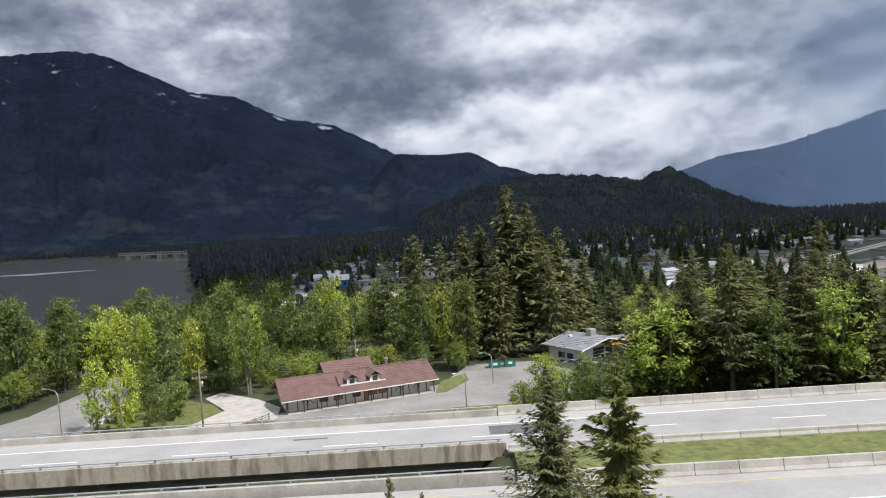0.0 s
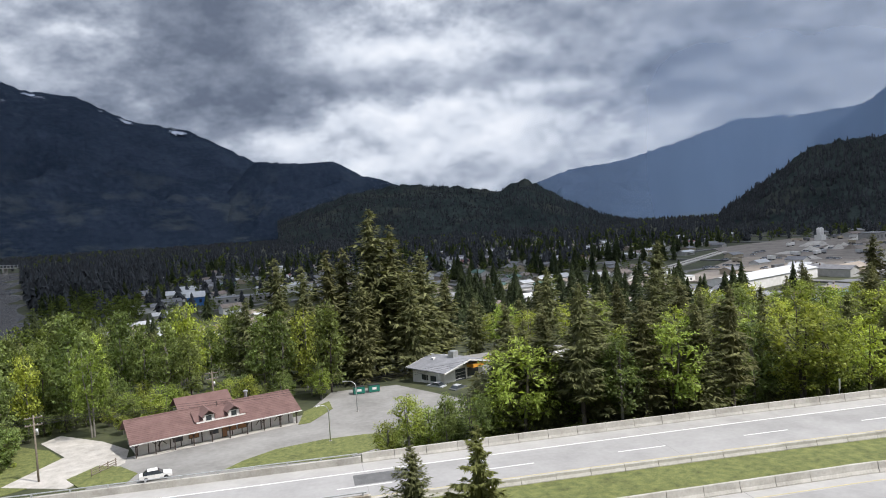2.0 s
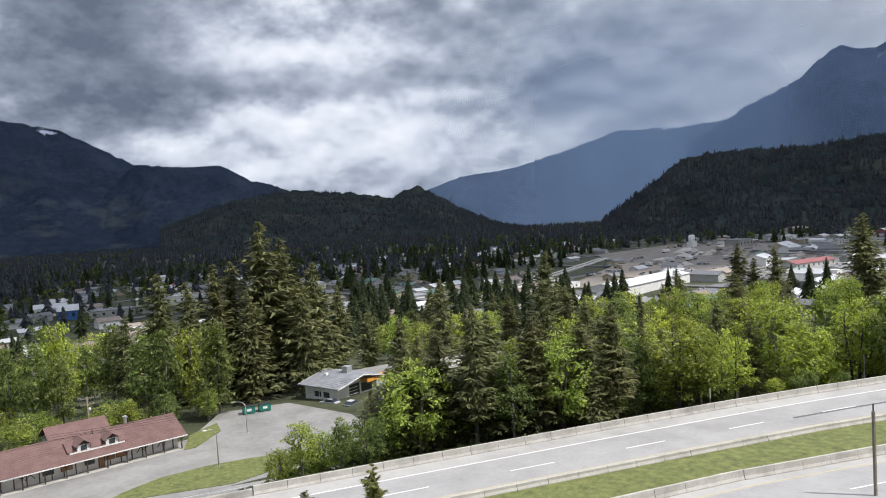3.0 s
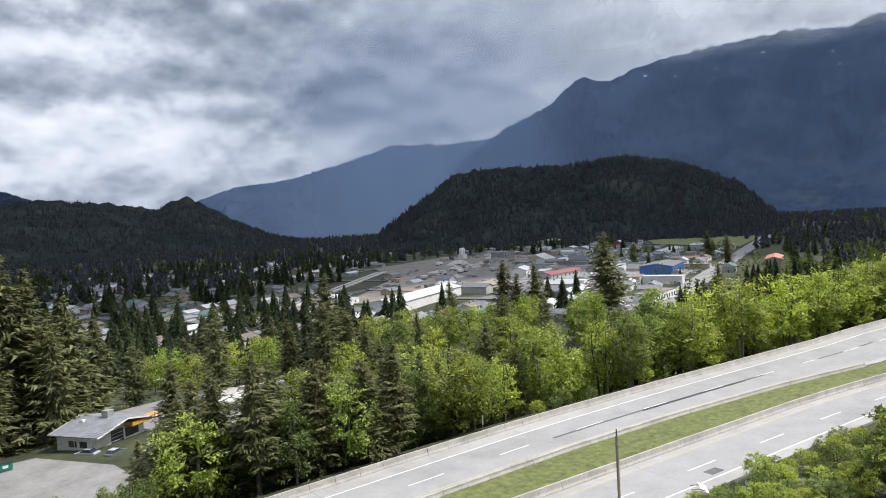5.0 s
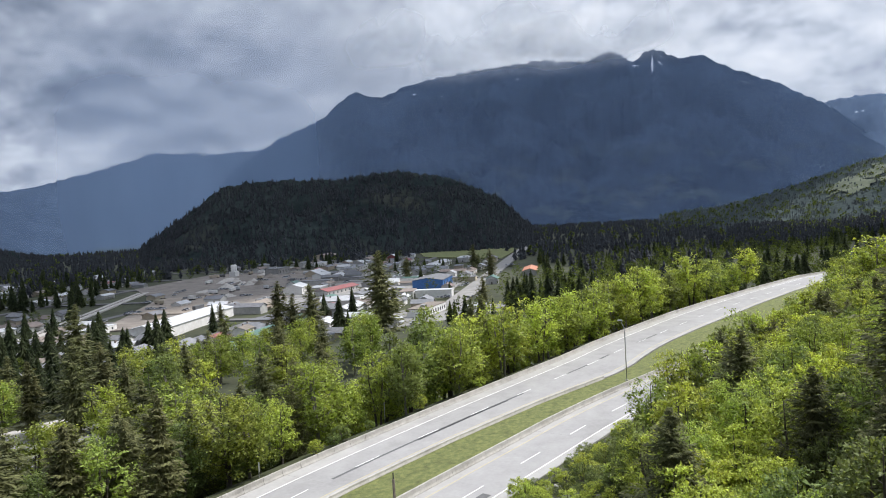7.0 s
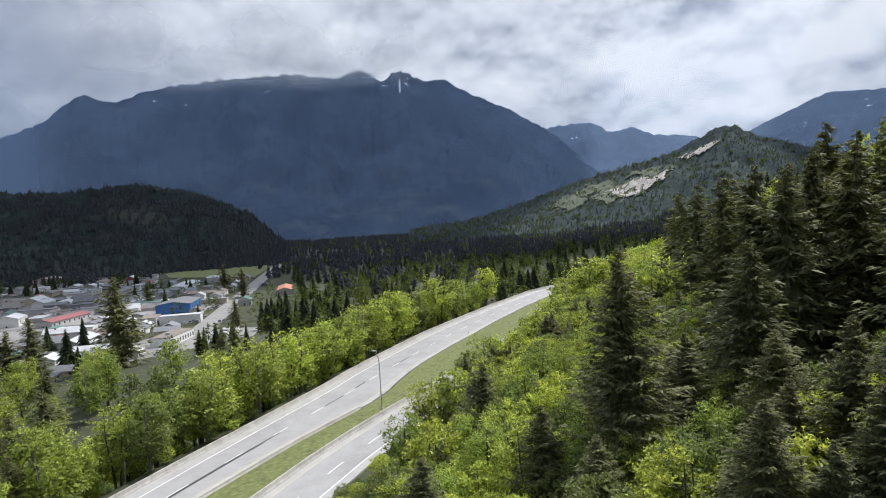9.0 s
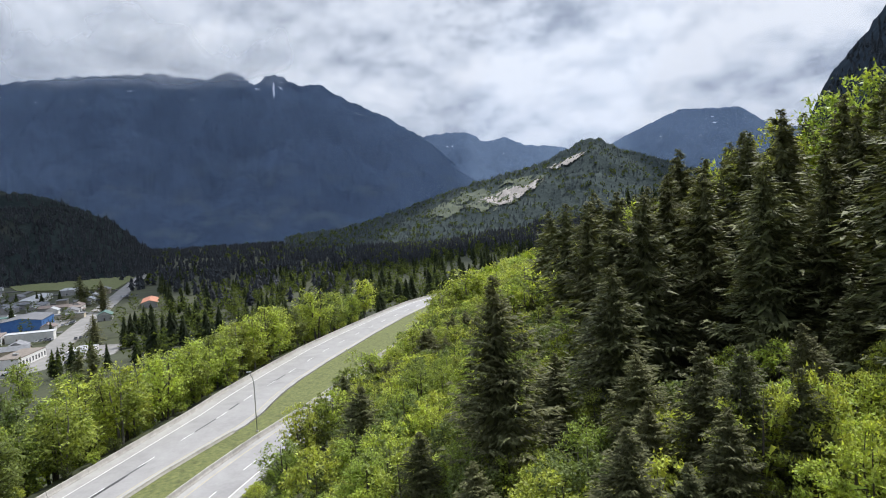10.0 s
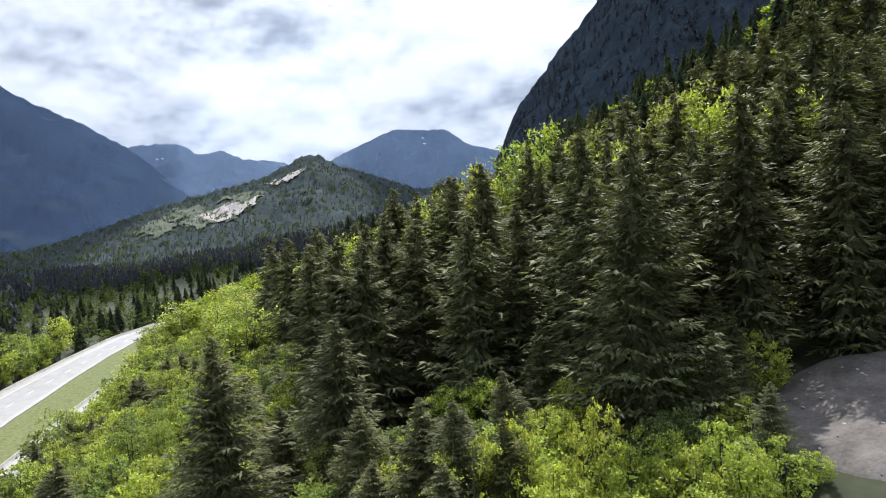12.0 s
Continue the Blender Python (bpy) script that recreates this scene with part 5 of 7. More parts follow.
# ---- the red-roofed house ----
def red_house():
    root = thing("red_roofed_house", -29.0, 119.0, -13.95, 21.3, "long low plaster and timber house with a red shingle roof", "house")
    L, D = 27.6, 9.6
    wall = part("wall", Geo().box(0.4, L - 0.4, 0.9, D, 0, 2.75), MAT_PLASTER, root)
    for x in (0.38, L - 0.42):
        part("gable", Geo().add([(x, 0.9, 2.7), (x, D, 2.7), (x, D / 2 + 0.4, 5.0), (x + 0.05, 0.9, 2.7), (x + 0.05, D, 2.7), (x + 0.05, D / 2 + 0.4, 5.0)], [(0, 2, 1), (3, 4, 5), (0, 1, 4, 3), (1, 2, 5, 4), (2, 0, 3, 5)]), MAT_TIMBER, root)
    ridge, eave = 5.15, 2.45
    for y0, y1, nm in ((-1.0, D / 2 + 0.4, "roof_front"), (D + 1.0, D / 2 + 0.4, "roof_back")):
        base = part(nm, Geo().prism([(y0, eave - 0.12), (y1, ridge - 0.12), (y1, ridge - 0.02), (y0, eave - 0.02)] if y0 < y1 else [(y1, ridge - 0.12), (y0, eave - 0.12), (y0, eave - 0.02), (y1, ridge - 0.02)], -0.7, L + 0.7), MAT_ROOF_RED, root)
        rows = 14
        for k in range(rows):
            a, b = k / rows, (k + 1) / rows
            ya, yb = y0 + (y1 - y0) * a, y0 + (y1 - y0) * b
            za, zb = eave + (ridge - eave) * a, eave + (ridge - eave) * b
            part("shingle_course", Geo().prism([(ya, za - 0.015), (yb, zb - 0.015), (yb, zb + 0.0), (ya, za + 0.04)] if y0 < y1 else [(yb, zb - 0.015), (ya, za - 0.015), (ya, za + 0.04), (yb, zb)], -0.7, L + 0.7), MAT_ROOF_RED, base)
    part("ridge_cap", Geo().prism([(D / 2 + 0.2, ridge), (D / 2 + 0.6, ridge), (D / 2 + 0.4, ridge + 0.12)], -0.7, L + 0.7), MAT_ROOF_RED, root)
    part("fascia", Geo().box(-0.72, L + 0.72, -1.07, -1.01, eave - 0.14, eave + 0.04), MAT_WHITE, root)
    # porch posts with braces
    for k in range(10):
        x = 0.2 + k * (L - 0.4) / 9
        post = part("porch_post", Geo().box(x - 0.09, x + 0.09, -0.62, -0.44, 0, eave - 0.05), MAT_TIMBER, root)
        for s in (-1, 1):
            part("brace", Geo().add([(x, -0.57, 1.7), (x, -0.49, 1.7), (x + s * 0.75, -0.49, 2.36), (x + s * 0.75, -0.57, 2.36), (x, -0.57, 1.85), (x, -0.49, 1.85), (x + s * 0.6, -0.49, 2.36), (x + s * 0.6, -0.57, 2.36)], [(0, 1, 2, 3), (4, 7, 6, 5), (0, 3, 7, 4), (1, 5, 6, 2)]), MAT_TIMBER, post)
    # half timbering on the wall
    for x in np.arange(0.6, L, 1.72):
        part("stud", Geo().box(x - 0.08, x + 0.08, 0.83, 0.895, 0, 2.7), MAT_TIMBER, root)
    for x in (4.5, 21.0, 24.4):
        for s in (-1, 1):
            part("cross_brace", Geo().add([(x - s * 0.75, 0.84, 1.0), (x - s * 0.6, 0.84, 1.0), (x + s * 0.75, 0.84, 2.6), (x + s * 0.6, 0.84, 2.6), (x - s * 0.75, 0.89, 1.0), (x - s * 0.6, 0.89, 1.0), (x + s * 0.75, 0.89, 2.6), (x + s * 0.6, 0.89, 2.6)], [(0, 1, 2, 3), (7, 6, 5, 4), (0, 4, 5, 1), (2, 6, 7, 3), (1, 5, 6, 2), (0, 3, 7, 4)]), MAT_TIMBER, root)
    for x, w, mat, label in ((9.6, 1.5, MAT_BOARD, "window boarded with orange-brown wood"), (13.0, 1.3, MAT_GLASS, "dark window"), (16.0, 1.5, MAT_BOARD, "window boarded with orange-brown wood"), (17.9, 1.5, MAT_BOARD, "window boarded with orange-brown wood"), (20.2, 0, None, ""), (7.0, 1.4, MAT_GLASS, "dark window")):
        if w:
            win = part("window", Geo().box(x - w / 2 - 0.1, x + w / 2 + 0.1, 0.80, 0.905, 1.0, 2.35), MAT_TIMBER, root)
            part("board" if mat is MAT_BOARD else "pane", Geo().box(x - w / 2, x + w / 2, 0.775, 0.798, 1.08, 2.27), mat, win, label)
    door = part("door", Geo().box(14.3, 15.2, 0.80, 0.905, 0.05, 2.15), MAT_TIMBER, root, "dark timber door")
    part("door_panel", Geo().box(14.4, 15.1, 0.775, 0.798, 0.15, 2.05), MAT_BOARD, door)
    part("plinth", Geo().box(0, L, -0.9, 0.88, -0.3, 0.10, 0.02), MAT_BARRIER, root)
    # dormers
    for x in (12.3, 16.6):
        d = part("dormer", Geo().box(x - 0.95, x + 0.95, 0.9, 4.6, 3.2, 4.55), MAT_WHITE, root, "white dormer with a small gable roof")
        g = Geo()
        for s in (-1, 1):
            g.add([(x, 0.45, 5.35), (x, 5.2, 5.35), (x + s * 1.35, 5.2, 4.40), (x + s * 1.35, 0.45, 4.40), (x, 0.45, 5.24), (x, 5.2, 5.24), (x + s * 1.35, 5.2, 4.29), (x + s * 1.35, 0.45, 4.29)], [(0, 1, 2, 3), (7, 6, 5, 4), (3, 2, 6, 7), (0, 3, 7, 4), (1, 5, 6, 2)])
        part("dormer_roof", g, MAT_ROOF_RED, d)
        part("dormer_gable", Geo().add([(x - 0.95, 0.89, 4.5), (x + 0.95, 0.89, 4.5), (x, 0.89, 5.2), (x - 0.95, 0.95, 4.5), (x + 0.95, 0.95, 4.5), (x, 0.95, 5.2)], [(0, 1, 2), (5, 4, 3), (0, 3, 4, 1), (1, 4, 5, 2), (2, 5, 3, 0)]), MAT_TIMBER, d)
        part("dormer_window", Geo().box(x - 0.45, x + 0.45, 0.84, 0.898, 3.55, 4.4), MAT_GLASS, d, "dark dormer window")
    part("dormer_band", Geo().box(10.2, 18.6, 0.86, 1.9, 3.0, 3.52), MAT_WHITE, root, "white band of wall between the dormers")
    part("band_roof", Geo().prism([(0.95, 3.53), (3.6, 4.75), (3.6, 4.85), (0.95, 3.62)], 9.9, 18.9), MAT_ROOF_RED, root)
    # rear wing with a higher roof
    part("rear_wing", Geo().box(9.0, 18.0, D - 0.5, D + 4.5, 0, 3.6), MAT_PLASTER, root)
    part("rear_roof", Geo().prism([(D - 2.6, 4.1), (D + 1.4, 6.1), (D + 5.2, 4.0), (D + 5.2, 3.86), (D + 1.4, 5.94), (D - 2.6, 3.96)][::-1], 8.6, 18.4), MAT_ROOF_RED, root)
    part("chimney", Geo().pipe([(20.5, D / 2 + 1.8, 4.2), (20.5, D / 2 + 1.8, 5.9)], (0.28, 0.28), 12), MAT_STEEL, root)
    part("chimney_cap", Geo().pipe([(20.5, D / 2 + 1.8, 5.9), (20.5, D / 2 + 1.8, 6.15), (20.5, D / 2 + 1.8, 6.3)], (0.45, 0.45, 0.12), 12), MAT_STEEL, root)
    part("vent_pipe", Geo().pipe([(14.6, D / 2 - 0.3, 4.9), (14.6, D / 2 - 0.3, 5.75)], (0.07, 0.07), 8), MAT_TIMBER, root)


red_house()
f = thing("timber_fence", -33.5, 112.0, -13.9, 60, "low weathered timber fence beside the house", "fence")
for k in range(4):
    part("post", Geo().box(k * 1.6 - 0.06, k * 1.6 + 0.06, -0.06, 0.06, 0, 1.25), MAT_POLE, f)
for zz in (0.35, 0.7, 1.05):
    part("rail", Geo().box(-0.1, 4.9, -0.10, -0.062, zz - 0.07, zz + 0.07), MAT_POLE, f)
for k, (x, y) in enumerate(((9.4, 146.0), (12.6, 146.4))):
    d = thing("dumpster", x, y, -13.9, 5, "green steel dumpster with a white notice", "dumpster", "dumpsters")
    part("bin", Geo().prism([(-0.8, 0.12), (0.8, 0.12), (0.95, 1.35), (-0.95, 1.55)], -1.15, 1.15), MAT_GREEN_BIN, d)
    part("lid", Geo().prism([(-0.98, 1.555), (0.98, 1.355), (0.98, 1.42), (-0.98, 1.63)], -1.2, 1.2), MAT_TYRE, d)
    part("notice", Geo().box(-0.45, 0.45, -0.905, -0.88, 0.6, 1.15), MAT_WHITE, d)
    for xx in (-0.9, 0.9):
        part("skid", Geo().box(xx - 0.08, xx + 0.08, -0.75, 0.75, 0, 0.12), MAT_TYRE, d)


# ---- the service station ----
def station():
    root = thing("service_station", 22.3, 154.4, -14.7, -57, "grey-roofed white service station with open garage bays", "garage")
    L, D = 9.0, 13.5
    part("wall", Geo().box(0, L, 0, D, 0, 3.6), MAT_WHITE, root)
    ridge = 5.2
    g = Geo().prism([(-1.2, 3.5), (D / 2, ridge), (D + 1.2, 3.5), (D + 1.2, 3.32), (D / 2, ridge - 0.2), (-1.2, 3.32)][::-1], -1.0, L + 2.6)
    part("roof", g, MAT_ROOF_GREY, root, "low-pitched grey shingle roof")
    for x in (-1.04, L + 2.6):
        part("fascia", Geo().prism([(-1.25, 3.52), (D / 2, ridge + 0.02), (D + 1.25, 3.52), (D + 1.25, 3.22), (D / 2, ridge - 0.3), (-1.25, 3.22)][::-1], x, x + 0.05), MAT_WHITE, root)
    part("gable_wall", Geo().add([(L - 0.02, 0, 3.5), (L - 0.02, D, 3.5), (L - 0.02, D / 2, ridge - 0.25), (L + 0.02, 0, 3.5), (L + 0.02, D, 3.5), (L + 0.02, D / 2, ridge - 0.25)], [(0, 2, 1), (3, 4, 5), (0, 1, 4, 3), (1, 2, 5, 4), (2, 0, 3, 5)]), MAT_GLASS, root, "dark glazed gable")
    for k, y in enumerate((0.7, 4.6)):
        # the second bay is a dark slab in place of its shaded interior
        part("garage_door", Geo().box(L + 0.01, L + 0.06, y, y + 3.2, 0, 2.9), MAT_GLASS if k else MAT_WHITE, root, "dark panel standing for the shade inside an open garage bay" if k else "white garage door with a window strip")
        for zz in (0.7, 1.4, 2.1):
            part("door_rail", Geo().box(L + 0.062, L + 0.09, y, y + 3.2, zz, zz + 0.06), MAT_WHITE, root)
    part("shop_window", Geo().box(L + 0.01, L + 0.06, 8.4, 12.0, 0.6, 2.6), MAT_GLASS, root)
    part("canopy", Geo().box(L + 0.1, L + 2.2, 8.2, D + 3.0, 2.9, 3.7, 0.04), MAT_ORANGE, root, "orange canopy fascia")
    part("side_window", Geo().box(3.0, 5.0, -0.05, -0.01, 1.0, 2.2), MAT_GLASS, root)
    part("side_window", Geo().box(5.8, 7.6, -0.05, -0.01, 1.0, 2.2), MAT_GLASS, root)
    part("roof_unit", Geo().box(5.4, 7.0, 6.2, 7.8, 4.6, 6.5, 0.05), MAT_STEEL, root, "grey rooftop ventilation unit")
    part("roof_unit", Geo().box(2.0, 2.7, 4.0, 4.7, 4.2, 5.1, 0.05), MAT_WHITE, root)
    for k in range(3):
        part("downpipe", Geo().pipe([(0.5 + 4 * k, -0.08, 0), (0.5 + 4 * k, -0.08, 3.3)], (0.05, 0.05), 6), MAT_WHITE, root)


station()


def car_model(name, label, mat, length=4.5, height=1.45):
    root = tagged(new(name), label, "car", "parked cars")
    w = 0.88
    h = length / 2
    body = Geo()
    side = [(-h, 0.35), (h, 0.35), (h, 0.62), (h - 0.25, 0.80), (0.45 * h, 0.90), (-0.72 * h, 0.94), (-h + 0.05, 0.88)]
    vs = [(x, -w, z) for x, z in side] + [(x, w, z) for x, z in side]
    n = len(side)
    body.add(vs, [tuple(range(n)), tuple(range(n, 2 * n))[::-1]] + [(j, n + j, n + (j + 1) % n, (j + 1) % n) for j in range(n)])
    part("body", body, mat, root)
    cab = [(0.48 * h, 0.89, w - 0.04), (0.14 * h, height, w - 0.2), (-0.5 * h, height, w - 0.2), (-0.78 * h, 0.92, w - 0.04)]
    vs = [(x, -y, z) for x, z, y in cab] + [(x, y, z) for x, z, y in cab]
    part("cabin_glass", Geo().add(vs, [(0, 1, 2, 3), (7, 6, 5, 4), (0, 4, 5, 1), (1, 5, 6, 2), (2, 6, 7, 3)]), MAT_GLASS, root)
    part("roof", Geo().box(-0.5 * h, 0.14 * h, -w + 0.2, w - 0.2, height, height + 0.03), mat, root)
    for x in (-0.6 * h, 0.62 * h):
        for y in (-w + 0.08, w - 0.08):
            part("wheel", Geo().pipe([(x, y - 0.1, 0.33), (x, y + 0.1, 0.33)], (0.33, 0.33), 12), MAT_TYRE, root)
    for y in (-0.6, 0.6):
        part("headlight", Geo().box(h - 0.04, h + 0.015, y - 0.17, y + 0.17, 0.60, 0.72), MAT_WHITE, root)
    return root


CAR = car_model("parked_car", "small pale parked car on worn asphalt", MAT_CAR)
WHITE_CAR = car_model("white_sedan", "white sedan parked on the forecourt", MAT_WHITE)
VAN = car_model("parked_van", "tall pale parked van", MAT_CAR, 5.2, 2.1)
WHITE_CAR.matrix_world = pose(-23.5, 107.6, -13.9, 0, 0, 12)
CAR.matrix_world = pose(44.0, 154.0, -14.7, 0, 0, 20)
VAN.matrix_world = pose(36.0, 138.0, -14.7, 0, 0, 60)
for x, y, z, a in ((47, 149, -14.7, 10), (30, 142, -14.7, 40), (40, 134, -14.7, 70), (52, 140, -14.7, 15), (58, 136, -14.7, 80), (26, 146, -14.7, 130), (64, 150, -14.7, 35)):
    copy_thing(CAR, pose(x, y, z, 0, 0, a))


def tanker():
    root = thing("tank_trailer", 57.0, 157.0, -14.7, 20, "white cylindrical tank trailer parked in the yard", "trailer")
    part("tank", Geo().pipe([(-4.6, 0, 2.15), (-4.4, 0, 2.15), (4.4, 0, 2.15), (4.6, 0, 2.15)], (0.75, 1.1, 1.1, 0.75), 20), MAT_WHITE, root, smooth=True)
    part("chassis", Geo().box(-4.4, 4.6, -0.5, 0.5, 0.75, 1.1), MAT_TYRE, root)
    for x in (-1.6, 0.0, 4.4):
        part("band", Geo().pipe([(x - 0.05, 0, 2.15), (x + 0.05, 0, 2.15)], (1.13, 1.13), 20), MAT_STEEL, root)
    for x in (1.8, 3.1):
        for y in (-1.0, 1.0):
            wheel = part("wheel", Geo().pipe([(x, y - 0.2, 0.5), (x, y + 0.2, 0.5)], (0.5, 0.5), 14), MAT_TYRE, root)
            part("rim", Geo().pipe([(x, y - 0.22, 0.5), (x, y + 0.22, 0.5)], (0.25, 0.25), 10), MAT_STEEL, wheel)
    part("walkway", Geo().box(-3.5, 3.5, -0.25, 0.25, 3.24, 3.30), MAT_STEEL, root)
    part("hatch", Geo().pipe([(0.5, 0, 3.2), (0.5, 0, 3.5)], (0.28, 0.28), 12), MAT_STEEL, root)
    part("landing_leg", Geo().box(-2.6, -2.4, -0.6, 0.6, 0, 0.8), MAT_STEEL, root)


tanker()
g = thing("tow_truck", 50.0, 146.5, -14.7, 30, "white service truck with orange cab stripe", "truck")
part("cab", Geo().box(1.2, 3.0, -1.0, 1.0, 0.6, 2.4, 0.12), MAT_WHITE, g)
part("windscreen", Geo().box(2.6, 3.02, -0.85, 0.85, 1.5, 2.2), MAT_GLASS, g)
part("bed", Geo().box(-3.0, 1.1, -1.05, 1.05, 0.8, 1.3, 0.04), MAT_ORANGE, g)
part("boom", Geo().add([(-2.5, -0.1, 1.3), (-2.5, 0.1, 1.3), (0.6, 0.1, 2.6), (0.6, -0.1, 2.6), (-2.5, -0.1, 1.55), (-2.5, 0.1, 1.55), (0.6, 0.1, 2.85), (0.6, -0.1, 2.85)], [(3, 2, 1, 0), (4, 5, 6, 7), (0, 1, 5, 4), (1, 2, 6, 5), (2, 3, 7, 6), (3, 0, 4, 7)]), MAT_RED, g)
for x in (-1.8, 2.0):
    for y in (-0.9, 0.9):
        part("wheel", Geo().pipe([(x, y - 0.15, 0.45), (x, y + 0.15, 0.45)], (0.45, 0.45), 12), MAT_TYRE, g)
g = thing("pylon_sign", 68.0, 166.0, -14.7, 30, "tall narrow white pylon sign with no readable face", "sign")
part("mast", Geo().box(-0.18, 0.18, -0.18, 0.18, 0, 2.2), MAT_STEEL, g)
part("panel", Geo().box(-0.3, 0.3, -0.14, 0.14, 2.2, 6.6, 0.03), MAT_WHITE, g)


# ---- the town ----
def town_building(x, y, w, d, h, turn, wall, roof, style, label, category="building", windows=4, group="town buildings", z=None, pitch=0.3):
    root = thing("building" if category == "building" else category.replace(" ", "_"), x, y, float(ground_z(x, y)) if z is None else z, turn, label, category, group)
    part("wall", Geo().box(-w / 2, w / 2, -d / 2, d / 2, -1.5, h), wall, root)
    o = 0.6
    if style == "flat":
        g = Geo().box(-w / 2 - 0.15, w / 2 + 0.15, -d / 2 - 0.15, d / 2 + 0.15, h, h + 0.35, 0.04)
        part("roof", g, roof, root)
        part("roof_unit", Geo().box(-w * 0.2, -w * 0.2 + 2.2, -1.2, 1.2, h + 0.35, h + 1.5, 0.05), MAT_STEEL, root)
    else:
        top = h + pitch * d / 2
        g = Geo().prism([(-d / 2 - o, h - 0.15), (0, top + 0.03), (d / 2 + o, h - 0.15), (d / 2 + o, h + 0.02), (0, top + 0.22), (-d / 2 - o, h + 0.02)], -w / 2 - o, w / 2 + o)
        part("roof", g, roof, root)
        for sx in (-1, 1):
            xx = sx * (w / 2 - 0.05)
            part("gable", Geo().add([(xx, -d / 2, h - 0.05), (xx, d / 2, h - 0.05), (xx, 0, top), (xx + sx * 0.04, -d / 2, h - 0.05), (xx + sx * 0.04, d / 2, h - 0.05), (xx + sx * 0.04, 0, top)], [(0, 2, 1), (3, 4, 5), (0, 1, 4, 3), (1, 2, 5, 4), (2, 0, 3, 5)]), wall, root)
    for k in range(windows):
        px = -w / 2 + w * (k + 0.5) / windows
        ww = min(1.6, w / windows * 0.5)
        for sy in (-1, 1):
            yy = sy * (d / 2 + 0.02)
            part("window", Geo().box(px - ww / 2, px + ww / 2, yy - 0.03, yy + 0.03, h * 0.38, h * 0.75), MAT_GLASS, root)
    part("door", Geo().box(-w / 2 - 0.05, -w / 2 + 0.02, -0.6, 0.6, 0, min(2.1, h * 0.8)), MAT_TIMBER if h < 5 else MAT_GLASS, root)
    return root


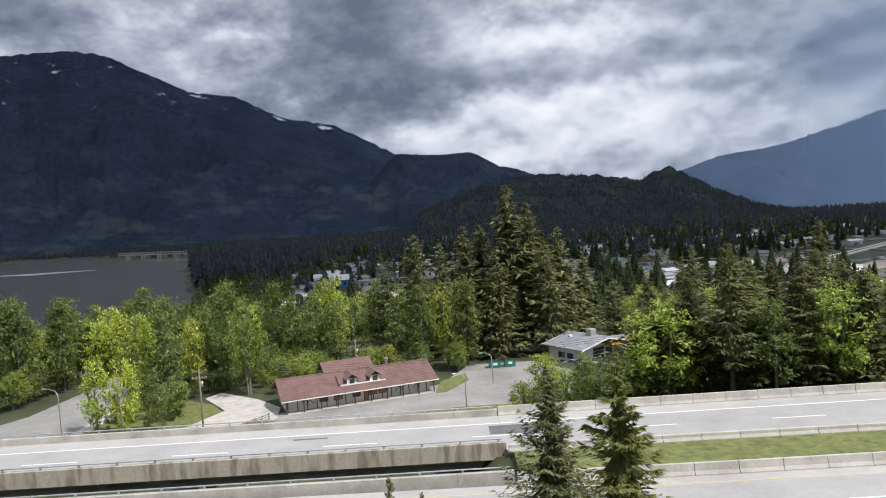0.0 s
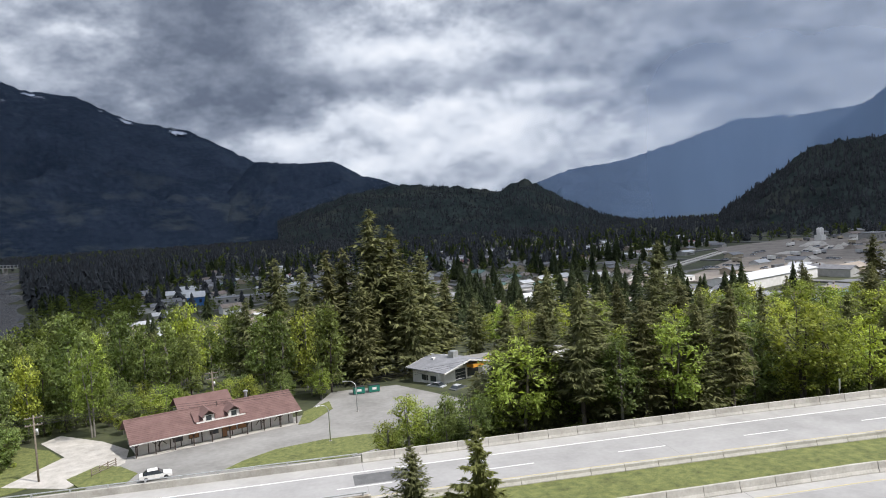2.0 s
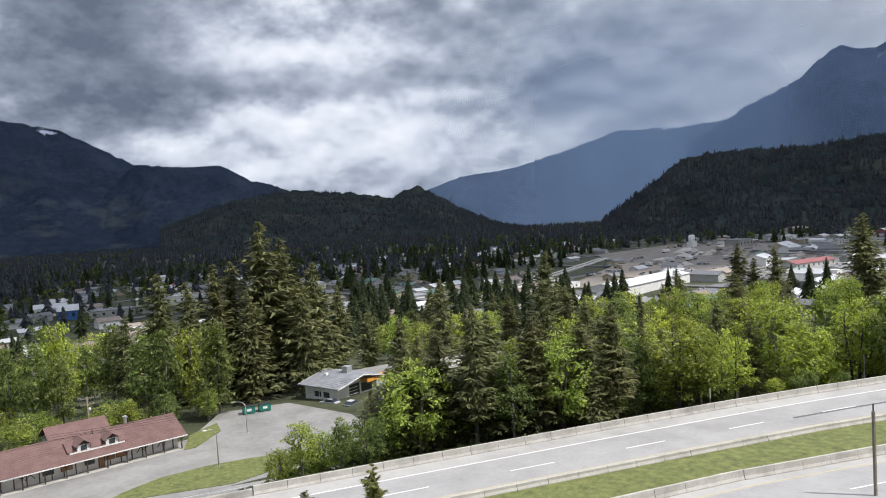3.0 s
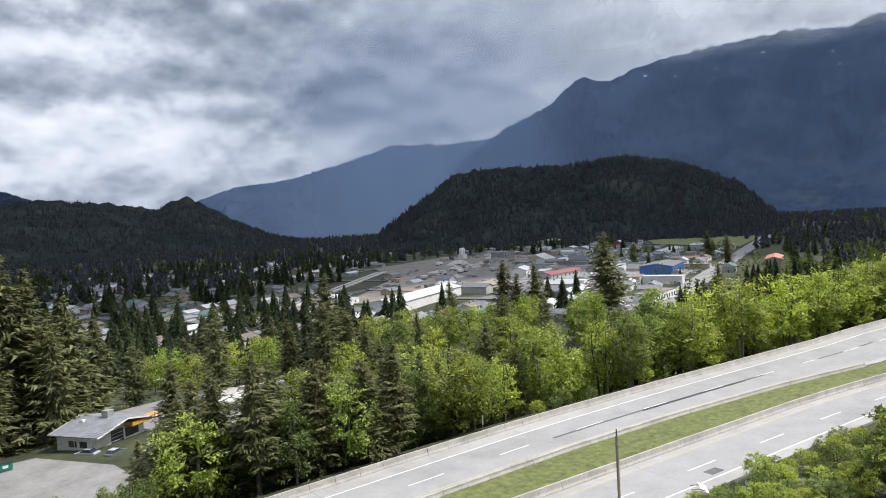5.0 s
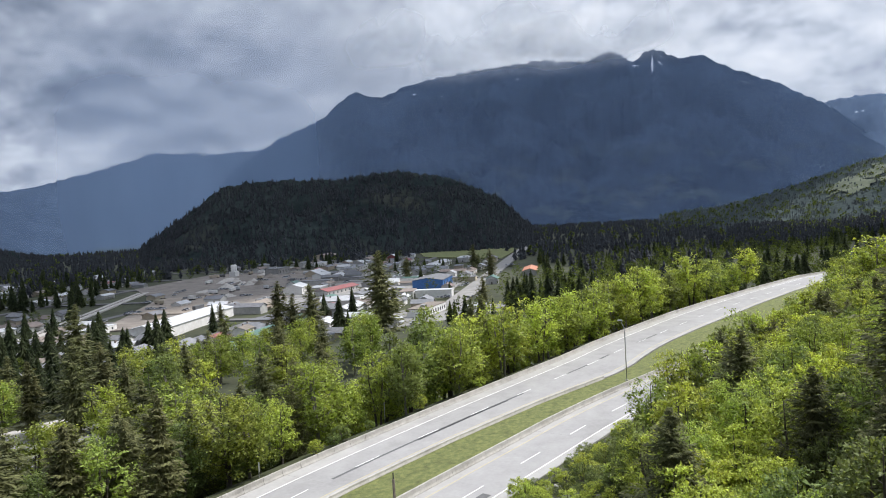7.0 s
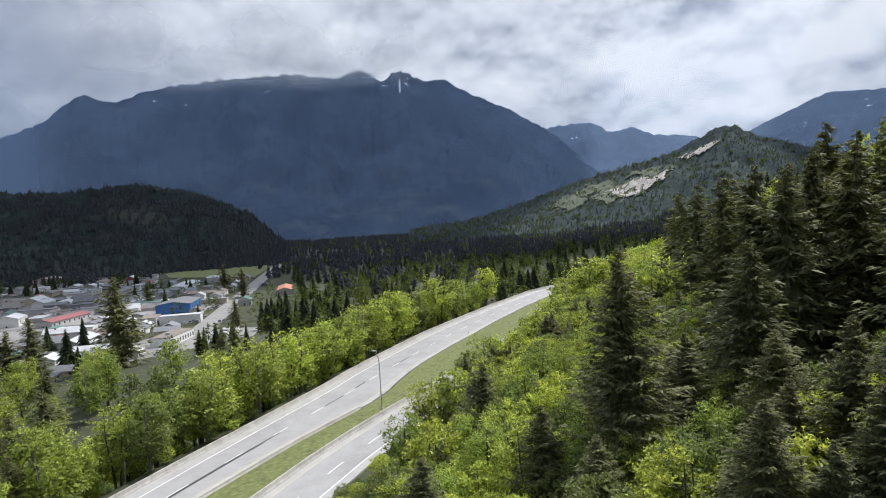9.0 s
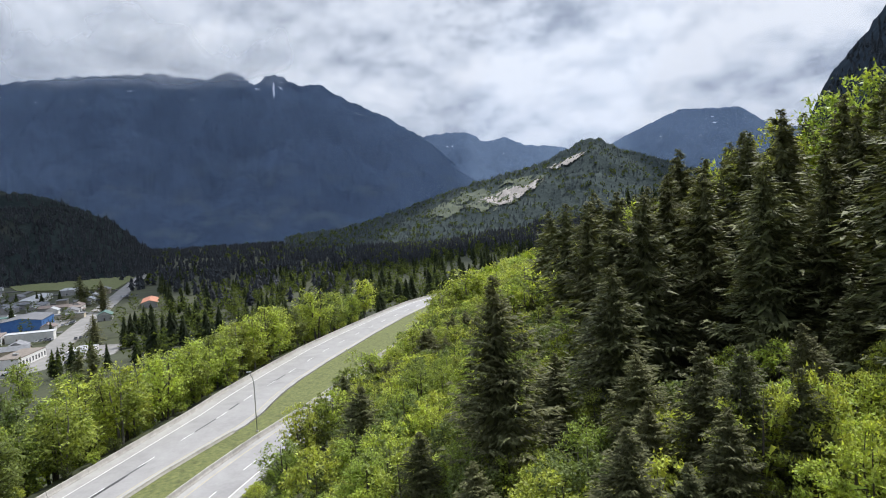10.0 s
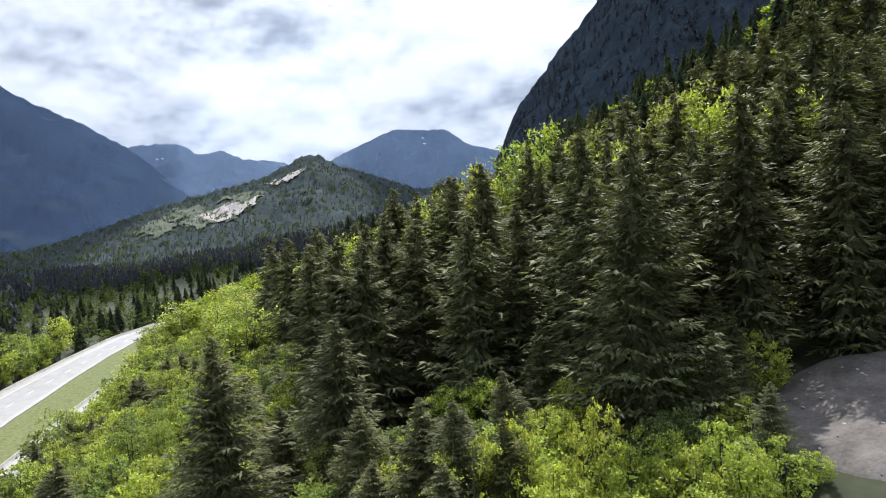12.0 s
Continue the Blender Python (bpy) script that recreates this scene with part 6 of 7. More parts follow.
SPECIAL = [
    (272, 376, 94, 22, 6.0, 25.7, MAT_WHITE, MAT_ROOF_WHITE, "gable", "long plain white metal warehouse with a shallow roof", 0, 0.2),
    (237, 415, 26, 10, 4.0, 24, MAT_WHITE, MAT_ROOF_WHITE, "flat", "small white flat-roofed shed", 3, 0),
    (495, 338, 44, 26, 8.0, 22, MAT_BLUE, MAT_ROOF_GREY, "gable", "blue metal workshop with a pale grey roof", 3, 0.14),
    (443, 402, 50, 13, 4.6, 10, MAT_WALL, MAT_ROOF_BARN, "gable", "long storage building with a red metal roof", 8, 0.3),
    (433, 440, 24, 16, 7.0, 30, MAT_WHITE, MAT_ROOF_WHITE, "gable", "white and blue gabled workshop", 2, 0.3),
    (612, 302, 46, 13, 4.5, 24, MAT_WALL, MAT_ROOF_ORANGE, "gable", "low building with a bright orange roof", 6, 0.3),
    (836, 780, 46, 26, 9.0, 22, MAT_TAN, MAT_ROOF_BROWN, "gable", "large beige hall with a low roof", 5, 0.2),
    (802, 616, 16, 12, 7.0, 22, MAT_ROOF_BARN, MAT_ROOF_WHITE, "gable", "red barn-like house with a pale roof", 2, 0.5),
    (352, 246, 34, 12, 6.2, 12, MAT_WHITE, MAT_ROOF_BROWN, "flat", "two-storey white motel with a brown roof", 9, 0),
    (372, 224, 22, 10, 3.6, 12, MAT_WHITE, MAT_ROOF_WHITE, "flat", "low white motel wing", 6, 0),
    (161, 248, 26, 15, 4.2, 20, MAT_TAN, MAT_ROOF_BROWN, "gable", "low brown-roofed motel hall", 5, 0.22),
    (193, 216, 26, 9, 3.6, 28, MAT_WHITE, MAT_ROOF_GREEN, "gable", "white roadside building with a green roof", 5, 0.35),
    (207, 290, 16, 9, 5.4, 25, MAT_WALL, MAT_ROOF_GREY, "gable", "two-storey grey house with white trim", 4, 0.55),
    (190, 283, 14, 10, 4.0, 25, MAT_WALL, MAT_ROOF_GREY, "gable", "low grey-shingled house with a hipped porch", 3, 0.4),
    (222, 300, 14, 10, 4.2, 25, MAT_WALL, MAT_ROOF_GREY, "gable", "low grey-shingled house with a hipped porch", 3, 0.4),
    (178, 300, 22, 11, 3.6, 25, MAT_WALL, MAT_ROOF_GREY, "gable", "low grey-shingled bungalow near the street", 4, 0.35),
    (196, 312, 18, 11, 3.6, 25, MAT_WALL, MAT_ROOF_GREY, "gable", "low grey-shingled bungalow near the street", 4, 0.35),
    (525, 296, 16, 10, 4.5, 24, MAT_WALL, MAT_ROOF_GREEN, "gable", "small house with a dark green roof", 3, 0.5),
    (700, 470, 90, 18, 5.0, 22, MAT_WHITE, MAT_ROOF_WHITE, "gable", "long pale school building with a white roof", 14, 0.15),
    (780, 480, 40, 16, 5.5, 22, MAT_WALL, MAT_ROOF_WHITE, "flat", "pale flat-roofed hall behind the street", 6, 0),
    (600, 640, 34, 18, 8.5, 22, MAT_WALL, MAT_ROOF_GREY, "flat", "grey concrete plant building", 4, 0),
    (650, 560, 60, 16, 5.0, 22, MAT_WALL, MAT_ROOF_GREY, "flat", "dark flat-roofed open storage building", 6, 0),
    (560, 420, 40, 12, 4.2, 22, MAT_WALL, MAT_ROOF_WHITE, "flat", "low pale commercial building beside the street", 6, 0),
    (380, 420, 18, 10, 3.6, 22, MAT_WALL, MAT_ROOF_GREY, "flat", "low grey commercial building beside a yard", 3, 0),
    (-95, 560, 20, 9, 6.0, 8, MAT_WHITE, MAT_ROOF_WHITE, "gable", "white church-like house with a steep roof", 4, 0.6),
    (-78, 520, 12, 10, 6.5, 8, MAT_BLUE, MAT_ROOF_WHITE, "gable", "small pale blue house with a steep roof", 2, 0.7),
    (-22, 560, 34, 12, 6.5, 5, MAT_WHITE, MAT_ROOF_WHITE, "flat", "white two-storey commercial building", 7, 0),
    (-45, 520, 40, 14, 4.5, 5, MAT_WALL, MAT_ROOF_GREY, "flat", "long low grey commercial building", 7, 0),
]
for x, y, w, d, h, turn, wall, roof, style, label, n, pitch in SPECIAL:
    taken.append((x, y))
    town_building(x, y, w, d, h, turn, wall, roof, style, label, "building", n, pitch=pitch)
g = thing("batch_tower", 578, 694, TOWN, 22, "twin white silo tower of a concrete plant", "tower")
for xx in (-2.6, 2.6):
    part("silo", Geo().pipe([(xx, 0, 0), (xx, 0, 14.5), (xx, 0, 15.5)], (2.4, 2.4, 0.7), 18), MAT_WHITE, g, smooth=True)
part("housing", Geo().box(-5, 5, -4, 4, 0, 7), MAT_WHITE, g)
part("conveyor", Geo().add([(5, -0.6, 6), (5, 0.6, 6), (22, 0.6, 0.5), (22, -0.6, 0.5), (5, -0.6, 7.2), (5, 0.6, 7.2), (22, 0.6, 1.7), (22, -0.6, 1.7)], [(3, 2, 1, 0), (4, 5, 6, 7), (0, 1, 5, 4), (1, 2, 6, 5), (2, 3, 7, 6), (3, 0, 4, 7)]), MAT_STEEL, g)

UX, UY = math.cos(radians(22.6)), math.sin(radians(22.6))


def uv(u, v):
    return 300 + u * UX - v * UY, 215 + u * UY + v * UX


def town_street(u0, v0, u1, v1, width, label, z=0.12, mat=MAT_STREET):
    a, b = Vector(uv(u0, v0)), Vector(uv(u1, v1))
    n = (b - a).normalized()
    s = Vector((-n.y, n.x)) * width / 2
    patch("town_street", [tuple(a + s), tuple(a - s), tuple(b - s), tuple(b + s)], TOWN + 0.9 + z, mat, label, "road", 3.0)


town_street(-120, 0, 860, 0, 15, "wide pale grey main street of the town", mat=MAT_ASPHALT)
town_street(-60, 22, -60, 420, 9, "grey side street of the town", 0.08)
for k in range(7):
    town_street(60 + 120 * k, 9, 60 + 120 * k, 560, 8, "grey side street of the town", 0.06 + 0.004 * k)
for k in range(4):
    town_street(-250, 120 + 130 * k, 760, 120 + 130 * k, 8, "grey cross street of the town", 0.03)
patch("gravel_lot", [(299, 480), (316, 428), (398, 494), (404, 512), (386, 552), (372, 550)], TOWN + 1.15, MAT_LOT, "bare tan gravel lot", "ground", 2.0)
patch("dirt_strip", [(238, 420), (262, 392), (312, 424), (296, 474)], TOWN + 1.12, MAT_DIRT, "brown bare dirt strip beside the gravel lot", "ground", 2.0)
patch("works_yard", [(310, 415), (430, 430), (560, 480), (660, 620), (600, 760), (440, 690), (380, 570), (404, 505)], TOWN + 1.0, MAT_DIRT, "brown dirt works yard with heaps of gravel", "ground", 2.0)
patch("asphalt_yard", [(330, 330), (460, 300), (560, 340), (600, 440), (480, 500), (380, 420)], TOWN + 0.95, MAT_ASPHALT, "worn asphalt yards between workshops", "pavement", 2.0)
patch("sports_field", [(856, 596), (806, 440), (1000, 515), (1165, 620), (1225, 830), (1000, 715)], TOWN + 1.1, MAT_GRASS, "mown green sports field", "grass", 2.0)
patch("motel_yard", [(205, 205), (300, 180), (400, 215), (390, 270), (300, 275), (225, 262)], TOWN + 1.0, MAT_ASPHALT, "pale worn parking yard", "pavement", 4.0)
patch("rail_bed", [(120, 364), (128, 358), (420, 634), (412, 642)], TOWN + 1.05, MAT_GRAVEL, "straight pale gravel rail bed", "ground", 2.0)

RAIL = Geo()
for off in (-1.2, 0.6):
    RAIL.add([(124 + off, 361, TOWN + 1.05), (124.18 + off, 360.8, TOWN + 1.05), (416.18 + off, 637.8, TOWN + 1.05), (416 + off, 638, TOWN + 1.05), (124 + off, 361, TOWN + 1.22), (124.18 + off, 360.8, TOWN + 1.22), (416.18 + off, 637.8, TOWN + 1.22), (416 + off, 638, TOWN + 1.22)], [(3, 2, 1, 0), (4, 5, 6, 7), (0, 1, 5, 4), (1, 2, 6, 5), (2, 3, 7, 6), (3, 0, 4, 7)])
tagged(new("rail_track", RAIL.mesh("rail_track", MAT_TIMBER)), "rusty brown rails on the gravel bed", "railway", kind="structure")

trng = random.Random(5)
ROOFS = [MAT_ROOF_GREY] * 14 + [MAT_ROOF_BROWN] * 6 + [MAT_ROOF_WHITE] * 7 + [MAT_ROOF_GREEN, MAT_ROOF_BARN]
ROOF_WORDS = {MAT_ROOF_GREY: "grey", MAT_ROOF_BROWN: "brown", MAT_ROOF_WHITE: "white metal", MAT_ROOF_GREEN: "green", MAT_ROOF_BARN: "red"}


def small_house(x, y, w, d, h, turn, wall, roof, pitch, label, flat, near):
    """A plain town house: gabled walls, an overhanging roof, a chimney or porch; windows where it stands near enough."""
    root = thing("house" if w < 18 else "building", x, y, float(ground_z(x, y)), turn, label, "house" if w < 18 else "building", "town buildings")
    if flat:
        part("wall", Geo().box(-w / 2, w / 2, -d / 2, d / 2, -1.5, h), wall, root)
        part("roof", Geo().box(-w / 2 - 0.2, w / 2 + 0.2, -d / 2 - 0.2, d / 2 + 0.2, h, h + 0.4, 0.04), roof, root)
    else:
        top, o = h + pitch * d / 2, 0.6
        part("wall", Geo().prism([(-d / 2, -1.5), (d / 2, -1.5), (d / 2, h), (0, top), (-d / 2, h)], -w / 2, w / 2), wall, root)
        part("roof", Geo().prism([(-d / 2 - o, h - 0.15), (0, top + 0.03), (d / 2 + o, h - 0.15), (d / 2 + o, h + 0.05), (0, top + 0.25), (-d / 2 - o, h + 0.05)], -w / 2 - o, w / 2 + o), roof, root)
    kind = trng.random()
    if kind < 0.35:
        part("porch", Geo().box(-w * 0.2, w * 0.25, -d / 2 - 2.4, -d / 2 + 0.02, 2.2, 2.45), roof, root)
    elif kind < 0.6 and not flat:
        part("chimney", Geo().box(w * 0.2, w * 0.2 + 0.8, 0.6, 1.4, h, h + pitch * d / 2 + 0.9), MAT_ROOF_BROWN, root)
    if near:
        for sy in (-1, 1):
            for px in (-w * 0.28, w * 0.25):
                yy = sy * (d / 2 + 0.02)
                part("window", Geo().box(px - 0.8, px + 0.8, yy - 0.03, yy + 0.03, h * 0.36, h * 0.78), MAT_GLASS, root)
        part("door", Geo().box(-0.5, 0.5, -d / 2 - 0.04, -d / 2 + 0.02, 0, 2.1), MAT_TIMBER, root)


HALLS = [(q[0], q[1], max(q[2], q[3]) * 0.5) for q in SPECIAL]
homes = []
for k in range(9000):
    u, v = trng.uniform(-520, 800), trng.uniform(16, 760)
    if k % 2 == 0:
        u, v = trng.uniform(-140, 640), trng.uniform(16, 300)
    cell = (round(u / 19) * 19 + trng.uniform(-3, 3), round(v / 21) * 21 + trng.uniform(-3, 3))
    x, y = uv(*cell)
    az, dist = azimuth(x, y), math.hypot(x, y)
    if not (-17 < az < 66 and 330 < dist < 1100) or river_off(x, y) < 40:
        continue
    if 240 < x < 640 and 400 + 0.16 * (x - 240) < y < 740 and (az > 30 + 3 * (dist > 700)) and az < 46 and trng.random() < 0.97:
        continue
    if az > 54 and dist > 900 or any(abs(cell[0] - 60 - 120 * j) < 10 for j in range(7)) or any(abs(cell[1] - 120 - 130 * j) < 10 for j in range(4)):
        continue
    if abs((x - 124) * 0.686 - (y - 361) * 0.727) < 14 or abs(x - 272) < 48 and abs(y - 371) < 30:
        continue
    if any((x - a) ** 2 + (y - b) ** 2 < 17 ** 2 for a, b in homes if abs(a - x) < 18) or any((x - a) ** 2 + (y - b) ** 2 < (r + 8) ** 2 for a, b, r in HALLS) or any((x - a) ** 2 + (y - b) ** 2 < 11 ** 2 for a, b in taken if abs(a - x) < 12):
        continue
    homes.append((x, y))
    commercial = az > 36 and trng.random() < 0.5
    w, d, h = (trng.uniform(18, 32), trng.uniform(9, 14), trng.uniform(3.6, 5.5)) if commercial else (trng.uniform(10, 16.5), trng.uniform(8, 11), trng.uniform(2.8, 4.2))
    roof = trng.choice(ROOFS)
    flat = commercial and trng.random() < 0.6
    small_house(x, y, w, d, h, 22.6 + trng.choice((0, 0, 90)) + trng.uniform(-4, 4), trng.choice((MAT_WALL, MAT_WALL, MAT_WHITE, MAT_TAN)), roof, trng.uniform(0.25, 0.5),
                ("plain %s-roofed commercial building in the town" if w >= 18 else "small %s-roofed house among trees") % ROOF_WORDS[roof], flat, dist < 430)
    if len(homes) >= 425:
        break
taken += homes


def far_car():
    """A parked car seen from afar: rounded body, dark cabin and tyres in one mesh."""
    g = Geo().box(-2.2, 2.2, -0.88, 0.88, 0.3, 0.88, 0.12)
    me = g.mesh("town_car", MAT_CAR)
    me.materials.append(MAT_GLASS)
    bm = bmesh.new()
    bm.from_mesh(me)
    vs = [bm.verts.new(p) for p in [(1.0, -0.8, 0.86), (1.0, 0.8, 0.86), (-1.7, 0.8, 0.86), (-1.7, -0.8, 0.86), (0.4, -0.65, 1.42), (0.4, 0.65, 1.42), (-1.2, 0.65, 1.42), (-1.2, -0.65, 1.42)]]
    for f, slot in (((4, 5, 6, 7), 0), ((0, 1, 5, 4), 1), ((1, 2, 6, 5), 1), ((2, 3, 7, 6), 1), ((3, 0, 4, 7), 1)):
        bm.faces.new([vs[i] for i in f]).material_index = slot
    for x in (-1.35, 1.35):
        for y in (-0.9, 0.9):
            ring = [bm.verts.new((x + 0.33 * math.cos(a), y, 0.33 + 0.33 * math.sin(a))) for a in np.arange(8) * math.pi / 4]
            bm.faces.new(ring).material_index = 1
    bm.to_mesh(me)
    bm.free()
    return me


FAR_CAR = far_car()
cars = 0
for k in range(400):
    u, v = trng.uniform(-110, 460), trng.choice((trng.uniform(-26, 90), trng.uniform(9, 16), trng.uniform(90, 300)))
    x, y = uv(u, v)
    turn = 22.6 + trng.choice((0, 90))
    if any((x - a) ** 2 + (y - b) ** 2 < 14 ** 2 for a, b in taken if abs(a - x) < 20) or any((x - a) ** 2 + (y - b) ** 2 < (r + 5) ** 2 for a, b, r in HALLS) or y < 190:
        continue
    for j in range(trng.randint(1, 6)):
        px, py = x - 2.9 * j * math.sin(radians(turn)), y + 2.9 * j * math.cos(radians(turn))
        ob = tagged(new("town_car", FAR_CAR), "small parked car seen from afar in the town", "car", "parked cars in the town")
        ob.matrix_world = Matrix.LocRotScale((px, py, TOWN + 1.02), Euler((0, 0, radians(turn + trng.uniform(-3, 3)))), (1, 1, trng.uniform(0.95, 1.35)))
        cars += 1
    if cars > 260:
        break


def trailer(x, y, turn, length, mat, label):
    root = thing("trailer", x, y, TOWN + 1.02, turn, label, "trailer", "trailers in the yards")
    part("box", Geo().box(-length / 2, length / 2, -1.25, 1.25, 1.0, 3.6, 0.06), mat, root)
    part("axle", Geo().box(-length / 2 + 0.6, -length / 2 + 2.6, -1.1, 1.1, 0.0, 1.0, 0.2), MAT_TYRE, root)
    part("axle", Geo().box(length / 2 - 2.2, length / 2 - 1.4, -1.0, 1.0, 0.0, 1.0, 0.1), MAT_TYRE, root)


def heap(x, y, r, h, seed):
    """A heap of gravel: an uneven cone."""
    a, q = np.meshgrid(np.linspace(0, 2 * math.pi, 25), np.linspace(0, 1, 9))
    px, py = q * r * np.cos(a), q * r * np.sin(a) * 0.8
    pz = h * (1 - q) ** 0.9 * (1 + 0.25 * fractal(px, py, 0.5 * r, 3, seed)) - 0.05
    i = np.arange(8)[:, None] * 25 + np.arange(24)[None]
    ob = new("spoil_mound", fast_mesh("spoil_mound", np.stack([px, py, pz], -1).reshape(-1, 3), np.stack([i, i + 1, i + 26, i + 25], -1).reshape(-1, 4), MAT_GRAVEL if seed % 2 else MAT_DIRT, smooth=True))
    ob.matrix_world = pose(x, y, TOWN + 1.0)
    tagged(ob, "heap of dumped gravel in the works yard", "heap", "gravel heaps")


for k in range(34):
    x, y = trng.uniform(330, 640), trng.uniform(410, 720)
    if y > 445 + 0.9 * (x - 330) + 70 or y < 395 + 0.35 * (x - 330):
        continue
    trailer(x, y, 22.6 + trng.choice((0, 90, 60)), trng.choice((6.0, 9.0, 12.5)), trng.choice((MAT_WHITE, MAT_ROOF_GREY, MAT_ROOF_WHITE, MAT_TAN)), "long box trailer standing in a dirt yard")
for k in range(22):
    x = trng.uniform(400, 620)
    heap(x, 470 + 0.75 * (x - 360) + trng.uniform(-40, 50), trng.uniform(5, 12), trng.uniform(1.6, 4.5), k)


# ---- forests in the distance ----
def forest(name, spots, crown, mat, label):
    """Many far trees as one object: spots are rows of x, y, z, height, width."""
    spots = np.asarray(spots, float)
    v, q = crown
    frng = np.random.default_rng(len(spots))
    a = frng.uniform(0, 6.28, len(spots))
    c, s = np.cos(a)[:, None], np.sin(a)[:, None]
    x = (v[None, :, 0] * c - v[None, :, 1] * s) * spots[:, 4:5] + spots[:, 0:1]
    y = (v[None, :, 0] * s + v[None, :, 1] * c) * spots[:, 4:5] + spots[:, 1:2]
    z = v[None, :, 2] * spots[:, 3:4] + spots[:, 2:3]
    verts = np.stack([x, y, z], -1).reshape(-1, 3)
    quads = (q[None] + (np.arange(len(spots)) * len(v))[:, None, None]).reshape(-1, q.shape[1])
    return tagged(new(name, fast_mesh(name, verts, quads, mat)), label, "forest", kind="stuff")


def puff_tree(seed):
    return leaf_crown(seed, 16, 5, 0.17, "round", 0.0)[0]


SIMPLE_FIR = skirt_fir(91, 18, 10, 0.04, 0.185)
SIMPLE_LEAF = leaf_crown(92, 32, 9, 0.078, "round")[0]
FAR_FIR, FAR_LEAF = skirt_fir(3, 6, 5), puff_tree(4)
MAT_FAR_LEAF = material("far_broadleaf_trees", (0.060, 0.085, 0.022), (0.130, 0.160, 0.040), 0.03, 0.7, translucent=(1.3, 1.3, 0.7), stains=0.3, leafy=0.5)
MAT_MID_FIR = material("hillside_firs", (0.026, 0.040, 0.020), (0.080, 0.098, 0.042), 0.04, 0.6, translucent=(1.1, 1.15, 0.6), stains=0.2, leafy=0.5)
MAT_MID_LEAF = material("hillside_broadleaf_trees", (0.120, 0.175, 0.022), (0.240, 0.290, 0.040), 0.05, 0.5, translucent=(1.8, 1.8, 0.8), stains=0.2, leafy=0.5)

frng = np.random.default_rng(77)


def spots_in(n, test, h0, h1, width=1.0, box=(-900, 1400, -400, 2600)):
    out = []
    while len(out) < n:
        x, y = frng.uniform(box[0], box[1], 4000), frng.uniform(box[2], box[3], 4000)
        ok = test(x, y)
        z = ground_z(x, y)
        for a, b, c in zip(x[ok], y[ok], z[ok]):
            h = frng.uniform(h0, h1)
            out.append((a, b, c, h, h * width * frng.uniform(0.85, 1.2)))
    return out[:n]


AZ = lambda x, y: np.degrees(np.arctan2(x, y))
up_hill = lambda x, y: (y < near_edge_2(x) - 3) & (np.hypot(x, y) > 72) & (AZ(x, y) > 84) & (AZ(x, y) < 148) & (y < -32 - 0.0 * x) & ~((AZ(x, y) < 126) & (np.hypot(x, y) < 118)) & (np.hypot(x - 33, y + 46) > 12)
past_bend = lambda x, y: (AZ(x, y) > 79) & (AZ(x, y) < 122) & (np.hypot(x, y) > 330) & ((y < near_edge_2(x) - 6) | (x > 470)) & ~((x < 900) & (y > -60))
forest("bend_broadleaf", spots_in(700, past_bend, 9, 15, 1.3, (200, 1500, -700, 260)), FAR_LEAF, MAT_FAR_LEAF, "dull green broadleaf trees beyond the bend")
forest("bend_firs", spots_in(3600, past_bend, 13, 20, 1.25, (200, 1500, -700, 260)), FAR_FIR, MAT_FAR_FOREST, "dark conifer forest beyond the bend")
forest("hillside_firs", spots_in(560, lambda x, y: up_hill(x, y) & (np.hypot(x, y) > 130), 15, 27, 1.1, (20, 520, -330, 20)), SIMPLE_FIR, MAT_MID_FIR, "dense dark firs climbing the hillside")
forest("bend_maples", spots_in(330, lambda x, y: (AZ(x, y) > 84) & (AZ(x, y) < 112) & (np.hypot(x, y) > 205) & (np.hypot(x, y) < 460) & (y < near_edge_2(x) - 5), 10, 16, 1.2, (150, 460, -200, 30)), SIMPLE_LEAF, MAT_MID_LEAF, "yellow-green maples on the slope beyond the bend")
far_up = lambda x, y: up_hill(x, y) & (np.hypot(x, y) > 170)
forest("hillside_maples", spots_in(85, far_up, 12, 20, 1.15, (20, 520, -330, 20)), SIMPLE_LEAF, MAT_MID_LEAF, "pale green maples among the hillside firs")
beyond = lambda x, y: (x > 245) & (y < 190 + 0.12 * x) & (y > -60) & (np.abs(y - np.interp(x, HX, FAR_EDGE) + 8) > 24) & ~((x < 430) & (y > 175))
forest("roadside_firs", spots_in(300, beyond, 11, 19, 1.2, (245, 900, -60, 300)), SIMPLE_FIR, MAT_MID_FIR, "dark firs beyond the bend of the highway")
forest("roadside_maples", spots_in(420, beyond, 9, 15, 1.2, (245, 900, -60, 300)), SIMPLE_LEAF, MAT_FAR_LEAF, "fresh green maples beyond the bend of the highway")


def clear_of_town(x, y):
    ok = np.ones(x.shape, bool)
    for a, b in taken:
        ok &= (x - a) ** 2 + (y - b) ** 2 > 100
    u = (x - 300) * UX + (y - 215) * UY
    v = -(x - 300) * UY + (y - 215) * UX
    ok &= ~((np.abs(v) < 13) & (u > -120))
    ok &= ~((x > 262) & (x < 640) & (y > 300 + 0.2 * (x - 262)) & (y < 720) & (AZ(x, y) > 30) & (AZ(x, y) < 52))
    ok &= ~((AZ(x, y) > 54) & (AZ(x, y) < 64) & (np.hypot(x, y) > 880))
    ok &= ~((np.abs(x - 272) < 52) & (np.abs(y - 371) < 34))
    return ok & (river_off(x, y) > 14)


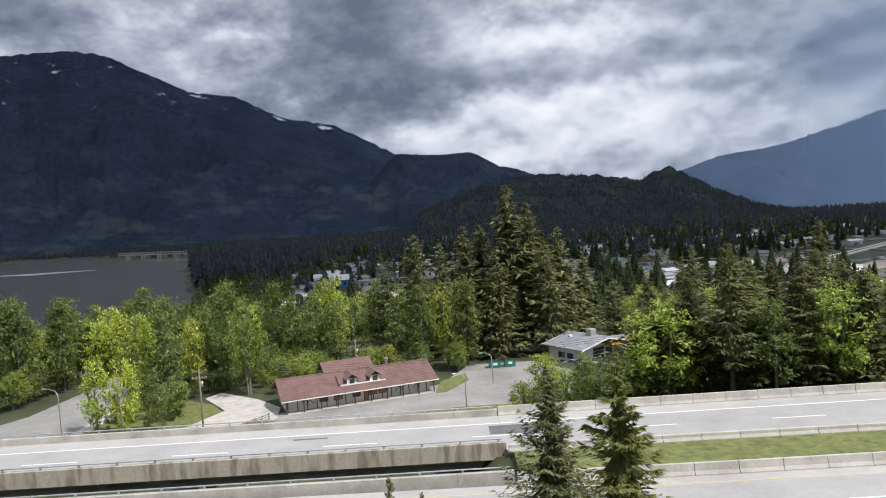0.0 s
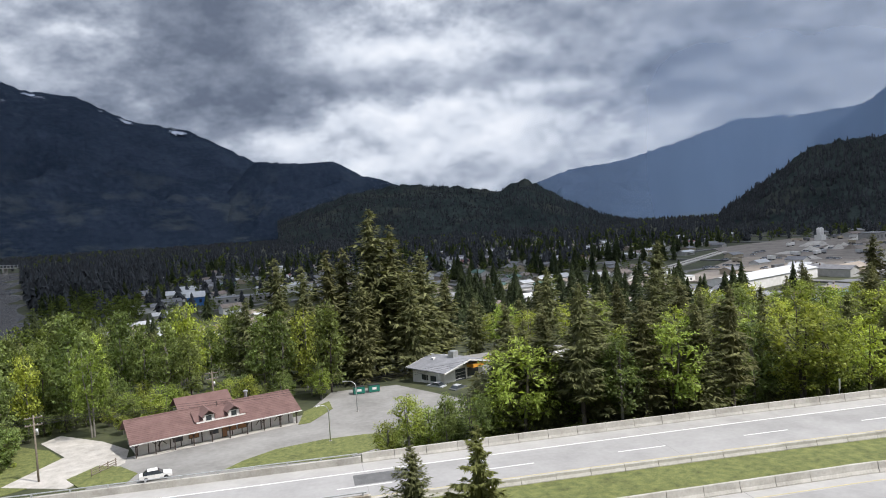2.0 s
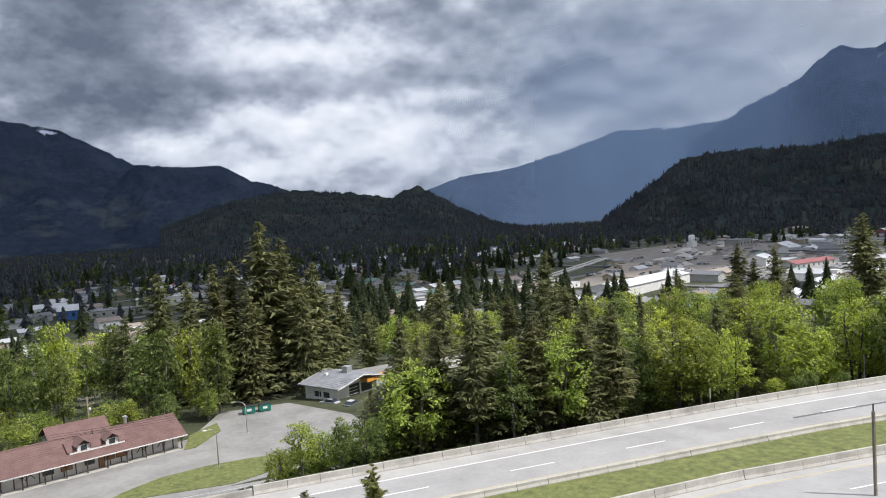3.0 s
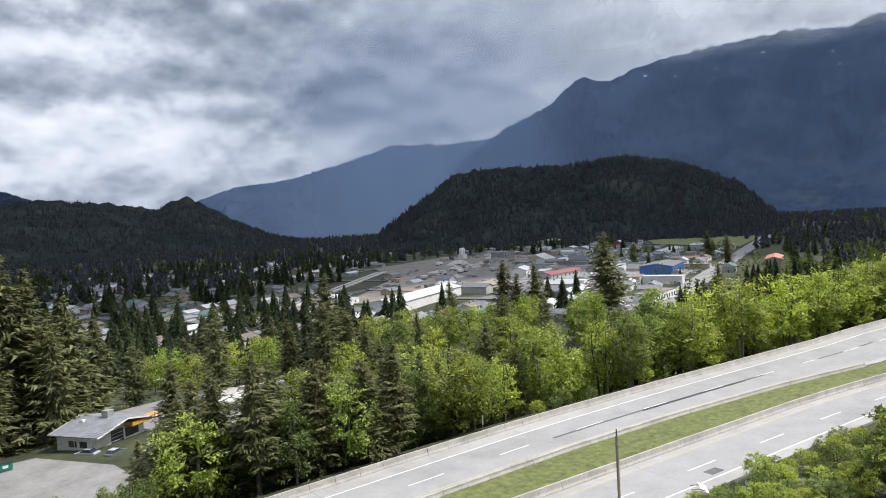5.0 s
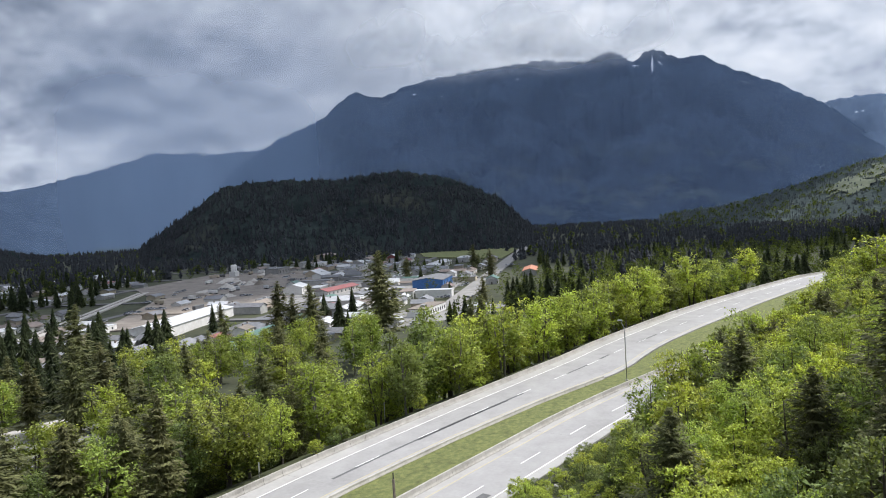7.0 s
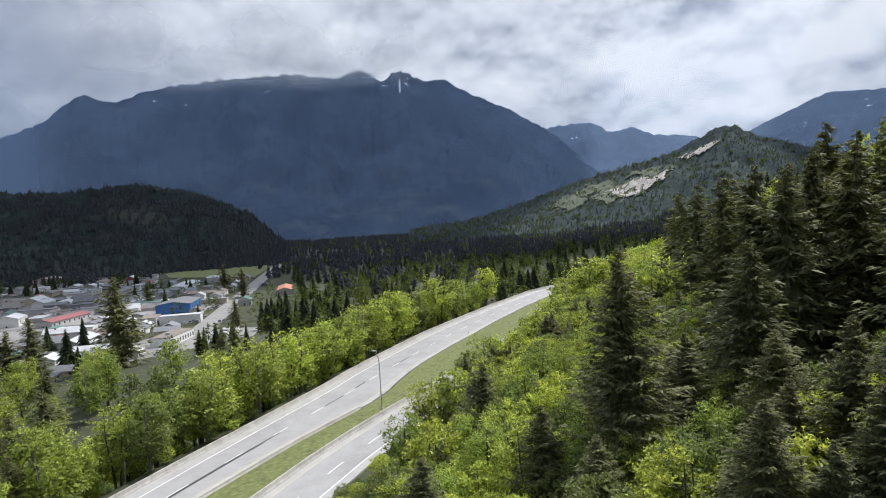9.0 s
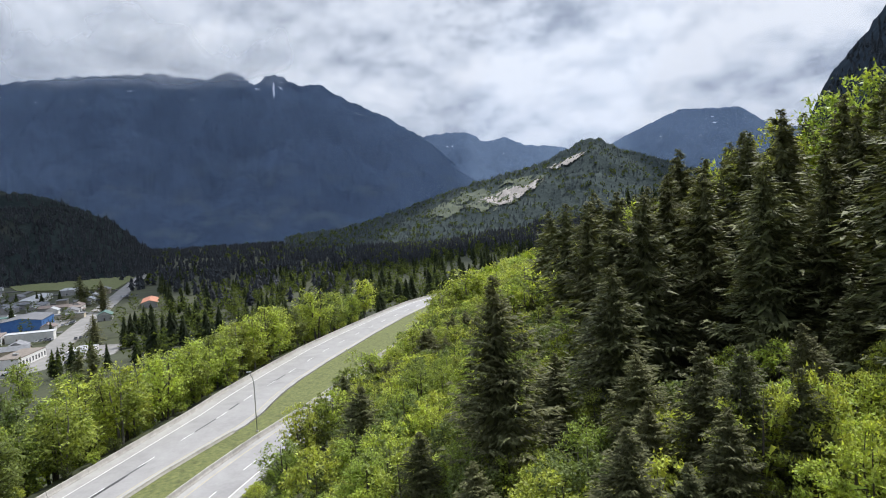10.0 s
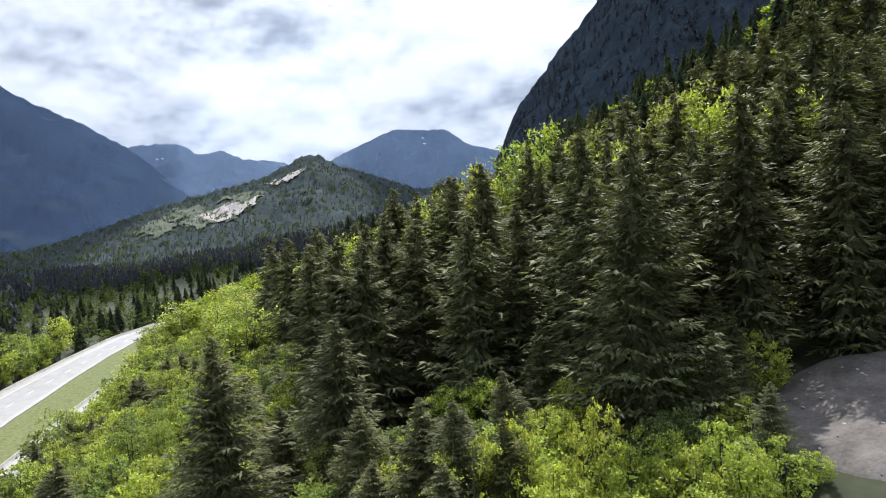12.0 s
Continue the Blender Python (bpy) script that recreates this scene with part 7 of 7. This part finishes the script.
in_town = lambda x, y: (np.hypot(x, y) > 250) & (np.hypot(x, y) < 1150) & (AZ(x, y) > -30) & (AZ(x, y) < 68) & (y > 235 - 0.1 * x) & clear_of_town(x, y)
homes_side = lambda x, y: in_town(x, y) & (AZ(x, y) < 33) & (np.hypot(x, y) > 330) & ~((AZ(x, y) > -15) & (AZ(x, y) < 2) & (np.hypot(x, y) < 640))
forest("garden_firs", spots_in(430, homes_side, 11, 21, 1.3, (-350, 620, 300, 1000)), SIMPLE_FIR, MAT_MID_FIR, "dense dark firs between the houses")
edge_of_town = lambda x, y: (AZ(x, y) > 6) & (AZ(x, y) < 36) & (np.hypot(x, y) > 235) & (np.hypot(x, y) < 430) & clear_of_town(x, y)
forest("edge_firs", spots_in(150, edge_of_town, 13, 22, 1.4, (20, 260, 190, 430)), SIMPLE_FIR, MAT_MID_FIR, "tall dark firs at the edge of the town")
forest("town_firs", spots_in(330, in_town, 10, 22, 1.2, (-500, 1100, 180, 1150)), SIMPLE_FIR, MAT_MID_FIR, "dark firs scattered among the houses")
forest("town_maples", spots_in(560, in_town, 7, 13, 1.3, (-500, 1100, 180, 1150)), SIMPLE_LEAF, MAT_FAR_LEAF, "dull green garden trees among the houses")
wall_of_trees = lambda x, y: (((np.hypot(x, y) > 1000 - 11.5 * np.maximum(0, 40 - AZ(x, y))) & (AZ(x, y) < 66)) | ((AZ(x, y) >= 60) & (np.hypot(x, y) > 600) & (y > 130)) | ((AZ(x, y) < 25) & (np.hypot(x, y) > 640))) & (np.hypot(x, y) < 2500) & (AZ(x, y) > -42) & (AZ(x, y) < 96) & (river_off(x, y) > 12) & ~((AZ(x, y) > 56) & (AZ(x, y) < 67) & (np.hypot(x, y) < 790)) & ~((AZ(x, y) > 54) & (AZ(x, y) + 3.0 * fractal(x, y, 90, 3, 44) < 63.5) & (np.hypot(x, y) < 1420))
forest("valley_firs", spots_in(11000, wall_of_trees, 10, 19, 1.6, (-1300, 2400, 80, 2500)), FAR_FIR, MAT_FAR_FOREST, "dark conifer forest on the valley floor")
forest("valley_maples", spots_in(700, wall_of_trees, 9, 16, 1.3, (-1300, 2400, 80, 2500)), FAR_LEAF, MAT_FAR_LEAF, "dull green broadleaf trees in the valley forest")
headland = lambda x, y: (river_off(x, y) > 10) & (river_off(x, y) < 150) & (x > -430) & (x < -150) & (y > 600) & (y < 950)
forest("headland_firs", spots_in(420, headland, 18, 30, 1.1, (-430, -150, 600, 950)), FAR_FIR, MAT_FAR_FOREST, "dark firs crowding a river headland")
shore = lambda x, y: (river_off(x, y) > 6) & (river_off(x, y) < 60) & (y > 150) & (y < 560) & (x > -170)
forest("shore_trees", spots_in(150, shore, 9, 15, 1.3, (-200, 0, 150, 560)), SIMPLE_LEAF, MAT_FAR_LEAF, "dull green trees along the near river bank")


def on_slope(grid, n, h0, h1, s0=0.02, s1=0.99):
    nb, na, _ = grid.shape
    i = frng.uniform(s0, s1, n) * (nb - 4)
    j = frng.uniform(0, na - 1.01, n)
    i0, j0 = i.astype(int), j.astype(int)
    fi, fj = (i - i0)[:, None], (j - j0)[:, None]
    p = grid[i0, j0] * (1 - fi) * (1 - fj) + grid[i0 + 1, j0] * fi * (1 - fj) + grid[i0, j0 + 1] * (1 - fi) * fj + grid[i0 + 1, j0 + 1] * fi * fj
    h = frng.uniform(h0, h1, n)
    return np.column_stack([p[:, :2], p[:, 2] - 2.0, h, h * frng.uniform(1.1, 1.5, n)])


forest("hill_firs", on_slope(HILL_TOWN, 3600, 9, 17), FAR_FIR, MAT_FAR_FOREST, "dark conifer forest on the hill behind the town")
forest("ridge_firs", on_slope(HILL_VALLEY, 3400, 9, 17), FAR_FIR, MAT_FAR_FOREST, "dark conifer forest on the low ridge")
# These conifers are paled and blued in their colour to look hazy.
MAT_HAZY_FIR = material("hill_conifers_hazed", (0.074, 0.094, 0.098), (0.132, 0.154, 0.148), 0.02, 0.8, leafy=0.3)
forest("quarry_hill_maples", on_slope(HILL_QUARRY, 1300, 8, 14), FAR_LEAF, MAT_FAR_LEAF, "dull green broadleaf trees on the hill with gravel cuts")
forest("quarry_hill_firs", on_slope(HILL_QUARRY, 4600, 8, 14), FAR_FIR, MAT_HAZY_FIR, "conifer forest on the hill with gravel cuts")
# The cliff firs carry the blue of the haze in their needle colour.
forest("cliff_firs", on_slope(CLIFF, 3600, 9, 16, 0.2), FAR_FIR, material("cliff_conifers_hazed", (0.026, 0.036, 0.047), (0.048, 0.062, 0.075), 0.02, 0.8, leafy=0.5), "dark firs on the steep mountainside")


# ---- the gravel bank on the hillside ----
def gravel_bank():
    """A spur of dumped gravel with a pale crest and scattered stones."""
    n = 56
    a, b = np.meshgrid(np.linspace(-1, 1, n), np.linspace(-1, 1, n))
    x, y = 33 + 13 * a, -46 + 13 * b
    mound = 0.8 * np.exp(-(((x - 41) * 0.8 + (y + 49) * -0.6) / 3.0) ** 2 - (((x - 41) * 0.6 + (y + 49) * 0.8) / 7.0) ** 2)
    z = ground_z(x, y) + 1.5 * smooth_step(1.0, 0.55, np.hypot(a, b)) - 1.1 + mound + 0.22 * fractal(x, y, 2.5, 4, 8)
    i = np.arange(n - 1)[:, None] * n + np.arange(n - 1)[None]
    quads = np.stack([i, i + 1, i + 1 + n, i + n], -1).reshape(-1, 4)
    mat = material("grey_brown_gravel", (0.085, 0.074, 0.066), (0.205, 0.182, 0.162), 0.5, 0.95, bump=0.8, bump_scale=6.0, stains=0.3)
    tagged(new("gravel_bank", fast_mesh("gravel_bank", np.stack([x, y, z], -1).reshape(-1, 3), quads, mat, smooth=True)), "bank of grey-brown dumped gravel among firs", "ground", kind="structure")
    srng = np.random.default_rng(4)
    shapes = []
    for k in range(4):
        bm = bmesh.new()
        bmesh.ops.create_icosphere(bm, subdivisions=1, radius=1)
        for v in bm.verts:
            v.co *= srng.uniform(0.7, 1.2)
            v.co.z *= 0.65
        me = bpy.data.meshes.new("stone")
        bm.to_mesh(me)
        bm.free()
        me.materials.append(MAT_STONE)
        shapes.append(me)
    for k in range(70):
        px, py = srng.uniform(-8.5, 8.5), srng.uniform(-8.5, 8.5)
        u, v = 33 + px, -46 + py
        ii, jj = int(round((py + 13) / 26 * (n - 1))), int(round((px + 13) / 26 * (n - 1)))
        r = srng.uniform(0.06, 0.2)
        ob = tagged(new("stone", shapes[k % 4]), "pale broken stone lying on the gravel bank", "stone", "stones on the bank")
        ob.matrix_world = Matrix.LocRotScale((u, v, float(z[ii, jj]) + 0.1 * r), Euler((0, 0, srng.uniform(0, 6.28))), (r, r * 0.8, r * 0.8))
    for k in range(46):
        u, v = 60 + srng.normal() * 4.5, 29 + srng.normal() * 2.5
        r = srng.uniform(0.2, 0.75)
        ob = tagged(new("stone", shapes[k % 4]), "grey broken rock beside the highway", "stone", "rocks beside the highway")
        ob.matrix_world = Matrix.LocRotScale((u, v, float(ground_z(u, v)) + 0.2 * r), Euler((0, 0, srng.uniform(0, 6.28))), (r, r * 0.8, r * 0.8))


MAT_STONE = material("broken_stone", (0.26, 0.25, 0.24), (0.48, 0.46, 0.44), 1.5, 0.9, bump=0.5, vary=0.5)
gravel_bank()
g = thing("broken_sign", 57.0, 34.6, 0.3, 40, "crumpled white sheet metal lying on the verge", "debris")
part("sheet", Geo().add([(0, 0, 0), (1.5, 0.1, 0.15), (1.6, 0.8, 0.5), (0.1, 0.7, 0.3), (0, 0, 0.04), (1.5, 0.1, 0.19), (1.6, 0.8, 0.54), (0.1, 0.7, 0.34)], [(3, 2, 1, 0), (4, 5, 6, 7), (0, 1, 5, 4), (1, 2, 6, 5), (2, 3, 7, 6), (3, 0, 4, 7)]), MAT_WHITE, g)
for xx in (0.2, 1.2):
    part("bent_post", Geo().pipe([(xx, 0.3, 0.2), (xx - 0.3, 0.9, 0.5), (xx - 0.8, 1.6, 0.6)], (0.05, 0.05, 0.05), 6), MAT_POLE, g)


# ---- bare cuts and a snow gully on the slopes ----
def drape(name, grid, az0, a0, a1, s0, s1, mat, label, category, lift=2.5, seed=1, ragged=0.35, holes=0.75):
    """A thin uneven sheet lying on a slope between two azimuths and two heights."""
    nb, na, _ = grid.shape
    rows, cols = 60, 90
    verts, quads = [], []
    for r in range(rows + 1):
        for c in range(cols + 1):
            u, v = c / cols, r / rows
            w = 0.5 + ragged * float(fractal(u * 6, v * 3, 1.0, 3, seed)) * 0.5
            sv = s0 + (s1 - s0) * (0.5 + (v - 0.5) * (0.55 + 0.9 * w) * math.sin(math.pi * min(0.97, max(0.03, u))) ** 0.5 + 0.25 * (u - 0.5))
            j = (a0 + (a1 - a0) * u - az0) / 0.12
            i = sv * 45
            j0, i0 = int(np.clip(j, 0, na - 2)), int(np.clip(i, 0, nb - 2))
            fj, fi = j - j0, i - i0
            p = grid[i0, j0] * (1 - fi) * (1 - fj) + grid[i0 + 1, j0] * fi * (1 - fj) + grid[i0, j0 + 1] * (1 - fi) * fj + grid[i0 + 1, j0 + 1] * fi * fj
            verts.append((p[0] * 0.995, p[1] * 0.995, p[2] + lift))
    for r in range(rows):
        for c in range(cols):
            k = r * (cols + 1) + c
            rim = min(c, cols - 1 - c) / cols * 5.0, min(r, rows - 1 - r) / rows * 4.0
            if min(1.0, *rim) + holes * float(fractal(c * 0.155, r * 0.15, 1.6, 4, seed + 9)) < 0.55:
                continue
            quads.append((k, k + 1, k + cols + 2, k + cols + 1))
    return tagged(new(name, fast_mesh(name, verts, quads, mat, smooth=True)), label, category, kind="structure")


MAT_CUT = material("bare_gravel_cut", (0.25, 0.23, 0.21), (0.42, 0.39, 0.36), 0.02, 0.95, bump=0.3, stains=0.3)
MAT_SNOW = material("old_snow", (0.34, 0.38, 0.46), (0.58, 0.62, 0.70), 0.02, 0.8)
MAT_CLEARING = material("green_clearing", (0.045, 0.062, 0.034), (0.085, 0.102, 0.056), 0.02, 0.9, stains=0.3)
drape("gravel_cut", HILL_QUARRY, 74.0, 89.8, 95.6, 0.46, 0.66, MAT_CUT, "pale bare gravel cut in the wooded hill", "ground", 3.0, 2)
drape("gravel_cut", HILL_QUARRY, 74.0, 95.4, 98.8, 0.74, 0.83, MAT_CUT, "pale bare gravel terrace high on the hill", "ground", 3.0, 3)
drape("clearing", HILL_QUARRY, 74.0, 84.5, 95.5, 0.40, 0.80, MAT_CLEARING, "thinly wooded green clearing on the hill", "ground", 2.0, 4)
drape("snow_gully", EAST, 36.0, 73.85, 74.05, 0.84, 0.95, MAT_SNOW, "narrow white snow gully below the peaks", "snow", 4.0, 5, 0.1, 0.5)
drape("snow_patch", WEST, -60.0, -19.2, -18.2, 0.93, 0.97, MAT_SNOW, "old snow patch below the crest", "snow", 4.0, 6)
drape("snow_patch", WEST, -60.0, -9.6, -8.2, 0.92, 0.97, MAT_SNOW, "old snow patch below the crest", "snow", 4.0, 7)
drape("snow_patch", WEST, -60.0, -13.0, -12.0, 0.94, 0.98, MAT_SNOW, "old snow patch below the crest", "snow", 4.0, 8)


# ---- a sheet added for the rain haze across the valley ----
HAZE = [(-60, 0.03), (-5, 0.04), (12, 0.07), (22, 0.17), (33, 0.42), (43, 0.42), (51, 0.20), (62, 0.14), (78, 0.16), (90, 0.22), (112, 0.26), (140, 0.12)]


def haze_sheet():
    """A thin curved blue sheet painted as haze: its weight differs with the bearing and thins out upwards."""
    m = bpy.data.materials.new("haze_sheet")
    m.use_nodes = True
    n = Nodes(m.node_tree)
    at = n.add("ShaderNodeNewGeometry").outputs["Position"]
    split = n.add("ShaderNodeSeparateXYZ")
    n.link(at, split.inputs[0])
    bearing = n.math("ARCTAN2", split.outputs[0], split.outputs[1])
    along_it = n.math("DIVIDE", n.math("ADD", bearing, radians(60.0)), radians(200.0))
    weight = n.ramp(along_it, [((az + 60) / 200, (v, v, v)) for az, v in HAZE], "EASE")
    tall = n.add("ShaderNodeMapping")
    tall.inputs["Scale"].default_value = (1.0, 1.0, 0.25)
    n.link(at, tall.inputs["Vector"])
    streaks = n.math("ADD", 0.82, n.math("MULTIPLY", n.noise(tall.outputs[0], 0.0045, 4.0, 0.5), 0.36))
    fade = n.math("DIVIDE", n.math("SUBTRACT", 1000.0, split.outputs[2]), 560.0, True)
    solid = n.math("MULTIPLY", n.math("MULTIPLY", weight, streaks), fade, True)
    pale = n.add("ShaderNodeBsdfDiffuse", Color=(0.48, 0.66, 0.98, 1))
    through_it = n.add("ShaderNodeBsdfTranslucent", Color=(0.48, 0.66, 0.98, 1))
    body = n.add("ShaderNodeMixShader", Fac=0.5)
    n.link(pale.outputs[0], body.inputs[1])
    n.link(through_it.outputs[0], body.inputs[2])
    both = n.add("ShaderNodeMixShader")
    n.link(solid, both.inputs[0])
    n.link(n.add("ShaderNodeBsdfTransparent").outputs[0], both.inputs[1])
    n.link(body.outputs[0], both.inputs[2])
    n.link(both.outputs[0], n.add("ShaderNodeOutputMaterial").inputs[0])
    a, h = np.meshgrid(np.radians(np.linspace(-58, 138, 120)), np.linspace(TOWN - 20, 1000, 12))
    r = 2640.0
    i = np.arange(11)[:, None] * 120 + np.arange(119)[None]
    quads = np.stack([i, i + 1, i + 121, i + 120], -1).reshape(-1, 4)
    tagged(new("haze", fast_mesh("haze", np.stack([r * np.sin(a), r * np.cos(a), h], -1).reshape(-1, 3), quads, m, smooth=True)), "thin blue sheet standing in for rain haze across the far valley", "haze", kind="structure")


haze_sheet()


# ---- cloud resting on the eastern peaks ----
def cloud_bank():
    m = bpy.data.materials.new("thin_cloud")
    m.use_nodes = True
    n = Nodes(m.node_tree)
    at = n.add("ShaderNodeNewGeometry").outputs["Position"]
    puff = n.noise(at, 0.0022, 3.0, 0.5)
    split = n.add("ShaderNodeSeparateXYZ")
    n.link(at, split.inputs[0])
    low = n.math("MULTIPLY", n.math("SUBTRACT", split.outputs[2], 785.0), 0.0085, True)
    bearing = n.math("ARCTAN2", split.outputs[0], split.outputs[1])
    ends = n.math("SUBTRACT", 1.0, n.math("DIVIDE", n.math("ABSOLUTE", n.math("SUBTRACT", bearing, radians(63.0))), radians(17.0)), True)
    top = n.math("MULTIPLY", n.math("SUBTRACT", 1290.0, split.outputs[2]), 0.0035, True)
    low = n.math("MULTIPLY", low, n.math("MULTIPLY", n.math("MULTIPLY", ends, 1.8, True), top))
    solid = n.math("MULTIPLY", low, n.math("MULTIPLY", n.math("SUBTRACT", puff, 0.30), 3.2, True), True)
    white = n.add("ShaderNodeBsdfDiffuse", Color=(0.95, 0.96, 0.97, 1))
    thin = n.add("ShaderNodeBsdfTranslucent", Color=(0.95, 0.96, 0.97, 1))
    body = n.add("ShaderNodeMixShader", Fac=0.5)
    n.link(white.outputs[0], body.inputs[1])
    n.link(thin.outputs[0], body.inputs[2])
    both = n.add("ShaderNodeMixShader")
    n.link(n.math("MULTIPLY", solid, 0.7), both.inputs[0])
    n.link(n.add("ShaderNodeBsdfTransparent").outputs[0], both.inputs[1])
    n.link(body.outputs[0], both.inputs[2])
    n.link(both.outputs[0], n.add("ShaderNodeOutputMaterial").inputs[0])
    a, h = np.meshgrid(np.radians(np.linspace(45, 81, 60)), np.linspace(780, 1330, 24))
    r = 4020 - 0.5 * (h - 780) + 120 * fractal(np.degrees(a), h / 60, 3.0, 3, 21)
    i = np.arange(23)[:, None] * 60 + np.arange(59)[None]
    quads = np.stack([i, i + 1, i + 61, i + 60], -1).reshape(-1, 4)
    tagged(new("cloud_bank", fast_mesh("cloud_bank", np.stack([r * np.sin(a), r * np.cos(a), h], -1).reshape(-1, 3), quads, m, smooth=True)), "ragged pale cloud resting on the mountain crest", "cloud", kind="structure")


cloud_bank()
